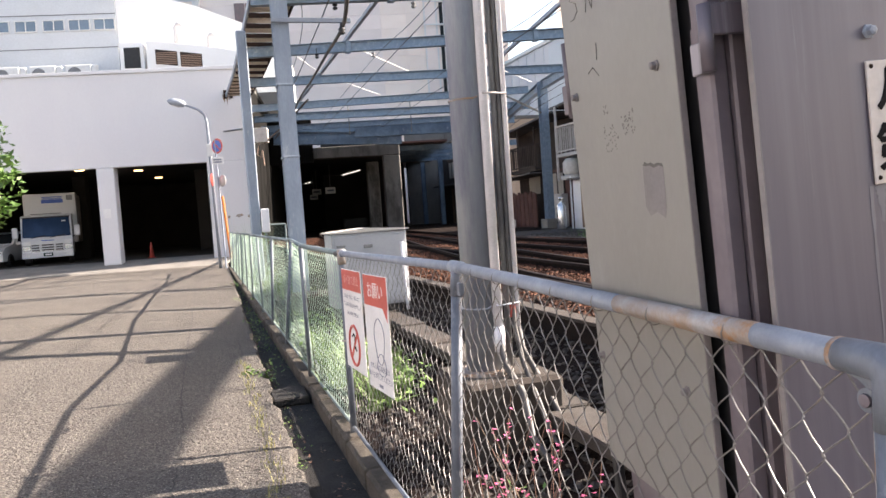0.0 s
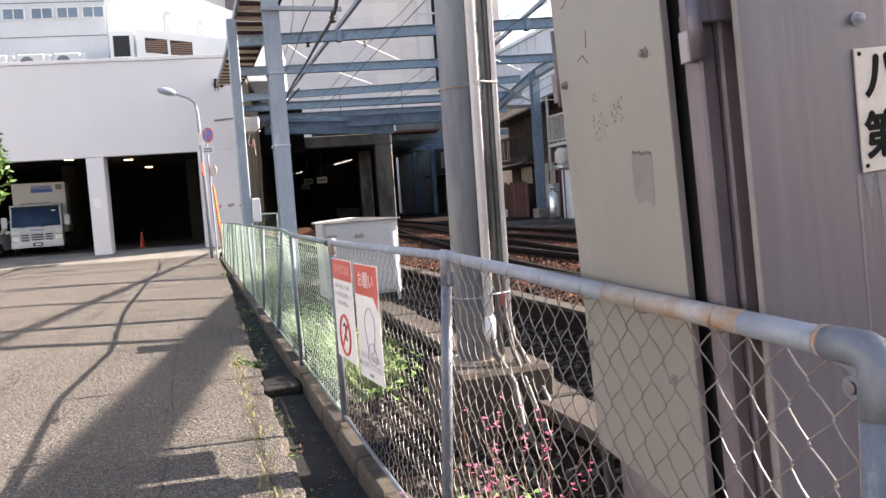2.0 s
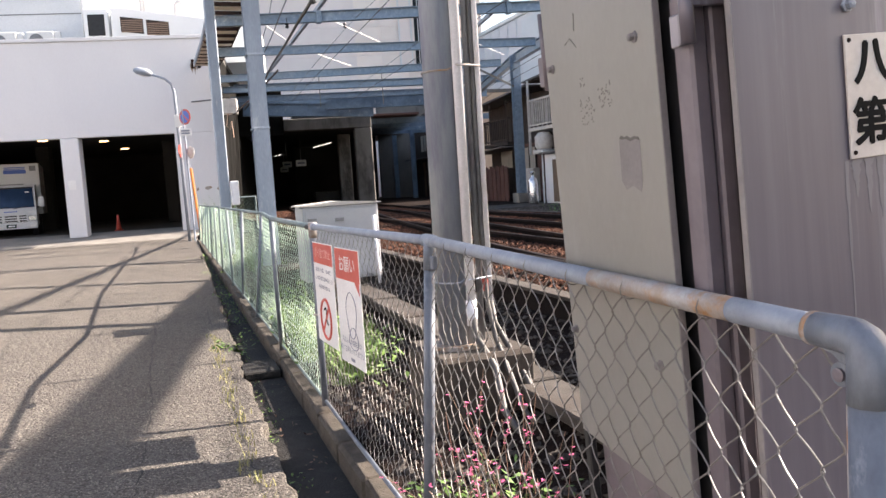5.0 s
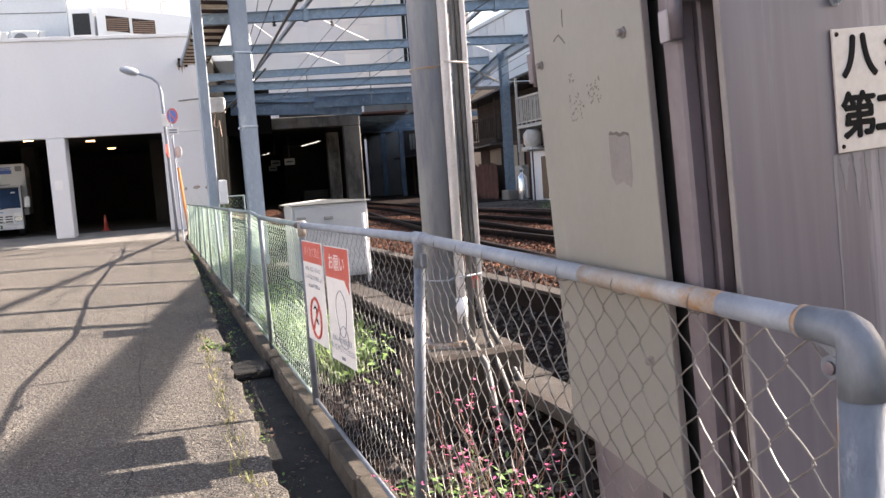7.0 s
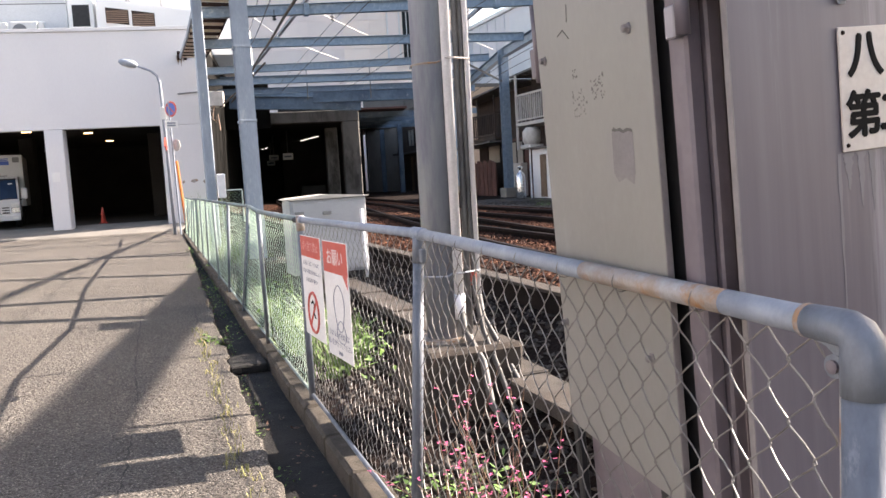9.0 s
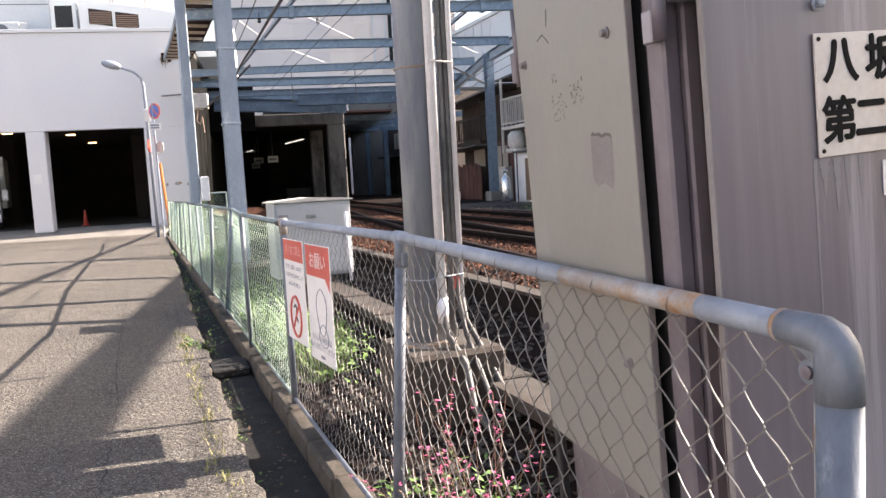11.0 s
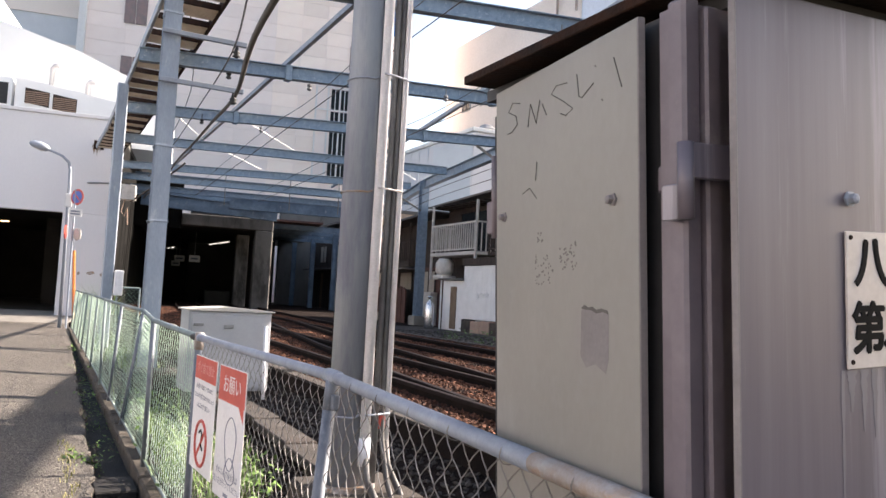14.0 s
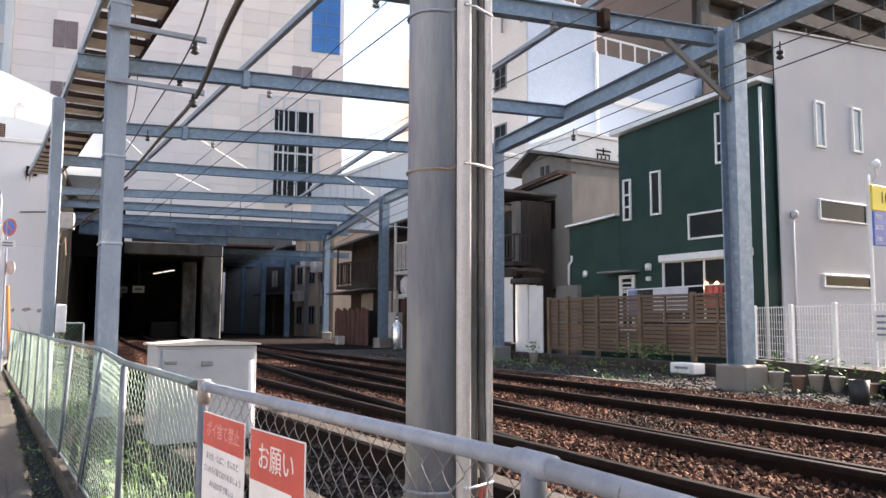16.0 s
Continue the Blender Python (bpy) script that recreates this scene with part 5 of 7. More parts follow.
solid("water_tank", Shape().lathe([(0.25, 0.0), (0.32, 0.12), (0.32, 0.45), (0.2, 0.6)], (12.6, 24.6, 2.35), 14).box(12.3, 12.9, 24.3, 24.9, 2.2, 2.352), POT_WHITE, "pale rounded tank beside the shed roof", "tank", smooth=True)
solid("gas_canister", Shape().lathe([(0.15, 0), (0.17, 0.05), (0.17, 0.75), (0.12, 0.88), (0.05, 0.92), (0.05, 1.02), (0.09, 1.04), (0.09, 1.1)], (11.6, 23.6, 0.5), 16), CHROME, "shiny grey gas cylinder beside the tracks", "gas cylinder", smooth=True)
solid("block_wall", Shape().box(12.6, 12.75, 16.1, 16.9, 0.5, 2.35, 0.01), MORTAR, "dark stained block wall between the houses", "wall")

# slatted fence
slat = Shape().box(-0.01, 0.01, 0, 0.62, 0, 0.066, 0.003).mesh("slat")
slat.materials.append(WOOD_FENCE)
sf = thing("slat_fence", "brown wooden slat fence in front of the green house", "fence", (12.1, 14, 0.5))
ends = [16.56, 15.86, 14.84, 13.52, 12.12, 10.9]
for a, b in zip(ends, ends[1:]):
    w = a - b
    part("post", Shape().box(12.06, 12.16, a - 0.045, a + 0.045, 0.5, 2.05, 0.006), WOOD_FENCE, sf)
    part("stile", Shape().box(12.07, 12.11, (a + b) / 2 - 0.025, (a + b) / 2 + 0.025, 0.80, 2.0, 0.004), WOOD_FENCE, sf)
    for z in (0.80, 1.37, 1.97):
        part("rail", Shape().box(12.07, 12.12, b + 0.05, a - 0.05, z, z + 0.05, 0.004), WOOD_FENCE, sf)
    for k in range(13):
        z = 0.87 + 0.085 * k
        if abs(z - 1.39) < 0.04:
            continue
        for y0, y1 in ((b + 0.05, (a + b) / 2 - 0.025), ((a + b) / 2 + 0.025, a - 0.05)):
            ob = new("slat", slat)
            ob.parent, ob.matrix_parent_inverse = sf, home(sf)
            ob.matrix_basis = Matrix.Translation((12.125, y0, z)) @ Matrix.Diagonal((1, (y1 - y0) / 0.62, 1, 1))
part("post", Shape().box(12.06, 12.16, 10.86, 10.95, 0.5, 2.05, 0.006), WOOD_FENCE, sf)

# white mesh fence on a low wall
A, B = Vector((11.62, 10.35, 0)), Vector((9.2, 5.2, 0))
D = (B - A).normalized()
part_wall = solid("low_wall", Shape().beam(A + Vector((0.05, 0, 0.62)), B + Vector((0.05, 0, 0.62)), 0.14, 0.42, c=0.01), CONCRETE, "low weathered concrete wall under the white fence", "wall")
mf = thing("mesh_fence", "white steel mesh fence on the low wall", "fence", A + Vector((0, 0, 0.83)))
L = (B - A).length
for k in range(int(L / 1.15) + 1):
    p = A + D * (1.15 * k)
    part("post", Shape().box(p.x - 0.03, p.x + 0.03, p.y - 0.03, p.y + 0.03, 0.83, 1.75, 0.005), FRAME_WHITE, mf)
for k in range(int(L / 0.075)):
    p = A + D * (0.075 * k + 0.04)
    part("bar", Shape().tube([p + Vector((0, 0, 0.86)), p + Vector((0, 0, 1.73))], 0.0055, 4), FRAME_WHITE, mf)
for k in range(8):
    z = 0.88 + 0.118 * k
    part("wire", Shape().tube([A + Vector((0, 0, z)), B + Vector((0, 0, z))], 0.006 if k in (0, 7) else 0.0042, 4), FRAME_WHITE, mf)
nb = thing("notice", "small white notice on the mesh fence", "sign", A + D * 3.05 + Vector((0, 0, 1.2)))
pm = A + D * 3.2
part("panel", Shape().beam(pm + Vector((-0.03, 0, 1.42)), pm + D * 0.3 + Vector((-0.03, 0, 1.42)), 0.006, 0.4), SIGN_WHITE, nb)
for k in range(4):
    part("text_bar", Shape().beam(pm + D * 0.03 + Vector((-0.034, 0, 1.55 - 0.08 * k)), pm + D * 0.26 + Vector((-0.034, 0, 1.55 - 0.08 * k)), 0.003, 0.03), INK_GREY, nb)

# parking sign
ps = thing("parking_sign", "yellow and blue parking price sign on a pole", "sign", (15.6, 10.5, 0.5))
part("pole", Shape().tube([(15.62, 10.55, 0.5), (15.62, 10.55, 4.5)], 0.04, 10), FRAME_WHITE, ps)
part("yellow_panel", Shape().box(15.58, 16.7, 10.45, 10.5, 3.75, 4.28, 0.01), YELLOW, ps)
part("blue_panel", Shape().box(15.60, 16.68, 10.45, 10.5, 3.03, 3.745, 0.01), BLUE_SIGN, ps)
for tx, x, z, s, mm in (("10", 16.02, 4.02, 0.34, INK), ("7:00", 15.76, 3.62, 0.13, SIGN_WHITE), ("20:00", 15.77, 3.40, 0.13, SIGN_WHITE), ("7:00", 15.76, 3.16, 0.13, SIGN_WHITE), ("10", 16.15, 3.62, 0.22, SIGN_WHITE), ("10", 16.15, 3.22, 0.22, SIGN_WHITE)):
    written("price", tx, s, face_south(x, 10.447, z), mm, ps, 0.002)
part("lamp_arm", Shape().tube([(15.62, 10.5, 4.3), (15.5, 10.3, 4.45), (15.05, 10.1, 4.55)], 0.015, 8), FRAME_WHITE, ps)
part("lamp_head", Shape().lathe([(0.03, 0), (0.09, 0.06), (0.09, 0.14)], (0, 0, 0), 10, pose(14.95, 10.08, 4.52, 30, 60, 0)), FRAME_WHITE, ps, smooth=True)

# old beige block by the tracks
ob_ = thing("old_block", "old beige concrete building with pipes and air units by the tracks", "building", (17, 45, 0.4))
OLD_BEIGE = mat("old_beige_render", (0.493, 0.374, 0.2805), (0.374, 0.272, 0.1955), 0.5, 0.9, bump=0.2, fine=15, stain=(0.153, 0.119, 0.0935), stain_scale=0.7, stretch=(1, 1, 0.3))
part("wall", Shape().box(17, 26, 41.5, 47.6, 0.3, 6.4, 0.02), OLD_BEIGE, ob_)
for y, z in ((42.4, 1.2), (44.2, 1.2), (46.2, 1.2), (42.4, 3.6), (44.2, 3.6), (46.2, 3.6)):
    window(ob_, face_west(17, y + 0.9, z), 0.9, 1.1, (0.5,), frame_mat=GREY_PIPE)
for k, y in enumerate((41.9, 43.4, 45.2, 45.5)):
    part("drain_pipe", Shape().tube([(16.9, y, 0.4), (16.9, y, 6)], 0.06, 8), GREY_PIPE, ob_)
for y, z in ((43.0, 4.2), (45.8, 2.6), (44.6, 4.6)):
    part("air_unit", Shape().box(16.5, 17, y, y + 0.8, z, z + 0.6, 0.02), POT_WHITE, ob_)


part("cornice", Shape().box(16.8, 26, 41.45, 47.65, 6.401, 6.6, 0.02), ROOF_TILE, ob_)
wc = thing("wooden_house", "dark weathered wooden house with boarded upper storey by the tracks", "house", (17.2, 51, 0.4))
part("wall", Shape().box(17.2, 24, 47.8, 54.5, 0.3, 5.9, 0.02), WOOD_DARK, wc)
part("roof", Shape().prism([(-54.8, 5.75), (-47.7, 6.05), (-47.7, 6.15), (-54.8, 5.85)], face_west(16.5, 0, 0) @ pose(0, 0, -7), 7), ROOF_TILE, wc, "thin corrugated roof")
for k in range(12):
    part("board", Shape().box(17.14, 17.199, 48.0 + 0.53 * k, 48.48 + 0.53 * k, 0.4, 2.9, 0.01), WOOD_FENCE if k % 5 == 2 else WOOD_DARK, wc)
part("eaves", Shape().box(16.5, 17.2, 47.9, 54.4, 3.1, 3.2, 0.01), ROOF_TILE, wc)
for y in (50.0, 52.6):
    window(wc, face_west(17.2, y, 3.6), 1.4, 1.2, (0.5,), frame_mat=WOOD_DARK, glass=CURTAIN)
ew = thing("concrete_wall", "pale stained concrete wall beyond the station roof", "wall", (15, 57, 0.4))
part("panel", Shape().box(15.2, 20.0, 56.5, 56.9, 0.3, 7.5, 0.02), MORTAR, ew)
# Stands in for a deep recess; its shade is the wall's near-black colour.
part("dark_bay", Shape().box(9.0, 15.19, 57.5, 57.9, 0.3, 7.5), INTERIOR_SHADE, ew, "near-black wall holding the shade of the recess under the roof")
part("top_beam", Shape().box(11.5, 17.0, 56.2, 56.49, 5.2, 6.0, 0.02), CONC_DARK, ew)
solid("far_track_bed", Shape().box(8.61, 16.6, 25.5, 62, 0.45, 0.515), BALLAST_BED, "dark ballast under the far tracks", "track bed", kind="structure")


# ---- roof units ----
for u in (-10.6, -9.15, -7.72):
    ac = thing("air_unit", "white outdoor air-conditioner unit with a round fan grille", "air conditioner", sp(u + 0.35, 4.5, 7.3), group="roof air units")
    part("casing", Shape().box(u, u + 1.05, 3.8, 4.2, 7.9, 8.62, 0.03, STATION), FRAME_WHITE, ac)
    part("stand", Shape().box(u + 0.05, u + 1.0, 3.82, 4.18, 7.3, 7.899, 0.0, STATION), GREY_PIPE, ac)
    part("fan_ring", Shape().lathe([(0.27, 0), (0.28, 0.02), (0.24, 0.03)], (0, 0, 0), 20, face_station(u + 0.38, 3.795, 8.24)), GREY_PIPE, ac)
    part("fan_hole", Shape().lathe([(0.235, 0), (0.235, 0.012)], (0, 0, 0), 20, face_station(u + 0.38, 3.79, 8.24)), BLACK, ac)
    part("cover", Shape().box(u + 1.06, u + 1.3, 3.85, 4.0, 8.25, 8.6, 0.02, STATION), FRAME_WHITE, ac)
duct = thing("roof_duct", "white rooftop duct with two louvred vents", "duct", sp(-3.4, 3, 7.3))
part("casing", Shape().prism([(-4.2, 7.5), (-0.3, 7.5), (-0.3, 8.75), (-4.2, 9.35)], face_station(0, 3.0, 0) @ pose(0, 0, -1.6), 1.6), ROOF_WHITE, duct)
for u in (-3.85, -2.85):
    lv = part("louvre", Shape().prism([(u, 8.35 - (u + 3.85) * 0.14), (u + 0.88, 8.23 - (u + 3.85) * 0.14), (u + 0.88, 8.83 - (u + 3.85) * 0.14), (u, 8.95 - (u + 3.85) * 0.14)], face_station(0, 2.99, 0) @ pose(0, 0, -0.02), 0.02), WOOD_DARK, duct, "brown louvred vent")
    for k in range(7):
        part("slat", Shape().box(u + 0.03, u + 0.85, 2.95, 2.985, 8.32 + 0.075 * k - (u + 3.85) * 0.14, 8.35 + 0.075 * k - (u + 3.85) * 0.14, 0, STATION), TERRACOTTA, lv)
hood = thing("roof_hood", "white box hood open at the front", "vent hood", sp(-5, 3, 7.3))
part("casing", Shape().box(-5.3, -4.35, 3.2, 4.6, 7.3, 9.35, 0.02, STATION), ROOF_WHITE, hood)
part("opening", Shape().box(-5.15, -4.5, 3.18, 3.199, 8.25, 9.1, 0, STATION), BLACK, hood)
for u, z in ((-3.3, 10.3), (-1.9, 9.8)):
    solid("roof_vent_pipe", Shape().tube([sp(u, 4.9, 8.6), sp(u, 4.9, z), sp(u + 0.1, 4.85, z + 0.12), sp(u + 0.32, 4.8, z + 0.1)], 0.09, 10), GREY_SIDING, "pale bent vent pipe on the plant room", "pipe", group="vent pipes", smooth=True)
solid("siding_joint", Shape().box(-14, -5.8, 4.985, 4.998, 9.55, 9.59, 0, STATION), GREY_PIPE, "dark horizontal siding joint", "joint", kind="structure")
solid("siding_joint", Shape().box(-14, -5.8, 4.985, 4.998, 11.0, 11.04, 0, STATION), GREY_PIPE, "dark horizontal siding joint", "joint", kind="structure")

# ---- lamp post ----
lp = thing("street_lamp", "grey street lamp on a curved arm beside the garage", "street lamp", (0.55, 27, 0.0))
part("pole", Shape().tube([(0.57, 27, 0), (0.52, 27, 4.0), (0.50, 27, 4.9), (0.44, 27, 5.15), (0.25, 27, 5.32), (-0.15, 27, 5.47)], 0.055, 12, r_end=0.035), GALV_PIPE, lp, smooth=True)
part("head", Shape().lathe([(0.02, 0), (0.10, 0.08), (0.14, 0.25), (0.11, 0.5), (0.04, 0.6)], (0, 0, 0), 12, pose(-0.1, 27, 5.48, 0, -76, 0)), GALV_PIPE, lp, "grey oval lamp head", smooth=True)
part("lens", Shape().lathe([(0.06, 0.1), (0.105, 0.25), (0.08, 0.45), (0.03, 0.52)], (0, 0, 0), 12, pose(-0.1, 27, 5.44, 0, -76, 0)), LAMP_GLASS, lp, smooth=True)
part("control_box", Shape().box(0.42, 0.62, 26.88, 26.96, 3.75, 4.15, 0.01), FRAME_WHITE, lp)
ns = thing("no_parking_sign", "round blue and red sign on a thin grey pole", "sign", (0.72, 26.7, 0))
part("pole", Shape().tube([(0.74, 26.7, 0.0), (0.70, 26.7, 4.3)], 0.03, 10), GALV_PIPE, ns)
part("disc", Shape().lathe([(0.25, 0), (0.25, 0.012)], (0, 0, 0), 28, face_south(0.76, 26.64, 4.05) @ pose(0, 0, 0, 0, -48, 0)), SIGN_RED, ns)
part("blue_field", Shape().lathe([(0.19, 0), (0.19, 0.004)], (0, 0, 0), 28, face_south(0.76, 26.64, 4.05) @ pose(0, 0, 0, 0, -48, 0) @ pose(0, 0, 0.013)), BLUE_SIGN, ns)
part("slash", Shape().box(-0.18, 0.18, -0.022, 0.022, 0, 0.003, 0, face_south(0.76, 26.64, 4.05) @ pose(0, 0, 0, 0, -48, 0) @ pose(0, 0, 0.018) @ pose(0, 0, 0, 0, 0, -45)), SIGN_RED, ns)
part("small_board", Shape().box(0.55, 0.92, 26.65, 26.66, 3.45, 3.68, 0.003), SIGN_WHITE, ns)
for k in range(2):
    part("text_bar", Shape().box(0.6, 0.86, 26.645, 26.649, 3.50 + 0.08 * k, 3.55 + 0.08 * k), INK_GREY, ns)
part("rear_disc", Shape().lathe([(0.22, 0), (0.22, 0.012)], (0, 0, 0), 24, pose(0.5, 26.72, 2.95, 90, 0, 78)), SIGN_RED, ns)
mir = thing("guard_pole", "orange plastic-covered guy pole by the lamp", "pole", (0.95, 26.9, 0))
part("cover", Shape().tube([(0.95, 26.9, 0.0), (0.80, 26.9, 2.4)], 0.045, 10), ORANGE, mir)
part("stay", Shape().tube([(0.80, 26.9, 2.4), (0.5, 26.9, 4.6)], 0.012, 6), GALV_PIPE, mir)
part("mirror", Shape().lathe([(0.18, 0), (0.2, 0.03), (0.16, 0.06), (0.05, 0.08)], (0, 0, 0), 20, pose(0.86, 26.6, 2.9, 90, 0, -60)), POT_WHITE, mir, "small round pale traffic mirror")
solid("safety_cone", Shape().box(-0.16, 0.16, -0.16, 0.16, 0, 0.03, 0.005, Matrix.Translation(sp(-4.5, 2.2, 0.3))).lathe([(0.11, 0.03), (0.03, 0.62), (0.02, 0.64)], sp(-4.5, 2.2, 0.3), 14), SIGN_RED, "red plastic traffic cone in the garage", "traffic cone", smooth=True)
part("wall_pipe", Shape().tube([sp(-0.95, -0.03, 5.05), sp(-0.15, -0.03, 5.10)], 0.03, 8), GREY_PIPE, garage)
part("rust_streak", Shape().prism([(-0.9, 6.42), (-0.86, 6.5), (-0.6, 6.5), (-0.58, 6.42), (-0.62, 6.2), (-0.66, 6.38), (-0.72, 6.05), (-0.76, 6.38), (-0.82, 6.12)], face_station(0, 0, 0) @ pose(0, 0, 0.002), 0.002), RUST_PIPE, garage, "rust streaks below the bracket")
for k, (u, z, ww) in enumerate(((-0.75, 1.75, 0.3), (-0.3, 1.72, 0.2), (-1.05, 1.72, 0.1))):
    part("rust_patch", Shape().prism([(u, z), (u + ww * 0.4, z - 0.06), (u + ww, z + 0.02), (u + ww * 0.8, z + 0.09), (u + ww * 0.2, z + 0.07)], face_station(0, 0, 0) @ pose(0, 0, 0.002), 0.002), RUST_PIPE, garage)
part("notice", Shape().box(-5.62, -5.35, -0.03, -0.021, 2.0, 2.35, 0, STATION), SIGN_WHITE, garage, "small paper notice on the column")

# ---- truck ----
TU = STATION @ pose(-8.75, 3.0, 0.3, 0, 0, 15)


def on_truck(m):
    return TU @ m


SCREEN_GLASS = mat("blue_tinted_screen", (0.03, 0.06, 0.13), (0.018, 0.034, 0.075), 0.8, 0.12, fine=3, spec=0.2)
tr = thing("delivery_truck", "white and blue-lettered box truck parked in the garage", "truck", TU.translation)
part("cargo_box", Shape().box(-0.95, 1.10, 1.55, 6.0, 0.85, 3.02, 0.03, TU), CAR_WHITE, tr)
cabp = Shape()
prof = [(0.0, 0.42), (0.0, 0.95), (0.06, 1.12), (0.32, 1.98), (0.42, 2.06), (1.45, 2.10), (1.45, 0.42)]
vs = [TU @ Vector((x, y, z)) for x in (-0.98, 0.92) for y, z in prof]
k = len(prof)
cabp.add(vs, [tuple(range(k)), tuple(range(k, 2 * k))[::-1]] + [(i, i + k, (i + 1) % k + k, (i + 1) % k) for i in range(k)])
part("cab", cabp, CAR_WHITE, tr)
part("windscreen", Shape().add([TU @ Vector(p) for p in ((-0.93, 0.055, 1.16), (0.87, 0.055, 1.16), (0.84, 0.297, 1.95), (-0.90, 0.297, 1.95))], [(0, 1, 2, 3)]), SCREEN_GLASS, tr, "dark sloping windscreen")
part("side_window", Shape().add([TU @ Vector(p) for p in ((0.925, 0.25, 1.2), (0.925, 1.1, 1.2), (0.925, 1.1, 1.85), (0.925, 0.42, 1.85))], [(0, 1, 2, 3)]), GLASS_DARK, tr)
for z in (0.60, 0.70, 0.80):
    for x0, x1 in ((-0.62, -0.34), (-0.24, 0.20), (0.28, 0.54)):
        part("grille_slot", Shape().box(x0, x1, -0.015, 0.0, z, z + 0.05, 0, TU), BLACK, tr)
part("grille_frame", Shape().box(-0.66, 0.58, -0.012, -0.002, 0.57, 0.59, 0, TU), CHROME, tr)
part("screen_shade", Shape().box(-0.92, 0.86, 0.24, 0.36, 1.945, 2.0, 0.01, TU), BLACK, tr)
for x0 in (-0.62, 0.1):
    part("wiper", Shape().tube([TU @ Vector((x0, 0.03, 1.13)), TU @ Vector((x0 + 0.55, 0.06, 1.22))], 0.014, 5), BLACK, tr)
part("door_seam", Shape().box(0.918, 0.924, 0.2, 0.215, 0.6, 1.9, 0, TU), GREY_PIPE, tr)
part("badge", Shape().box(0.55, 0.70, 0.24, 0.262, 1.74, 1.82, 0, TU), SIGN_WHITE, tr)
part("bumper", Shape().box(-0.99, 0.93, -0.12, 0.05, 0.30, 0.52, 0.03, TU), CAR_WHITE, tr)
part("plate", Shape().box(-0.2, 0.16, -0.128, -0.121, 0.36, 0.50, 0, TU), GREEN_SIDING, tr, "small dark green plate")
part("plate_bar", Shape().box(-0.13, 0.1, -0.131, -0.129, 0.40, 0.46, 0, TU), SIGN_WHITE, tr)
for x in (-0.95, 0.6):
    hl = part("headlight", Shape().box(x, x + 0.3, -0.02, 0.06, 0.60, 0.82, 0.02, TU), CHROME, tr)
    part("indicator", Shape().box(x, x + 0.3, -0.018, 0.06, 0.84, 1.0, 0.02, TU), LAMP_GLASS, hl)
    part("fog_light", Shape().box(x + 0.05, x + 0.25, -0.125, -0.1, 0.36, 0.45, 0.01, TU), LAMP_GLASS, tr)
for x in (-1.28, 1.02):
    part("mirror", Shape().box(x, x + 0.22, -0.12, 0.0, 1.15, 1.6, 0.04, TU), CAR_WHITE, tr)
    part("mirror_arm", Shape().tube([TU @ Vector((x + 0.11, -0.05, 1.2)), TU @ Vector((0.9 if x > 0 else -0.95, 0.15, 1.1))], 0.02, 6), BLACK, tr)
for x in (-0.95, 0.68):
    for y in (0.75, 4.6):
        wl = part("wheel", Shape().lathe([(0.36, 0), (0.38, 0.04), (0.38, 0.18), (0.36, 0.22)], (0, 0, 0), 20, TU @ pose(x, y, 0.38, 0, 90, 0)), BLACK, tr)
        part("rim", Shape().lathe([(0.22, -0.01), (0.22, 0.23)], (0, 0, 0), 16, TU @ pose(x, y, 0.38, 0, 90, 0)), CHROME, wl)
part("chassis", Shape().box(-0.45, 0.45, 0.3, 5.9, 0.45, 0.84, 0, TU), BLACK, tr)
fm = TU @ Matrix(((1, 0, 0, 0.18), (0, 0, -1, 1.545), (0, 1, 0, 0), (0, 0, 0, 1)))
part("brand_mark", Shape().box(-0.42, 0.42, 2.60, 2.76, 0.0, 0.004, 0, fm), BLUE_SIGN, tr, "plain blue lettering bar")
for z, w in ((2.86, 0.40), (2.795, 0.38)):
    part("slogan_bar", Shape().box(-w, w, z - 0.02, z + 0.02, 0, 0.004, 0, fm), BLUE_SIGN, tr)
part("label", Shape().box(0.55, 0.80, 2.70, 2.92, 0, 0.004, 0, fm), GREY_PIPE, tr)
part("brand_mark", Shape().box(-0.25, 0.22, 0.0, 0.10, 0.0, 0.004, 0, TU @ Matrix(((1, 0, 0, 0.0), (0, 0, -1, 0.02), (0, 1, 0, 0.93), (0, 0, 0, 1)))), BLUE_SIGN, tr, "plain blue mark on the cab")
part("beacon_strip", Shape().box(-0.6, 0.55, 0.45, 0.5, 2.10, 2.14, 0.005, TU), GREY_PIPE, tr)

CU = STATION @ pose(-11.3, 3.2, 0.3, 0, 0, -4)
car = thing("small_car", "white compact car parked beside the truck", "car", CU.translation)
prof = [(-0.1, 0.25), (-0.1, 0.62), (0.15, 0.82), (0.85, 0.95), (1.35, 1.42), (3.2, 1.5), (3.6, 0.9), (3.6, 0.25)]
k = len(prof)
vs = [CU @ Vector((x, y, z)) for x in (-0.74, 0.74) for y, z in prof]
part("body", Shape().add(vs, [tuple(range(k)), tuple(range(k, 2 * k))[::-1]] + [(i, i + k, (i + 1) % k + k, (i + 1) % k) for i in range(k)]), CAR_WHITE, car)
part("windscreen", Shape().add([CU @ Vector(p) for p in ((-0.66, 0.88, 0.985), (0.66, 0.88, 0.985), (0.6, 1.32, 1.40), (-0.6, 1.32, 1.40))], [(0, 1, 2, 3)]), GLASS_DARK, car)
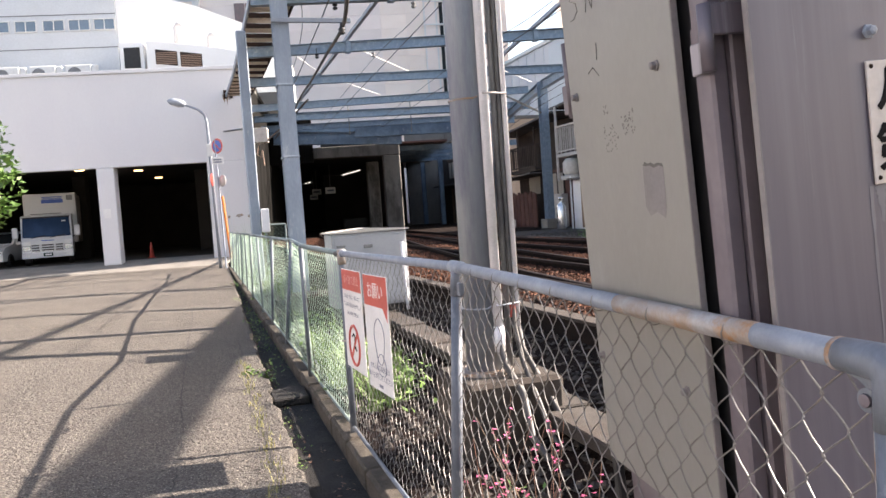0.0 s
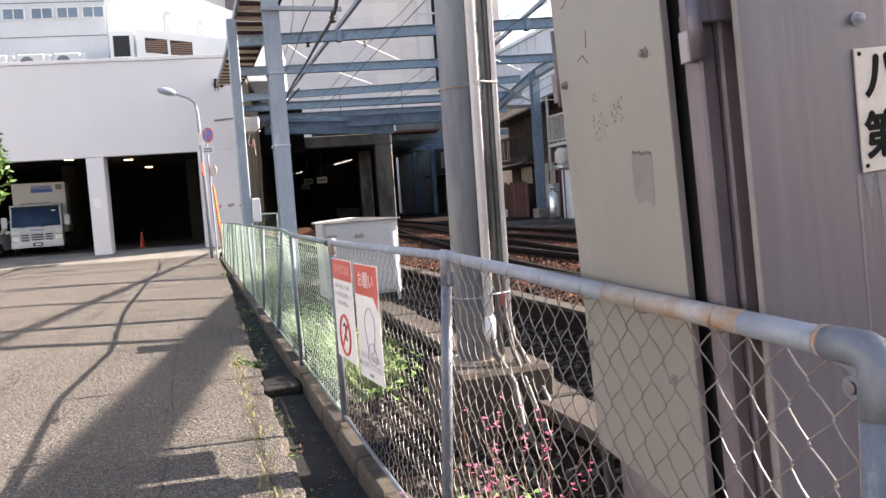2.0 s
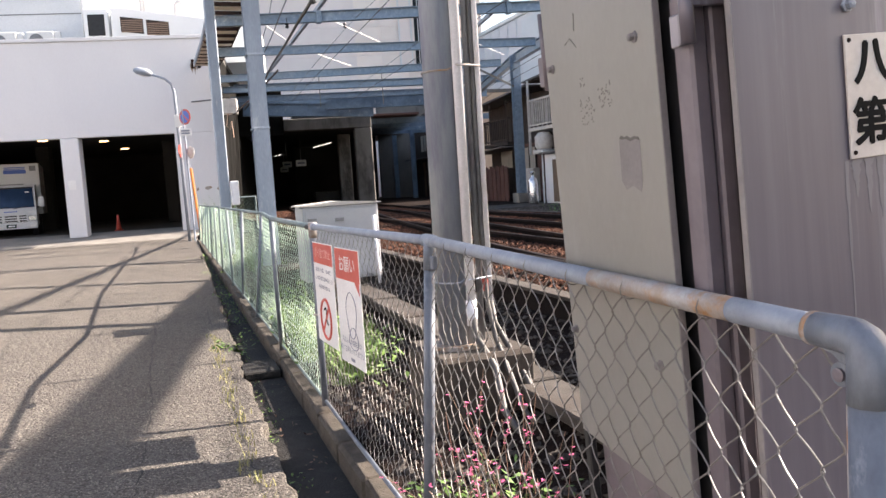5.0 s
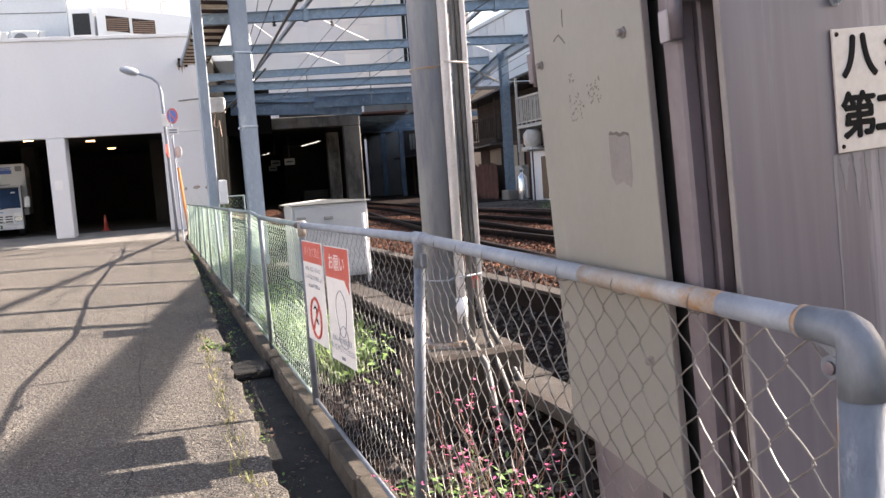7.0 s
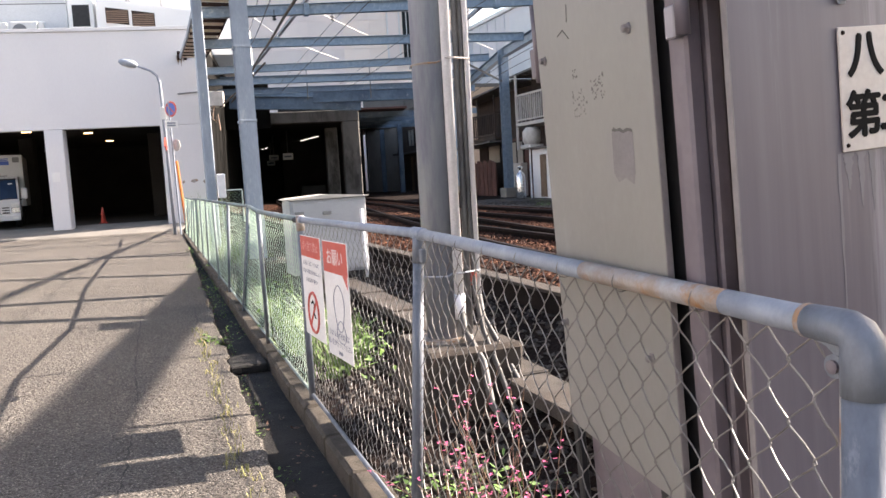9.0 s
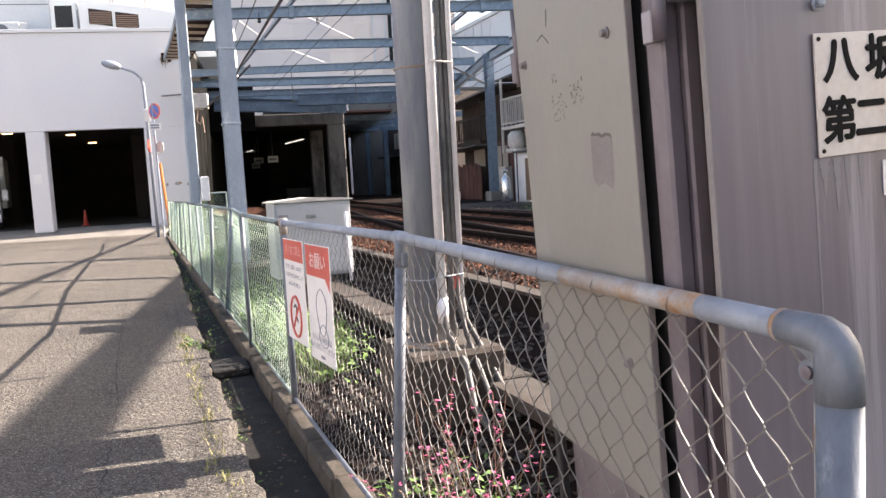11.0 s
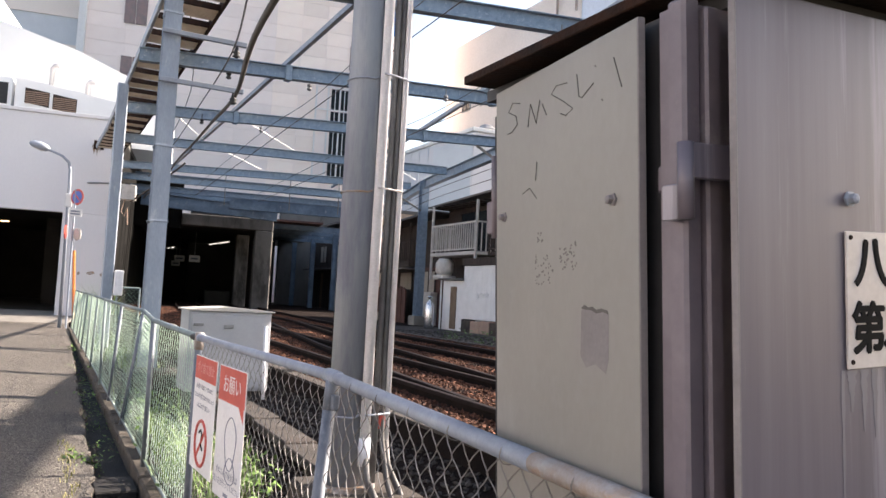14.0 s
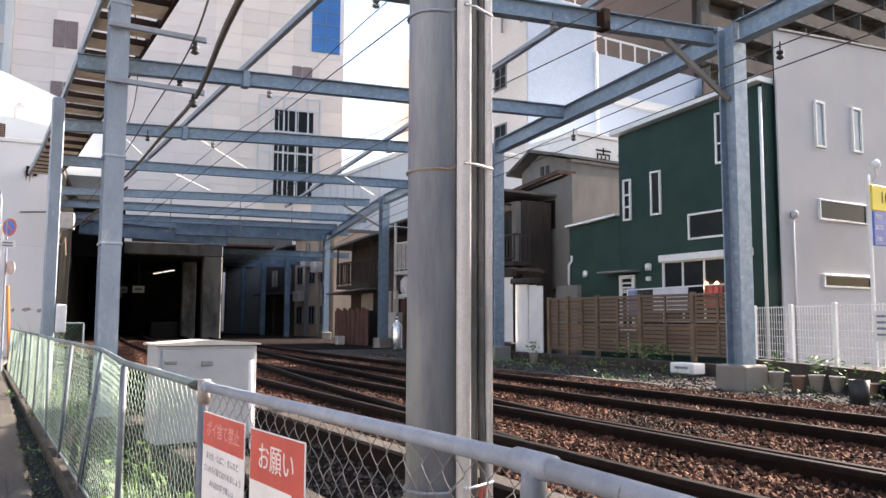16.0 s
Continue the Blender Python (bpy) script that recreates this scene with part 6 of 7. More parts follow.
part("side_window", Shape().add([CU @ Vector(p) for p in ((0.745, 1.2, 0.95), (0.745, 2.8, 0.95), (0.745, 2.7, 1.38), (0.745, 1.45, 1.38))], [(0, 1, 2, 3)]), GLASS_DARK, car)
for x in (-0.7, 0.4):
    part("headlight", Shape().box(x, x + 0.3, -0.11, 0.1, 0.55, 0.72, 0.03, CU), CHROME, car)
part("grille", Shape().box(-0.35, 0.35, -0.115, -0.09, 0.32, 0.48, 0.01, CU), BLACK, car)
part("mirror", Shape().box(0.76, 0.95, 1.05, 1.15, 0.9, 1.05, 0.03, CU), CAR_WHITE, car)
for y in (0.55, 2.9):
    wl = part("wheel", Shape().lathe([(0.26, 0), (0.28, 0.03), (0.28, 0.15), (0.26, 0.18)], (0, 0, 0), 18, CU @ pose(0.58, y, 0.28, 0, 90, 0)), BLACK, car)
    part("rim", Shape().lathe([(0.17, -0.01), (0.17, 0.19)], (0, 0, 0), 14, CU @ pose(0.58, y, 0.28, 0, 90, 0)), CHROME, wl)


# ---- catwalk over the fence ----
def cat_left(y):
    return 1.36


def cat_z(y):
    return 5.95 + 0.4 * max(0, y - 24) / 7


cw = thing("catwalk", "catwalk of pale corrugated sheets on two rusty stringers", "catwalk", (2, 18, 5.9))
for side in (0, 1):
    ys = [3.0, 12.0, 20.0, 25.0, 30.9]
    for a, b in zip(ys, ys[1:]):
        xa, xb = (cat_left(a), cat_left(b)) if side == 0 else (2.25, 2.25)
        part("stringer", Shape().beam((xa, a, cat_z(a) + 0.05), (xb, b, cat_z(b) + 0.05), 0.05, 0.16, c=0.006), ROOF_RUST if side else GALV_PIPE, cw)
PLANK = mat("rusty_plank", (0.78, 0.72, 0.64), (0.64, 0.58, 0.50), 5, 0.8, 0.1, bump=0.15, fine=50, stain=(0.30, 0.20, 0.14), stain_scale=6, stain_at=0.62)
pn = PLANK.node_tree
through_light, sheet = pn.nodes.new("ShaderNodeBsdfTranslucent"), pn.nodes.new("ShaderNodeMixShader")
through_light.inputs["Color"].default_value = (0.80, 0.74, 0.64, 1)
sheet.inputs[0].default_value = 0.22
pn.links.new(pn.nodes["Principled BSDF"].outputs[0], sheet.inputs[1])
pn.links.new(through_light.outputs[0], sheet.inputs[2])
pn.links.new(sheet.outputs[0], pn.nodes["Material Output"].inputs["Surface"])
y = 3.4
while y < 30.5:
    z = cat_z(y)
    sh = Shape().box(cat_left(y) + 0.03, 2.22, y, y + 0.70, z + 0.02, z + 0.05)
    for k in range(10):
        yy = y + 0.03 + 0.066 * k
        sh.box(cat_left(y) + 0.03, 2.22, yy, yy + 0.03, z - 0.005, z + 0.019)
    part("plank", sh, PLANK, cw)
    part("lip", Shape().box(cat_left(y) + 0.03, 2.22, y - 0.03, y - 0.004, z - 0.05, z + 0.05), ROOF_RUST, cw)
    y += 0.94
for u in (-0.78, -0.55):
    part("bracket", Shape().box(u - 0.05, u + 0.05, -0.12, -0.001, 6.3, 6.62, 0.005, STATION), ROOF_RUST, cw, "rusty wall bracket")

# ---- struts and bracing ----
for p, q in (((8.55, 9.42, 5.62), (9.45, 9.05, 4.75)), ((9.95, 18.0, 5.62), (10.85, 17.2, 4.75)), ((11.3, 27.3, 5.62), (12.25, 26.1, 4.75))):
    part("knee_strut", Shape().beam(p, q, 0.07, 0.07), MORTAR, frame_ob)
for p, q in (((2.3, 20.0, 5.9), (4.0, 24.2, 5.9)), ((4.0, 20.0, 5.9), (6.8, 24.0, 5.9)), ((4.1, 24.4, 5.9), (6.8, 28.4, 5.9)), ((9.0, 22.0, 5.6), (12.0, 26.2, 5.9))):
    part("tie_rod", Shape().tube([p, q], 0.011, 5), FRAME_WHITE, frame_ob)
for x, yy in ((4.0, 10.4), (7.5, 9.6), (8.1, 14.1), (3.97, 15.0), (3.97, 19.7), (8.6, 18.4)):
    part("gusset", Shape().box(x - 0.06, x + 0.06, yy - 0.09, yy + 0.09, ZB - 0.16, ZB + 0.14, 0.004), ROOF_RUST if x > 7 and yy < 10 else GALV, frame_ob)

sr = thing("station_girders", "blue-painted plate girders at the station mouth", "girder", sp(6, 6, 4.8))
BLUE_STEEL = mat("blue_grey_paint", (0.1615, 0.2295, 0.306), (0.085, 0.1318, 0.1913), 1.6, 0.55, 0.2, fine=14, stain=(0.272, 0.3145, 0.357), stain_scale=3.5, stain_at=0.58)
part("girder", Shape().hbeam(sp(0.4, 7.4, 5.45), sp(6.6, 7.4, 5.15), 0.3, 0.62, 0.03), BLUE_STEEL, sr)
part("girder", Shape().hbeam(sp(4.3, 6.6, 5.5), sp(10.9, 6.6, 5.5), 0.3, 0.6, 0.03), BLUE_STEEL, sr)
part("girder", Shape().hbeam(sp(0.0, 8.4, 5.9), sp(12.6, 8.4, 5.9), 0.25, 0.4, 0.02), BLUE_STEEL, sr)
part("girder", Shape().hbeam(sp(0.3, 4.4, 6.05), sp(12.4, 4.4, 6.05), 0.22, 0.34, 0.02), BLUE_STEEL, sr)
for v in (12, 15, 18, 21):
    part("rafter", Shape().hbeam(sp(6.7, v, 5.0), sp(13.6, v, 5.0), 0.2, 0.3, 0.02), BLUE_STEEL, sr)
for u, v in ((12.1, 11), (10.8, 15), (10.2, 20), (9.6, 25)):
    part("post", Shape().hbeam(sp(u, v, 0.4), sp(u, v, 5.0), 0.3, 0.3, 0.02, up=UU), BLUE_STEEL, sr)
part("roof", Shape().box(6.7, 9.4, 11, 34, 5.2, 5.3, 0, STATION), TIN_RED, sr, "rust-brown sheet roof")
for u in (1.5, 4.0, 6.8, 9.0):
    part("hanger", Shape().tube([sp(u, 4.3, 5.1), sp(u, 4.3, 6.6)], 0.022, 6), MORTAR, sr)

# ---- cables ----
def cable(name, pts, r, material, label, group="overhead cables", n=6):
    """A hung cable, smooth through its points."""
    pts = [Vector(p) for p in pts]
    out = []
    for i in range(len(pts) - 1):
        p0, p1, p2, p3 = pts[max(0, i - 1)], pts[i], pts[i + 1], pts[min(len(pts) - 1, i + 2)]
        for k in range(6):
            t = k / 6
            out.append(0.5 * ((2 * p1) + (p2 - p0) * t + (2 * p0 - 5 * p1 + 4 * p2 - p3) * t * t + (3 * p1 - p0 - 3 * p2 + p3) * t ** 3))
    out.append(pts[-1])
    return solid(name, Shape().tube(out, r, n), material, label, "cable", group=group, smooth=True)


CABLE = mat("weathered_cable", (0.085, 0.07225, 0.06375), (0.0425, 0.03825, 0.034), 30, 0.7, bump=0.2, fine=60)
thick = cable("bundled_cable", [(1.0, 3.0, 3.1), (1.42, 6.5, 3.54), (2.18, 10.95, 4.12), (2.6, 15.0, 4.56), (3.03, 20.0, 4.97), (3.4, 25.0, 5.35), (3.5, 29.0, 5.2), (3.3, 33.0, 4.9)], 0.027, CABLE, "thick bundled cable bound with tape, hung under the beams", n=8)
cable("feeder_cable", [(1.0, 3.0, 3.9), (1.4, 6.5, 4.2), (2.1, 10.95, 4.72), (2.5, 16.0, 5.05), (2.9, 22.0, 5.35), (3.2, 31.0, 5.5)], 0.011, CABLE, "thin dark feeder cable along the catwalk")
cable("feeder_cable", [(1.6, 3.0, 6.6), (1.5, 11.0, 6.4), (2.9, 20.0, 6.3), (3.4, 30.0, 6.1)], 0.010, CABLE, "thin dark feeder cable above the fence")
for x0, x1 in ((3.9, 5.1), (6.35, 7.6)):
    cable("contact_wire", [(x0, -2, 5.1), (x0 + 0.3 * (x1 - x0), 8, 5.1), (x1, 32, 5.1)], 0.008, CABLE, "thin contact wire over the track", "contact wires")
    cable("carrier_wire", [(x0, -2, 5.5), (x0 + 0.15 * (x1 - x0), 4, 5.32), (x0 + 0.35 * (x1 - x0), 10, 5.5), (x0 + 0.5 * (x1 - x0), 15, 5.34), (x0 + 0.65 * (x1 - x0), 20, 5.5), (x1, 32, 5.45)], 0.006, CABLE, "thin carrier wire above the contact wire", "contact wires")
for z in (5.2, 4.9):
    cable("side_wire", [(8.2, -4, z + 0.1), (9.3, 8.9, z), (10.6, 17.0, z), (12.0, 26.0, z), (15.2, 39.0, z)], 0.009, CABLE, "dark wire carried along the steel posts", "side wires")
for x, yy, z in ((4.3, 10.4, 5.5), (4.45, 15.1, 5.5), (4.65, 19.8, 5.5), (7.0, 14.1, 5.5), (6.75, 9.8, 5.5), (9.5, 8.2, 5.12), (10.3, 13.5, 5.12), (2.9, 15.3, 5.5), (3.2, 19.9, 5.5)):
    solid("insulator", Shape().lathe([(0.015, 0), (0.05, 0.02), (0.05, 0.05), (0.02, 0.07), (0.05, 0.09), (0.05, 0.12), (0.015, 0.14)], (x, yy, z), 8).tube([(x, yy, z + 0.13), (x, yy, z + 0.26)], 0.012, 5), BLACK if yy < 9 or yy > 13 and x > 9 or x < 3.5 else GREY_PIPE, "small insulator hung under a beam", "insulator", group="insulators")
hb = thing("pulley_box", "pale switch box with a chain and ropes on the station corner", "switch box", sp(0.3, -0.5, 4.4))
part("casing", Shape().box(0.05, 0.75, -0.6, -0.1, 4.5, 5.05, 0.02, STATION), POT_WHITE, hb)
part("chain", Shape().tube([sp(0.6, -0.5, 4.45), sp(1.6, -1.0, 5.2), sp(2.4, -1.5, 5.9)], 0.035, 6), CABLE, hb)
part("rope", Shape().tube([sp(0.4, -0.5, 4.5), sp(0.3, -0.5, 4.05), sp(0.42, -0.5, 3.9), sp(0.5, -0.5, 4.2), sp(0.55, -0.5, 3.6)], 0.022, 6), TERRACOTTA, hb)

# ---- white signal box behind the fence ----
BX = Matrix.Translation((1.41, 8.60, 0)) @ pose(0, 0, 0, 0, 0, 2)
BOX_PAINT = mat("pale_grey_box_paint", (0.3655, 0.3782, 0.3995), (0.3145, 0.3272, 0.3485), 3, 0.5, fine=50, grain=0.15, stain=(0.357, 0.34, 0.3145), stain_scale=3, stain_at=0.62)
sbx = thing("signal_box", "white steel equipment box with a peaked lid on legs", "equipment box", (1.8, 8.5, 0.1))
part("body", Shape().box(0, 0.87, 0, 0.42, 0.40, 1.235, 0.008, BX), BOX_PAINT, sbx)
part("lid", Shape().prism([(-0.03, 1.24), (0.90, 1.24), (0.90, 1.255), (0.42, 1.285), (-0.03, 1.255)], BX @ pose(0, -0.03, 0, 90, 0, 0) @ pose(0, 0, -0.48), 0.48), POT_WHITE, sbx, "peaked pale lid")
part("door", Shape().box(0.03, 0.85, -0.012, -0.001, 0.43, 1.20, 0.004, BX), BOX_PAINT, sbx)
part("handle", Shape().box(0.36, 0.46, -0.03, -0.013, 1.06, 1.10, 0.004, BX), GREY_PIPE, sbx)
part("latch", Shape().box(0.05, 0.15, -0.03, -0.013, 1.08, 1.11, 0.003, BX), GREY_PIPE, sbx)
for x in (0.05, 0.72):
    part("leg", Shape().box(x, x + 0.1, 0.05, 0.37, 0.1, 0.399, 0.005, BX), BLACK, sbx)
part("conduit", Shape().tube([BX @ Vector((0.8, -0.05, 1.1)), BX @ Vector((0.81, -0.05, 0.6)), BX @ Vector((0.83, -0.05, 0.1))], 0.02, 8), WHITE_PIPE, sbx, smooth=True)
for x, yy, s in ((1.25, 9.6, 0.28), (1.5, 7.4, 0.2)):
    solid("concrete_block", Shape().box(x - s, x + s, yy - s, yy + s, 0.0, 0.52, 0.03), CONCRETE, "weathered concrete block behind the fence", "block", group="concrete blocks")
gt = thing("small_gate", "short green mesh gate at the end of the fence", "gate", (2.0, 24, 0.0))
for p, q in (((1.9, 24, 0), (1.9, 24, 1.35)), ((2.5, 24, 0), (2.5, 24, 1.35)), ((1.9, 24, 1.35), (2.5, 24, 1.35)), ((1.9, 24, 0.3), (2.5, 24, 0.3))):
    part("pipe", Shape().tube([p, q], 0.025, 8), GREEN_PIPE, gt)
chain_link("mesh", gt, (1.93, 24, 0.33), (1.93, 24, 1.32), (2.47, 24, 0.33), (2.47, 24, 1.32), 0.06, 0.06, 0.003, GREEN_WIRE)


# ---- tower facing ----
def share(name, shape, material):
    me = shape.mesh(name)
    me.materials.append(material)
    return me


def put(name, me, parent, m):
    ob = new(name, me)
    ob.parent, ob.matrix_parent_inverse = parent, home(parent)
    ob.matrix_basis = m
    return ob


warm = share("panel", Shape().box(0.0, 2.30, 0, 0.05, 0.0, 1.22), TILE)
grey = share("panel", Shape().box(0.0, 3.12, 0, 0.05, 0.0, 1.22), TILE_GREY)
for r in range(26):
    z = 7.0 + 1.25 * r
    for c in range(5):
        u = 8.45 + 2.33 * c
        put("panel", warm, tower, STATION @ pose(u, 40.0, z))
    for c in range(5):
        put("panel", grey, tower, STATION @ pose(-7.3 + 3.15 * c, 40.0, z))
bay = part("window_bay", Shape().box(12.4, 18.0, 39.85, 39.99, 12.0, 21.6, 0, STATION), TILE_GREY, tower, "pale framed window bay")
for z0, z1 in ((18.5, 20.4), (16.6, 18.3), (14.3, 16.4), (12.3, 14.1)):
    part("pane", Shape().box(13.8, 17.3, 39.8, 39.84, z0, z1, 0, STATION), GLASS_DARK, bay)
for k in range(6):
    u = 12.4 + 1.1 * k
    part("bar", Shape().box(u - 0.07, u + 0.07, 39.7, 39.79, 12.0, 21.6, 0, STATION), FRAME_WHITE, bay)
for k in range(4):
    u = 14.15 + 0.87 * k
    part("bar", Shape().box(u - 0.03, u + 0.03, 39.72, 39.78, 12.3, 20.4, 0, STATION), FRAME_WHITE, bay)
for z in (12.2, 14.2, 16.5, 18.4, 20.5, 21.6):
    part("rail", Shape().box(12.3, 18.05, 39.65, 39.695, z - 0.06, z + 0.06, 0, STATION), FRAME_WHITE, bay)
bl = part("blue_window", Shape().box(17.05, 19.67, 39.85, 39.99, 26.3, 36, 0, STATION), GLASS_BLUE, tower, "tall bright blue glass window")
for k in range(7):
    part("rail", Shape().box(17.05, 19.67, 39.8, 39.849, 27.6 + 1.3 * k, 27.66 + 1.3 * k, 0, STATION), GALV, bl)
part("bar", Shape().box(18.3, 18.36, 39.8, 39.849, 26.3, 36, 0, STATION), GALV, bl)
BROWN_PANE = mat("brown_louvre", (0.30, 0.20, 0.19), (0.2, 0.165, 0.16), 2, 0.5)
for u, z in ((-4.4, 23.8), (-4.4, 28.8), (15.3, 22.4), (-4.4, 18.6)):
    for k in (0, 1):
        part("louvre_window", Shape().box(u + 0.95 * k, u + 0.88 + 0.95 * k, 39.9, 39.99, z, z + 2.3, 0.02, STATION), BROWN_PANE, tower)
for z in (12, 16, 20, 24, 28, 32):
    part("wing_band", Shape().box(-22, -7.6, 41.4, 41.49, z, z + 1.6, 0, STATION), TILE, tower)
part("corner_strip", Shape().box(-7.9, -7.31, 39.5, 41.3, 0, 46, 0.02, STATION), FRAME_WHITE, tower, "white vertical corner strip")

# ---- far buildings across the tracks ----
whs = thing("white_warehouse", "long white sheet-clad warehouse with a flat roof", "building", (22, 48, 0))
part("wall", Shape().box(22, 44, 40, 58, 0, 11.6, 0.05), WALL_WHITE, whs)
part("roof_edge", Shape().box(21.9, 44, 39.9, 58.1, 11.61, 11.85, 0.02), FRAME_WHITE, whs)
part("blue_side", Shape().box(21.94, 21.99, 40.0, 45.2, 6.5, 11.3, 0.01), WALL_GREY, whs)
for k in range(9):
    part("seam", Shape().box(21.96, 21.995, 46 + 1.35 * k, 46.02 + 1.35 * k, 0, 11.6), WALL_GREY, whs)
for k in range(3):
    solid("roof_fan", Shape().lathe([(0.5, 0), (0.5, 0.6), (0.7, 0.7), (0.3, 1.0)], (24, 42 + 3 * k, 11.6), 12), GREY_PIPE, "grey roof ventilator on the warehouse", "ventilator", group="roof ventilators")

cb = thing("corner_block", "beige and pale blue multi-storey building with roof frames", "building", (36, 50, 0))
PALE_BLUE = mat("pale_blue_render", (0.52, 0.60, 0.72), (0.48, 0.56, 0.68), 0.15, 0.8, fine=6)
BEIGE = mat("beige_render", (0.80, 0.72, 0.66), (0.74, 0.66, 0.60), 0.2, 0.8, fine=6, stain=(0.62, 0.54, 0.48), stain_scale=0.3)
part("tower", Shape().box(33.15, 40, 45, 66, 0, 25.5, 0.05), BEIGE, cb)
part("blue_face", Shape().box(33.2, 39.6, 44.9, 44.99, 0, 25.4, 0.02), PALE_BLUE, cb)
part("side_block", Shape().box(40.0, 53, 46, 60, 0, 22.5, 0.05), PALE_BLUE, cb)
part("ledge", Shape().box(40.0, 53, 45.6, 45.99, 18.6, 19.3, 0.02), WALL_GREY, cb)
for k in range(3):
    window(cb, face_south(40.6 + 4.2 * k, 46, 13.5), 2.6, 2.6, (0.5,), frame_mat=GREY_PIPE, t=0.12)
for k in range(5):
    for r in range(4):
        window(cb, face_west(33.15, 49 + 3.4 * k, 5.0 + 4.6 * r), 1.6, 2.0, (0.5,), (0.5,), frame_mat=GREY_PIPE, t=0.12)
part("drain", Shape().tube([(39.7, 44.85, 0), (39.7, 44.85, 22)], 0.15, 8), FRAME_WHITE, cb)
rf = thing("roof_frame", "rusty railing and ladder frame on the corner building", "railing", (34, 46, 25.5))
for x in (32.8, 34.6, 36.4):
    for yy in (45.1, 47.5):
        part("post", Shape().box(x - 0.07, x + 0.07, yy - 0.07, yy + 0.07, 23.0 if x < 33 else 25.5, 28.0), RUST_PIPE, rf)
for z in (26.6, 27.9):
    part("rail", Shape().box(32.8, 36.4, 45.05, 45.15, z, z + 0.12), RUST_PIPE, rf)
    part("rail", Shape().box(32.75, 32.85, 45.05, 47.5, z, z + 0.12), RUST_PIPE, rf)
for k in range(8):
    part("baluster", Shape().box(37.5 + 1.6 * k, 37.6 + 1.6 * k, 46.5, 46.6, 22.5 if k > 1 else 25.5, 27.2 if k < 2 else 24.2), FRAME_WHITE, rf)
part("rail", Shape().box(40.2, 50, 46.5, 46.6, 24.1, 24.25), FRAME_WHITE, rf)

cs = thing("cream_building", "low cream building with dark characters on its wall", "building", (36, 38, 0))
part("wall", Shape().box(33.2, 50, 39.6, 44.8, 0, 13.6, 0.03), SIGN_WHITE, cs)
part("coping", Shape().box(33.1, 50, 39.5, 44.85, 13.61, 13.95, 0.02), SIGN_WHITE, cs)
for tx, x in (("南", 35.4), ("地", 37.4)):
    written("character", tx, 1.5, face_south(x, 39.57, 12.2), INK, cs, 0.01)

ap = thing("brown_apartments", "tall brown apartment block with concrete balconies", "building", (60, 50, 0))
BROWN = mat("brown_tile", (0.105, 0.08, 0.07), (0.085, 0.065, 0.058), 0.4, 0.7, fine=6)
part("core", Shape().box(52.5, 96, 46.5, 66, 0, 48, 0), BROWN, ap)
for r in range(7):
    z = 20.5 + 3.1 * r
    bal = part("balcony", Shape().box(52.0, 96, 45.0, 46.49, z, z + 0.25, 0), CONC_DARK, ap)
    part("parapet", Shape().box(52.0, 96, 45.0, 45.15, z + 0.251, z + 1.25, 0), BROWN, bal)
    for k in range(9):
        part("divider", Shape().box(53 + 4.6 * k, 53.15 + 4.6 * k, 45.16, 46.49, z + 0.251, z + 2.9, 0), CONC_DARK, bal)
        window(ap, face_south(54 + 4.6 * k, 46.49, z + 0.3), 2.4, 2.0, (0.5,), frame_mat=GREY_PIPE, t=0.1)

# ---- rear of the view: what closes the place ----
solid("rear_houses", Shape().box(-40, -14.5, -30, 28, -0.16, 7.5, 0.05), GREY_SIDING, "plain grey house row along the lane", "house row", kind="structure")


# ---- tree by the garage ----
def leaf_cloud(centres, n, size, seed):
    rnd = random.Random(seed)
    sh = Shape()
    for cx, cy, cz, r in centres:
        for k in range(n):
            d = Vector((rnd.gauss(0, 1), rnd.gauss(0, 1), rnd.gauss(0, 1))).normalized() * r * rnd.uniform(0.55, 1.08)
            c = Vector((cx, cy, cz)) + d
            a = Vector((rnd.gauss(0, 1), rnd.gauss(0, 1), rnd.gauss(0, 0.6))).normalized()
            b = a.cross(Vector((rnd.gauss(0, 1), rnd.gauss(0, 1), 1))).normalized()
            s = size * rnd.uniform(0.6, 1.3)
            sh.add([c - a * s, c + b * s * 0.45, c + a * s, c - b * s * 0.45], [(0, 1, 2, 3)])
    return sh


rnd = random.Random(11)
tree = thing("street_tree", "leafy green roadside tree in sunlight", "tree", (-5.0, 14.6, 0))
part("trunk", Shape().tube([(-5.0, 14.6, 0), (-4.95, 14.55, 1.2), (-4.85, 14.5, 2.2), (-4.7, 14.4, 3.2)], 0.13, 10, r_end=0.05), WOOD_DARK, tree, smooth=True)
for a in range(6):
    part("limb", Shape().tube([(-4.9, 14.5, 1.5 + 0.2 * a), (-4.9 + 0.8 * math.cos(a * 1.1), 14.5 + 0.8 * math.sin(a * 1.1), 2.2 + 0.25 * a), (-4.9 + 1.3 * math.cos(a * 1.1), 14.5 + 1.3 * math.sin(a * 1.1), 2.5 + 0.3 * a)], 0.05, 6, r_end=0.015), WOOD_DARK, tree, smooth=True)
blobs = [(-4.9 + rnd.uniform(-1.3, 1.25), 14.5 + rnd.uniform(-1.3, 1.3), 2.7 + rnd.uniform(-0.85, 0.8), rnd.uniform(0.35, 0.65)) for k in range(34)] + [(-3.15, 14.0, 2.75, 0.45), (-3.05, 14.1, 2.3, 0.42), (-3.3, 13.9, 3.2, 0.42), (-3.1, 14.0, 1.95, 0.3), (-2.95, 14.0, 2.55, 0.3)]
part("crown", leaf_cloud(blobs, 150, 0.065, 3), LEAF_TREE, tree)

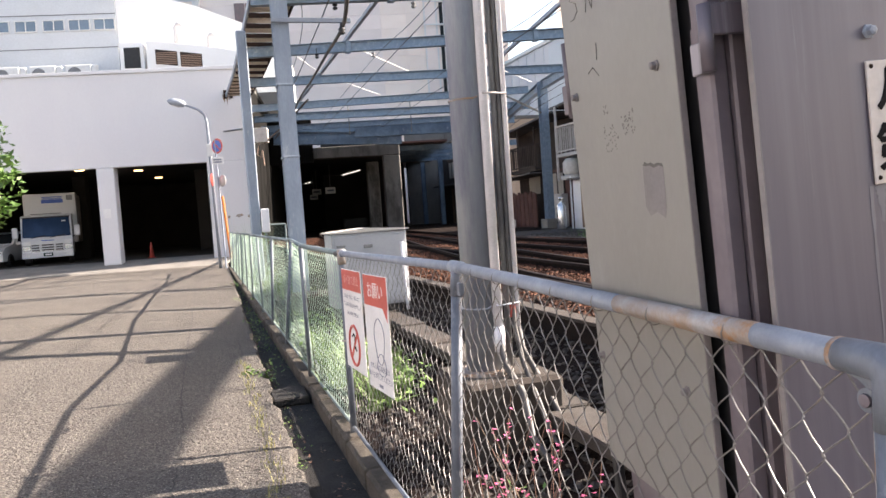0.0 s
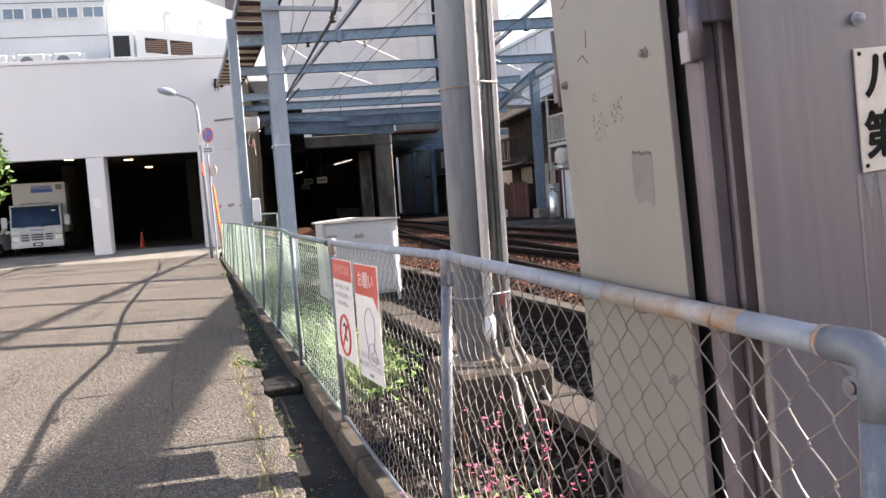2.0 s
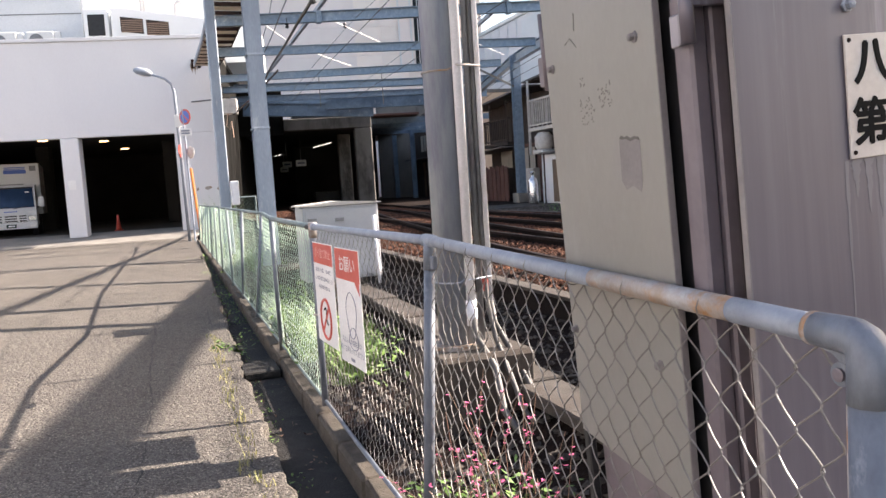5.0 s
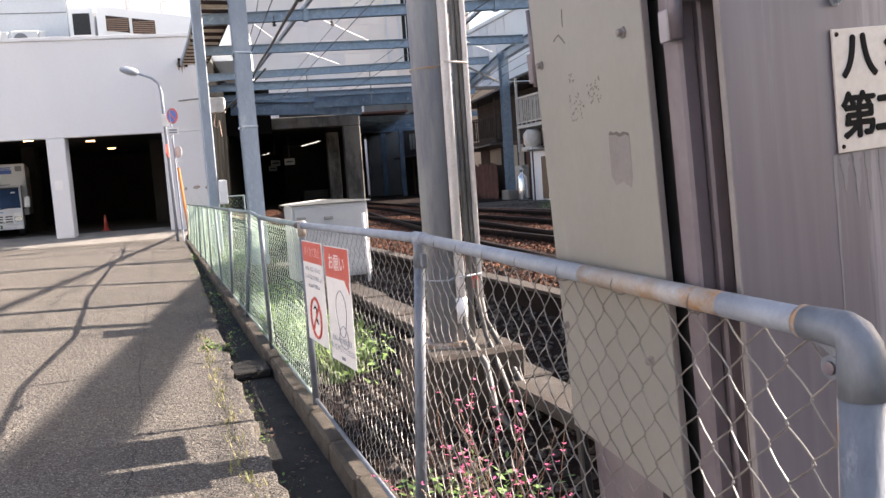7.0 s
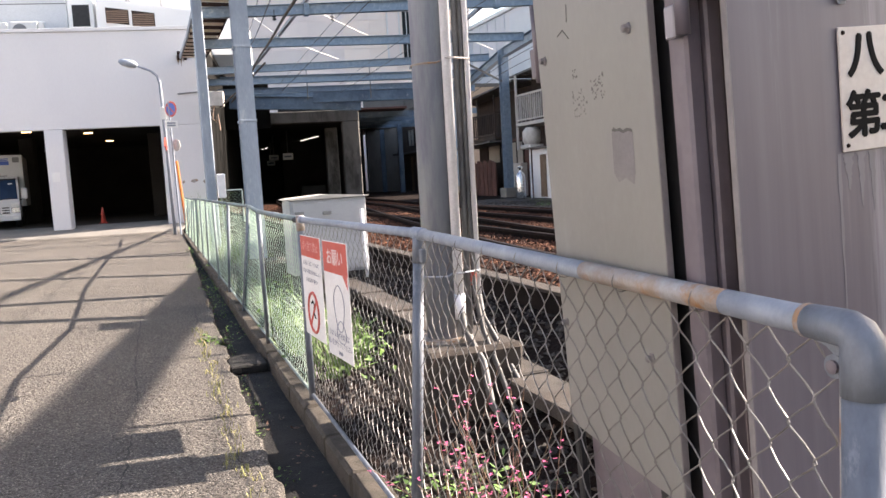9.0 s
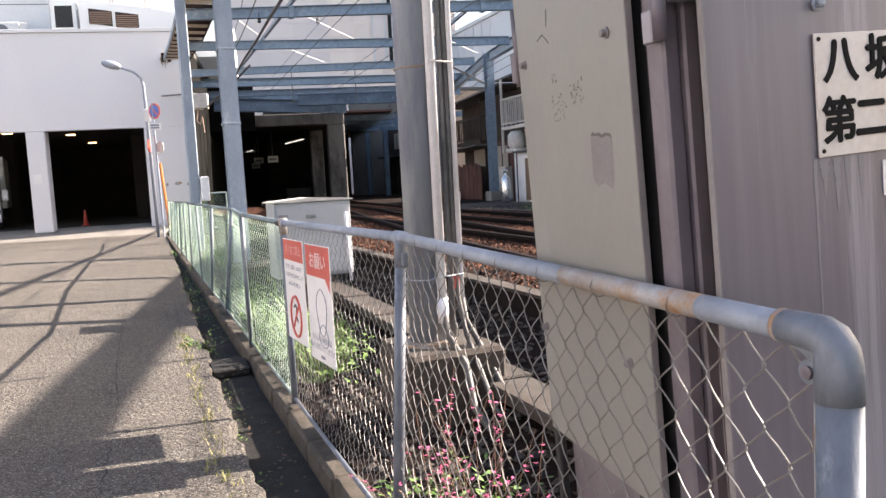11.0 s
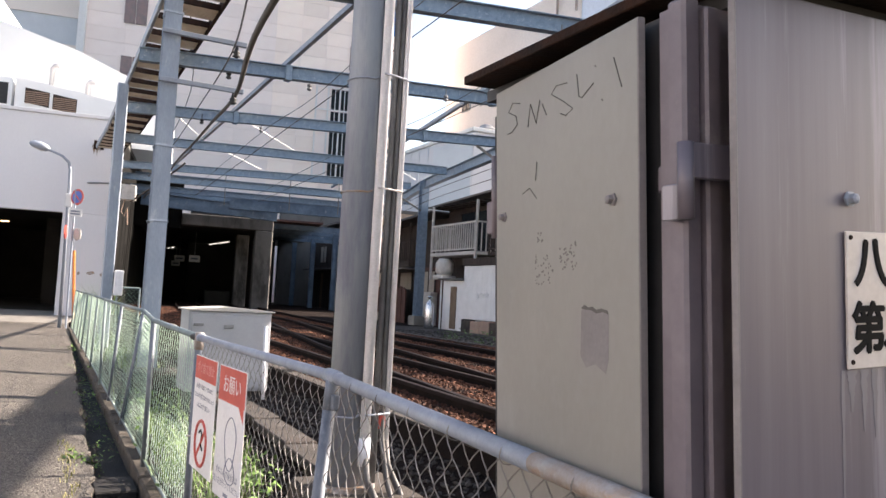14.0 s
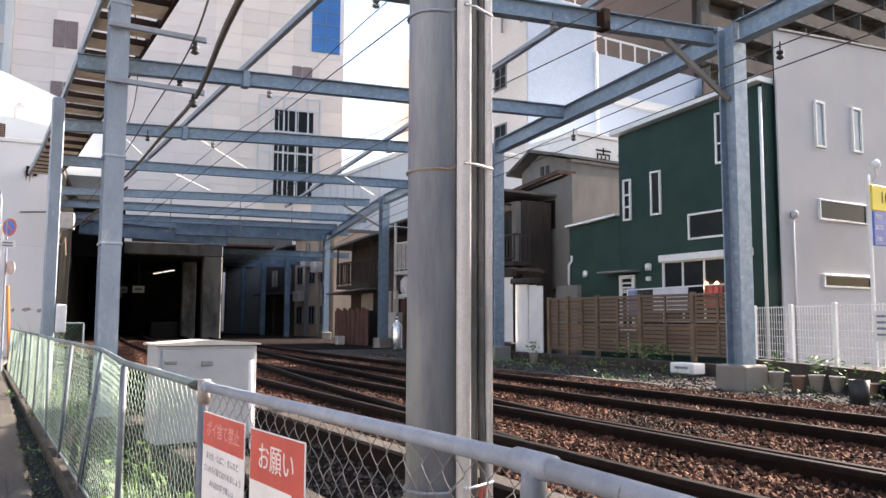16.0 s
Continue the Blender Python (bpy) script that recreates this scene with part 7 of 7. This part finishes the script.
# ---- weeds, grass and flowers ----
def blades(spots, seed, thin=1.0):
    """Thin bent blades: spots of (x, y, z, count, height, spread)."""
    rnd = random.Random(seed)
    sh = Shape()
    for x, y, z, n, h, s in spots:
        for k in range(n):
            p = Vector((x + rnd.gauss(0, s), y + rnd.gauss(0, s), z))
            d = Vector((rnd.gauss(0, 1), rnd.gauss(0, 1), 0)).normalized()
            w = d.cross(Vector((0, 0, 1))) * rnd.uniform(0.003, 0.008) * thin
            hh = h * rnd.uniform(0.5, 1.2)
            q = p + d * hh * 0.25 + Vector((0, 0, hh * 0.6))
            t = p + d * hh * rnd.uniform(0.4, 0.8) + Vector((0, 0, hh))
            sh.add([p - w, p + w, q + w * 0.8, q - w * 0.8, t], [(0, 1, 2, 3), (3, 2, 4)])
    return sh


def leaves(spots, seed):
    """Small broad leaves on short stalks."""
    rnd = random.Random(seed)
    sh = Shape()
    for x, y, z, n, h, s, size in spots:
        for k in range(n):
            c = Vector((x + rnd.gauss(0, s), y + rnd.gauss(0, s), z + rnd.uniform(0.1, 1) * h))
            a = Vector((rnd.gauss(0, 1), rnd.gauss(0, 1), rnd.gauss(0, 0.5))).normalized() * size * rnd.uniform(0.6, 1.3)
            b = a.cross(Vector((rnd.gauss(0, 0.4), rnd.gauss(0, 0.4), 1))).normalized() * a.length * 0.42
            sh.add([c - a, c - a * 0.2 + b, c + a, c - a * 0.2 - b], [(0, 1, 2, 3)])
    return sh


rnd = random.Random(21)
spots = [(rnd.uniform(1.0, 1.45), rnd.uniform(5.2, 8.2), 0.05, 26, 0.30, 0.05) for k in range(28)] + [(rnd.uniform(1.0, 1.7), rnd.uniform(8.5, 20), 0.05, 22, 0.35, 0.07) for k in range(24)]
solid("tall_grass", blades(spots, 1), LEAF, "bright green grass growing behind the fence", "grass", kind="stuff")
spots = [(rnd.uniform(1.0, 1.5), rnd.uniform(5.0, 10.5), 0.05, 30, 0.32, 0.07, 0.035) for k in range(40)]
solid("weeds", leaves(spots, 2), LEAF, "leafy green weeds behind the fence", "weeds", kind="stuff")
spots = [(0.335 + 0.02 * math.sin(k * 0.7) + rnd.gauss(0, 0.014), 3.6 + 0.075 * k + rnd.gauss(0, 0.04), 0.0, rnd.choice((2, 4, 6, 10)), 0.05, 0.022) for k in range(62)]
solid("crack_grass", blades(spots, 3, 0.45), LEAF_DRY, "yellowed grass in the crack of the lane edge", "grass", kind="stuff")
spots = [(0.52, 7.4, -0.06, 40, 0.12, 0.06, 0.032), (0.38, 7.45, 0.0, 22, 0.08, 0.04, 0.026), (0.46, 7.2, -0.04, 16, 0.08, 0.05, 0.026), (0.58, 8.4, -0.1, 12, 0.06, 0.06, 0.02), (0.66, 11.5, -0.08, 30, 0.12, 0.12, 0.03), (0.70, 14.5, -0.08, 40, 0.16, 0.14, 0.035), (0.75, 18.5, -0.08, 40, 0.2, 0.2, 0.04), (0.49, 4.6, -0.08, 8, 0.05, 0.04, 0.016), (0.5, 4.0, -0.08, 8, 0.05, 0.04, 0.016), (0.52, 5.4, -0.08, 8, 0.05, 0.04, 0.016)]
solid("gutter_weeds", leaves(spots, 4), LEAF, "small green weeds growing in the gutter", "weeds", kind="stuff")
spots = [(rnd.uniform(0.5, 0.60), rnd.uniform(3.0, 8), -0.1, 5, 0.03, 0.04, 0.010) for k in range(40)] + [(rnd.uniform(0.58, 0.78), rnd.uniform(8, 22), -0.1, 8, 0.06, 0.07, 0.016) for k in range(90)]
solid("gutter_moss", leaves(spots, 6), LEAF, "low moss and sprouts along the gutter", "moss", kind="stuff")
spots = [(rnd.uniform(0.5, 0.78), rnd.uniform(3.0, 14), -0.1, 3, 0.02, 0.06, 0.016) for k in range(70)]
solid("dead_leaves", leaves(spots, 16), STEM, "scattered brown dead leaves in the gutter", "leaves", kind="stuff")
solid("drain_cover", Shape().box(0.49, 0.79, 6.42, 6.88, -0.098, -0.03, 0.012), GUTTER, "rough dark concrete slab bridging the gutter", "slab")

fl = thing("flowering_weed", "wild pink flowers on thin reddish stems by the fence", "flower", (1.1, 2.7, 0.03))
stems, petals, lv = Shape(), Shape(), Shape()
for k in range(46):
    x0, y0 = rnd.uniform(0.93, 1.3), rnd.gauss(2.72, 0.22)
    h = rnd.uniform(0.2, 0.62)
    d = Vector((rnd.gauss(0, 0.11), rnd.gauss(0, 0.13), 0))
    base = Vector((x0, y0, 0.03))
    mid, tip = base + d * 0.4 + Vector((0, 0, h * 0.55)), base + d + Vector((0, 0, h))
    stems.tube([base, mid, tip], 0.0016, 4)
    for j in range(rnd.randint(2, 5)):
        c = mid.lerp(tip, rnd.uniform(0.3, 1.0)) + Vector((rnd.gauss(0, 0.012), rnd.gauss(0, 0.012), rnd.gauss(0, 0.01)))
        for q in range(4):
            a = q * 1.57 + rnd.uniform(0, 1)
            r = rnd.uniform(0.006, 0.011)
            e = Vector((math.cos(a), math.sin(a), rnd.uniform(-0.3, 0.6))) * r
            w = Vector((-math.sin(a), math.cos(a), 0)) * r * 0.5
            petals.add([c, c + e * 0.6 + w, c + e * 1.3, c + e * 0.6 - w], [(0, 1, 2, 3)])
tagged(part("stalk", stems, STEM, fl), kind="stuff")
tagged(part("blossom", petals, PINK, fl, "small pink petals"), kind="stuff")
spots = [(rnd.uniform(0.95, 1.5), rnd.uniform(1.9, 3.2), 0.02, 18, 0.16, 0.06, 0.022) for k in range(16)]
tagged(part("foliage", leaves(spots, 8), LEAF_TREE, fl, "small dark green leaves"), kind="stuff")

# ---- small things across the tracks ----
def pot(x, y, r, h, material, label, leafy):
    ob = thing("plant_pot", label, "plant pot", (x, y, 0.5), group="pots by the fence")
    part("pot", Shape().lathe([(r * 0.7, 0), (r, h), (r * 1.06, h), (r * 1.06, h + 0.02), (r * 0.9, h + 0.02), (r * 0.85, h - 0.02)], (x, y, 0.5), 14), material, ob, smooth=True)
    if leafy:
        tagged(part("plant", leaves([(x, y, 0.5 + h, leafy, 0.28, 0.07, 0.05)], int(x * 100)), LEAF, ob), kind="stuff")


for x, y, r, h, mm, lab, lf in ((9.75, 8.62, 0.14, 0.30, POT_WHITE, "pale round pot with a leafy plant", 30), (9.95, 8.42, 0.12, 0.24, TERRACOTTA, "clay pot beside the low wall", 0), (10.12, 8.25, 0.14, 0.26, POT_WHITE, "tapered white pot with green leaves", 60), (10.2, 8.0, 0.13, 0.25, POT_WHITE, "white pot with a small plant", 18), (10.1, 7.7, 0.14, 0.15, BLACK, "dark low pot with soil", 12), (10.0, 7.4, 0.13, 0.2, TERRACOTTA, "clay pot with dry stalks", 10), (10.95, 15.7, 0.15, 0.28, POT_WHITE, "white pot with an upright plant", 50), (9.9, 7.1, 0.15, 0.16, BLACK, "black plastic pot with a plant", 24)):
    pot(x, y, 0.74 * r, 0.85 * h, mm, lab, lf)
bxs = thing("foam_box", "white foam box with small lettering used as a planter", "box", (10.9, 11.2, 0.5))
part("box", Shape().box(10.75, 11.05, 10.95, 11.5, 0.55, 0.74, 0.02), SIGN_WHITE, bxs)
part("text_bar", Shape().box(10.745, 10.749, 11.08, 11.38, 0.64, 0.68), INK_GREY, bxs)
solid("kerb_far", Shape().box(8.42, 8.6, 9.6, 30, 0.3, 0.575, 0.02), CONCRETE, "long stained concrete kerb beside the far track", "kerb", kind="structure")
solid("planter_edge", Shape().box(11.3, 11.5, 10.9, 17.2, 0.45, 0.72, 0.02), CONCRETE, "low concrete planter edge before the slat fence", "kerb", kind="structure")
solid("bucket", Shape().lathe([(0.105, 0), (0.115, 0.30), (0.105, 0.30), (0.10, 0.26)], (8.95, 6.95, 0.5), 16), BLACK, "black plastic bucket beside the rails", "bucket", smooth=True)
solid("trackside_block", Shape().box(12.2, 12.5, 29.7, 30.0, 0.5, 0.85, 0.02), POT_WHITE, "small pale box on the trackside", "box")
spots = [(rnd.uniform(8.8, 12.0), rnd.uniform(10.5, 19), 0.5, 22, rnd.uniform(0.08, 0.3), 0.12, 0.035) for k in range(60)] + [(11.6, 12.6 + 0.2 * k, 0.6, 60, 0.45, 0.16, 0.05) for k in range(5)] + [(rnd.uniform(9.2, 11), rnd.uniform(7, 9), 0.5, 10, 0.1, 0.08, 0.03) for k in range(14)]
solid("trackside_weeds", leaves(spots, 9), LEAF_TREE, "low green weeds along the far track side", "weeds", kind="stuff")
solid("garage_weeds", blades([(sp(-0.6, -0.3, 0).x + 0.2 * k, sp(-0.6, -0.3, 0).y, 0.2, 26, 1.2, 0.12) for k in range(5)], 12), LEAF, "tall weeds at the foot of the station wall", "weeds", kind="stuff")

# ---- cracks in the lane ----
CRACK = mat("crack_shadow", (0.04675, 0.0425, 0.03825), (0.02975, 0.0272, 0.0255), 20, 0.95)


def crack(pts, w, seed):
    """A thin ragged seam filled with dirt, lying in the lane."""
    rnd = random.Random(seed)
    left, right = [], []
    for (xa, ya), (xb, yb) in zip(pts, pts[1:]):
        n = max(2, int(math.hypot(xb - xa, yb - ya) / 0.06))
        d = Vector((xb - xa, yb - ya)).normalized()
        for k in range(n):
            x, y = xa + (xb - xa) * k / n + rnd.gauss(0, 0.007), ya + (yb - ya) * k / n
            ww = w * rnd.uniform(0.3, 1.2)
            left.append((x - d.y * ww, y + d.x * ww))
            right.append((x + d.y * ww, y - d.x * ww))
    k = len(left)
    sh = Shape().add([(x, y, road_z(x, y) + 0.002) for x, y in left + right], [(i, i + k, i + k + 1, i + 1) for i in range(k - 1)])
    return solid("lane_crack", sh, CRACK, "thin dirt-filled crack in the asphalt", "crack", group="lane cracks", kind="structure")


crack([(-0.17, 26), (-0.19, 15.5), (-0.22, 8.6), (-0.23, 6.7), (-0.19, 5.7), (-0.19, 4.9), (-0.25, 3.6)], 0.005, 1)
crack([(-0.2, 6.98), (0.22, 6.86), (0.48, 6.5)], 0.006, 2)
crack([(0.37, 10.0), (0.35, 7.5), (0.30, 6.0), (0.33, 5.4), (0.34, 4.0), (0.33, 2.4)], 0.006, 3)
crack([(-0.2, 4.95), (0.1, 5.05), (0.46, 4.9)], 0.005, 4)
crack([(-4.0, 19.0), (-2.0, 18.6), (0.6, 19.2)], 0.009, 5)
solid("tar_spot", Shape().lathe([(0.035, 0), (0.03, 0.004)], (-0.2, 4.88, road_z(-0.2, 4.88)), 12), CRACK, "small dark tar spot on the lane", "stain", kind="structure")

# ---- track bed ----
solid("edge_beam", Shape().box(2.55, 2.66, -6, 20, 0.2, 0.56, 0.008), RAIL, "old dark rail-steel edge holding the ballast", "edging", kind="structure")
solid("edge_cap", Shape().box(2.535, 2.675, -6, 20, 0.561, 0.585, 0.004), CONCRETE, "thin paler cap on the ballast edge", "edging", kind="structure")
tro = thing("cable_trough", "pale concrete cable trough with loose lids", "cable trough", (1.95, 5, 0.1))
for k in range(16):
    y = -0.4 + 0.6 * k
    x = 1.84 + 0.03 * (y - 3)
    part("lid", Shape().box(x - 0.13, x + 0.13, y, y + 0.585, 0.24 + 0.01 * (k % 2), 0.31 + 0.01 * (k % 2), 0.01), CONCRETE, tro)

slp = Shape().box(-1.0, 1.0, -0.11, 0.11, 0.36, 0.54, 0.012).mesh("sleeper")
slp.materials.append(SLEEPER)
for x5, x25 in ((3.80, 4.48), (6.285, 7.185)):
    tk = thing("sleeper_row", "row of dusty brown sleepers under the track", "sleepers", (x5, 5, 0.4), group="sleeper rows")
    for k in range(52):
        y = -1.0 + 0.66 * k
        x = x5 + (x25 - x5) * (y - 5) / 20 + 0.002 * max(0, y - 14) ** 2
        put("sleeper", slp, tk, pose(x, y, 0, 0, 0, (k * 37 % 7) * 0.3 - 1))


def stones(name, n, area, z_of, size, material, label, seed, keep=None):
    """Loose broken stones, each a squashed uneven octahedron."""
    rng = np.random.default_rng(seed)
    x = rng.uniform(area[0], area[1], n)
    y = area[2] + (area[3] - area[2]) * rng.uniform(0, 1, n) ** 1.6
    if keep is not None:
        ok = keep(x, y)
        x, y = x[ok], y[ok]
    n = len(x)
    base = np.array([(1, 0, 0), (-1, 0, 0), (0, 1, 0), (0, -1, 0), (0, 0, 1), (0, 0, -1)], float)
    v = base[None] * rng.uniform(0.55, 1.25, (n, 6, 1)) + rng.normal(0, 0.22, (n, 6, 3))
    v *= (size * rng.uniform(0.6, 1.4, n))[:, None, None] * np.array([1, 0.8, 0.62])
    a = rng.uniform(0, 6.28, n)
    c, s = np.cos(a), np.sin(a)
    vx, vy = v[..., 0] * c[:, None] - v[..., 1] * s[:, None], v[..., 0] * s[:, None] + v[..., 1] * c[:, None]
    z = np.array([z_of(p, q) for p, q in zip(x, y)])
    pts = np.stack([vx + x[:, None], vy + y[:, None], v[..., 2] + z[:, None] + size * 0.25], -1).reshape(-1, 3)
    tri = np.array([(0, 2, 4), (2, 1, 4), (1, 3, 4), (3, 0, 4), (2, 0, 5), (1, 2, 5), (3, 1, 5), (0, 3, 5)])
    f = (tri[None] + 6 * np.arange(n)[:, None, None]).reshape(-1, 3)
    me = bpy.data.meshes.new(name)
    me.from_pydata(pts.tolist(), [], f.tolist())
    me.materials.append(material)
    tagged(new(name, me), label, "ballast", kind="stuff")


stones("ballast", 120000, (2.68, 8.40, -1.5, 36.0), lambda x, y: 0.548, 0.026, BALLAST, "rusty brown broken ballast stones between the rails", 1)
stones("bank_stones", 9000, (0.96, 2.54, -1.5, 16.0), bank, 0.026, GRAVEL, "grey and brown gravel on the bank behind the fence", 2)
stones("far_gravel", 5000, (8.62, 11.2, 5.0, 22.0), lambda x, y: 0.5, 0.028, GRAVEL, "pale gravel along the far side of the tracks", 3)
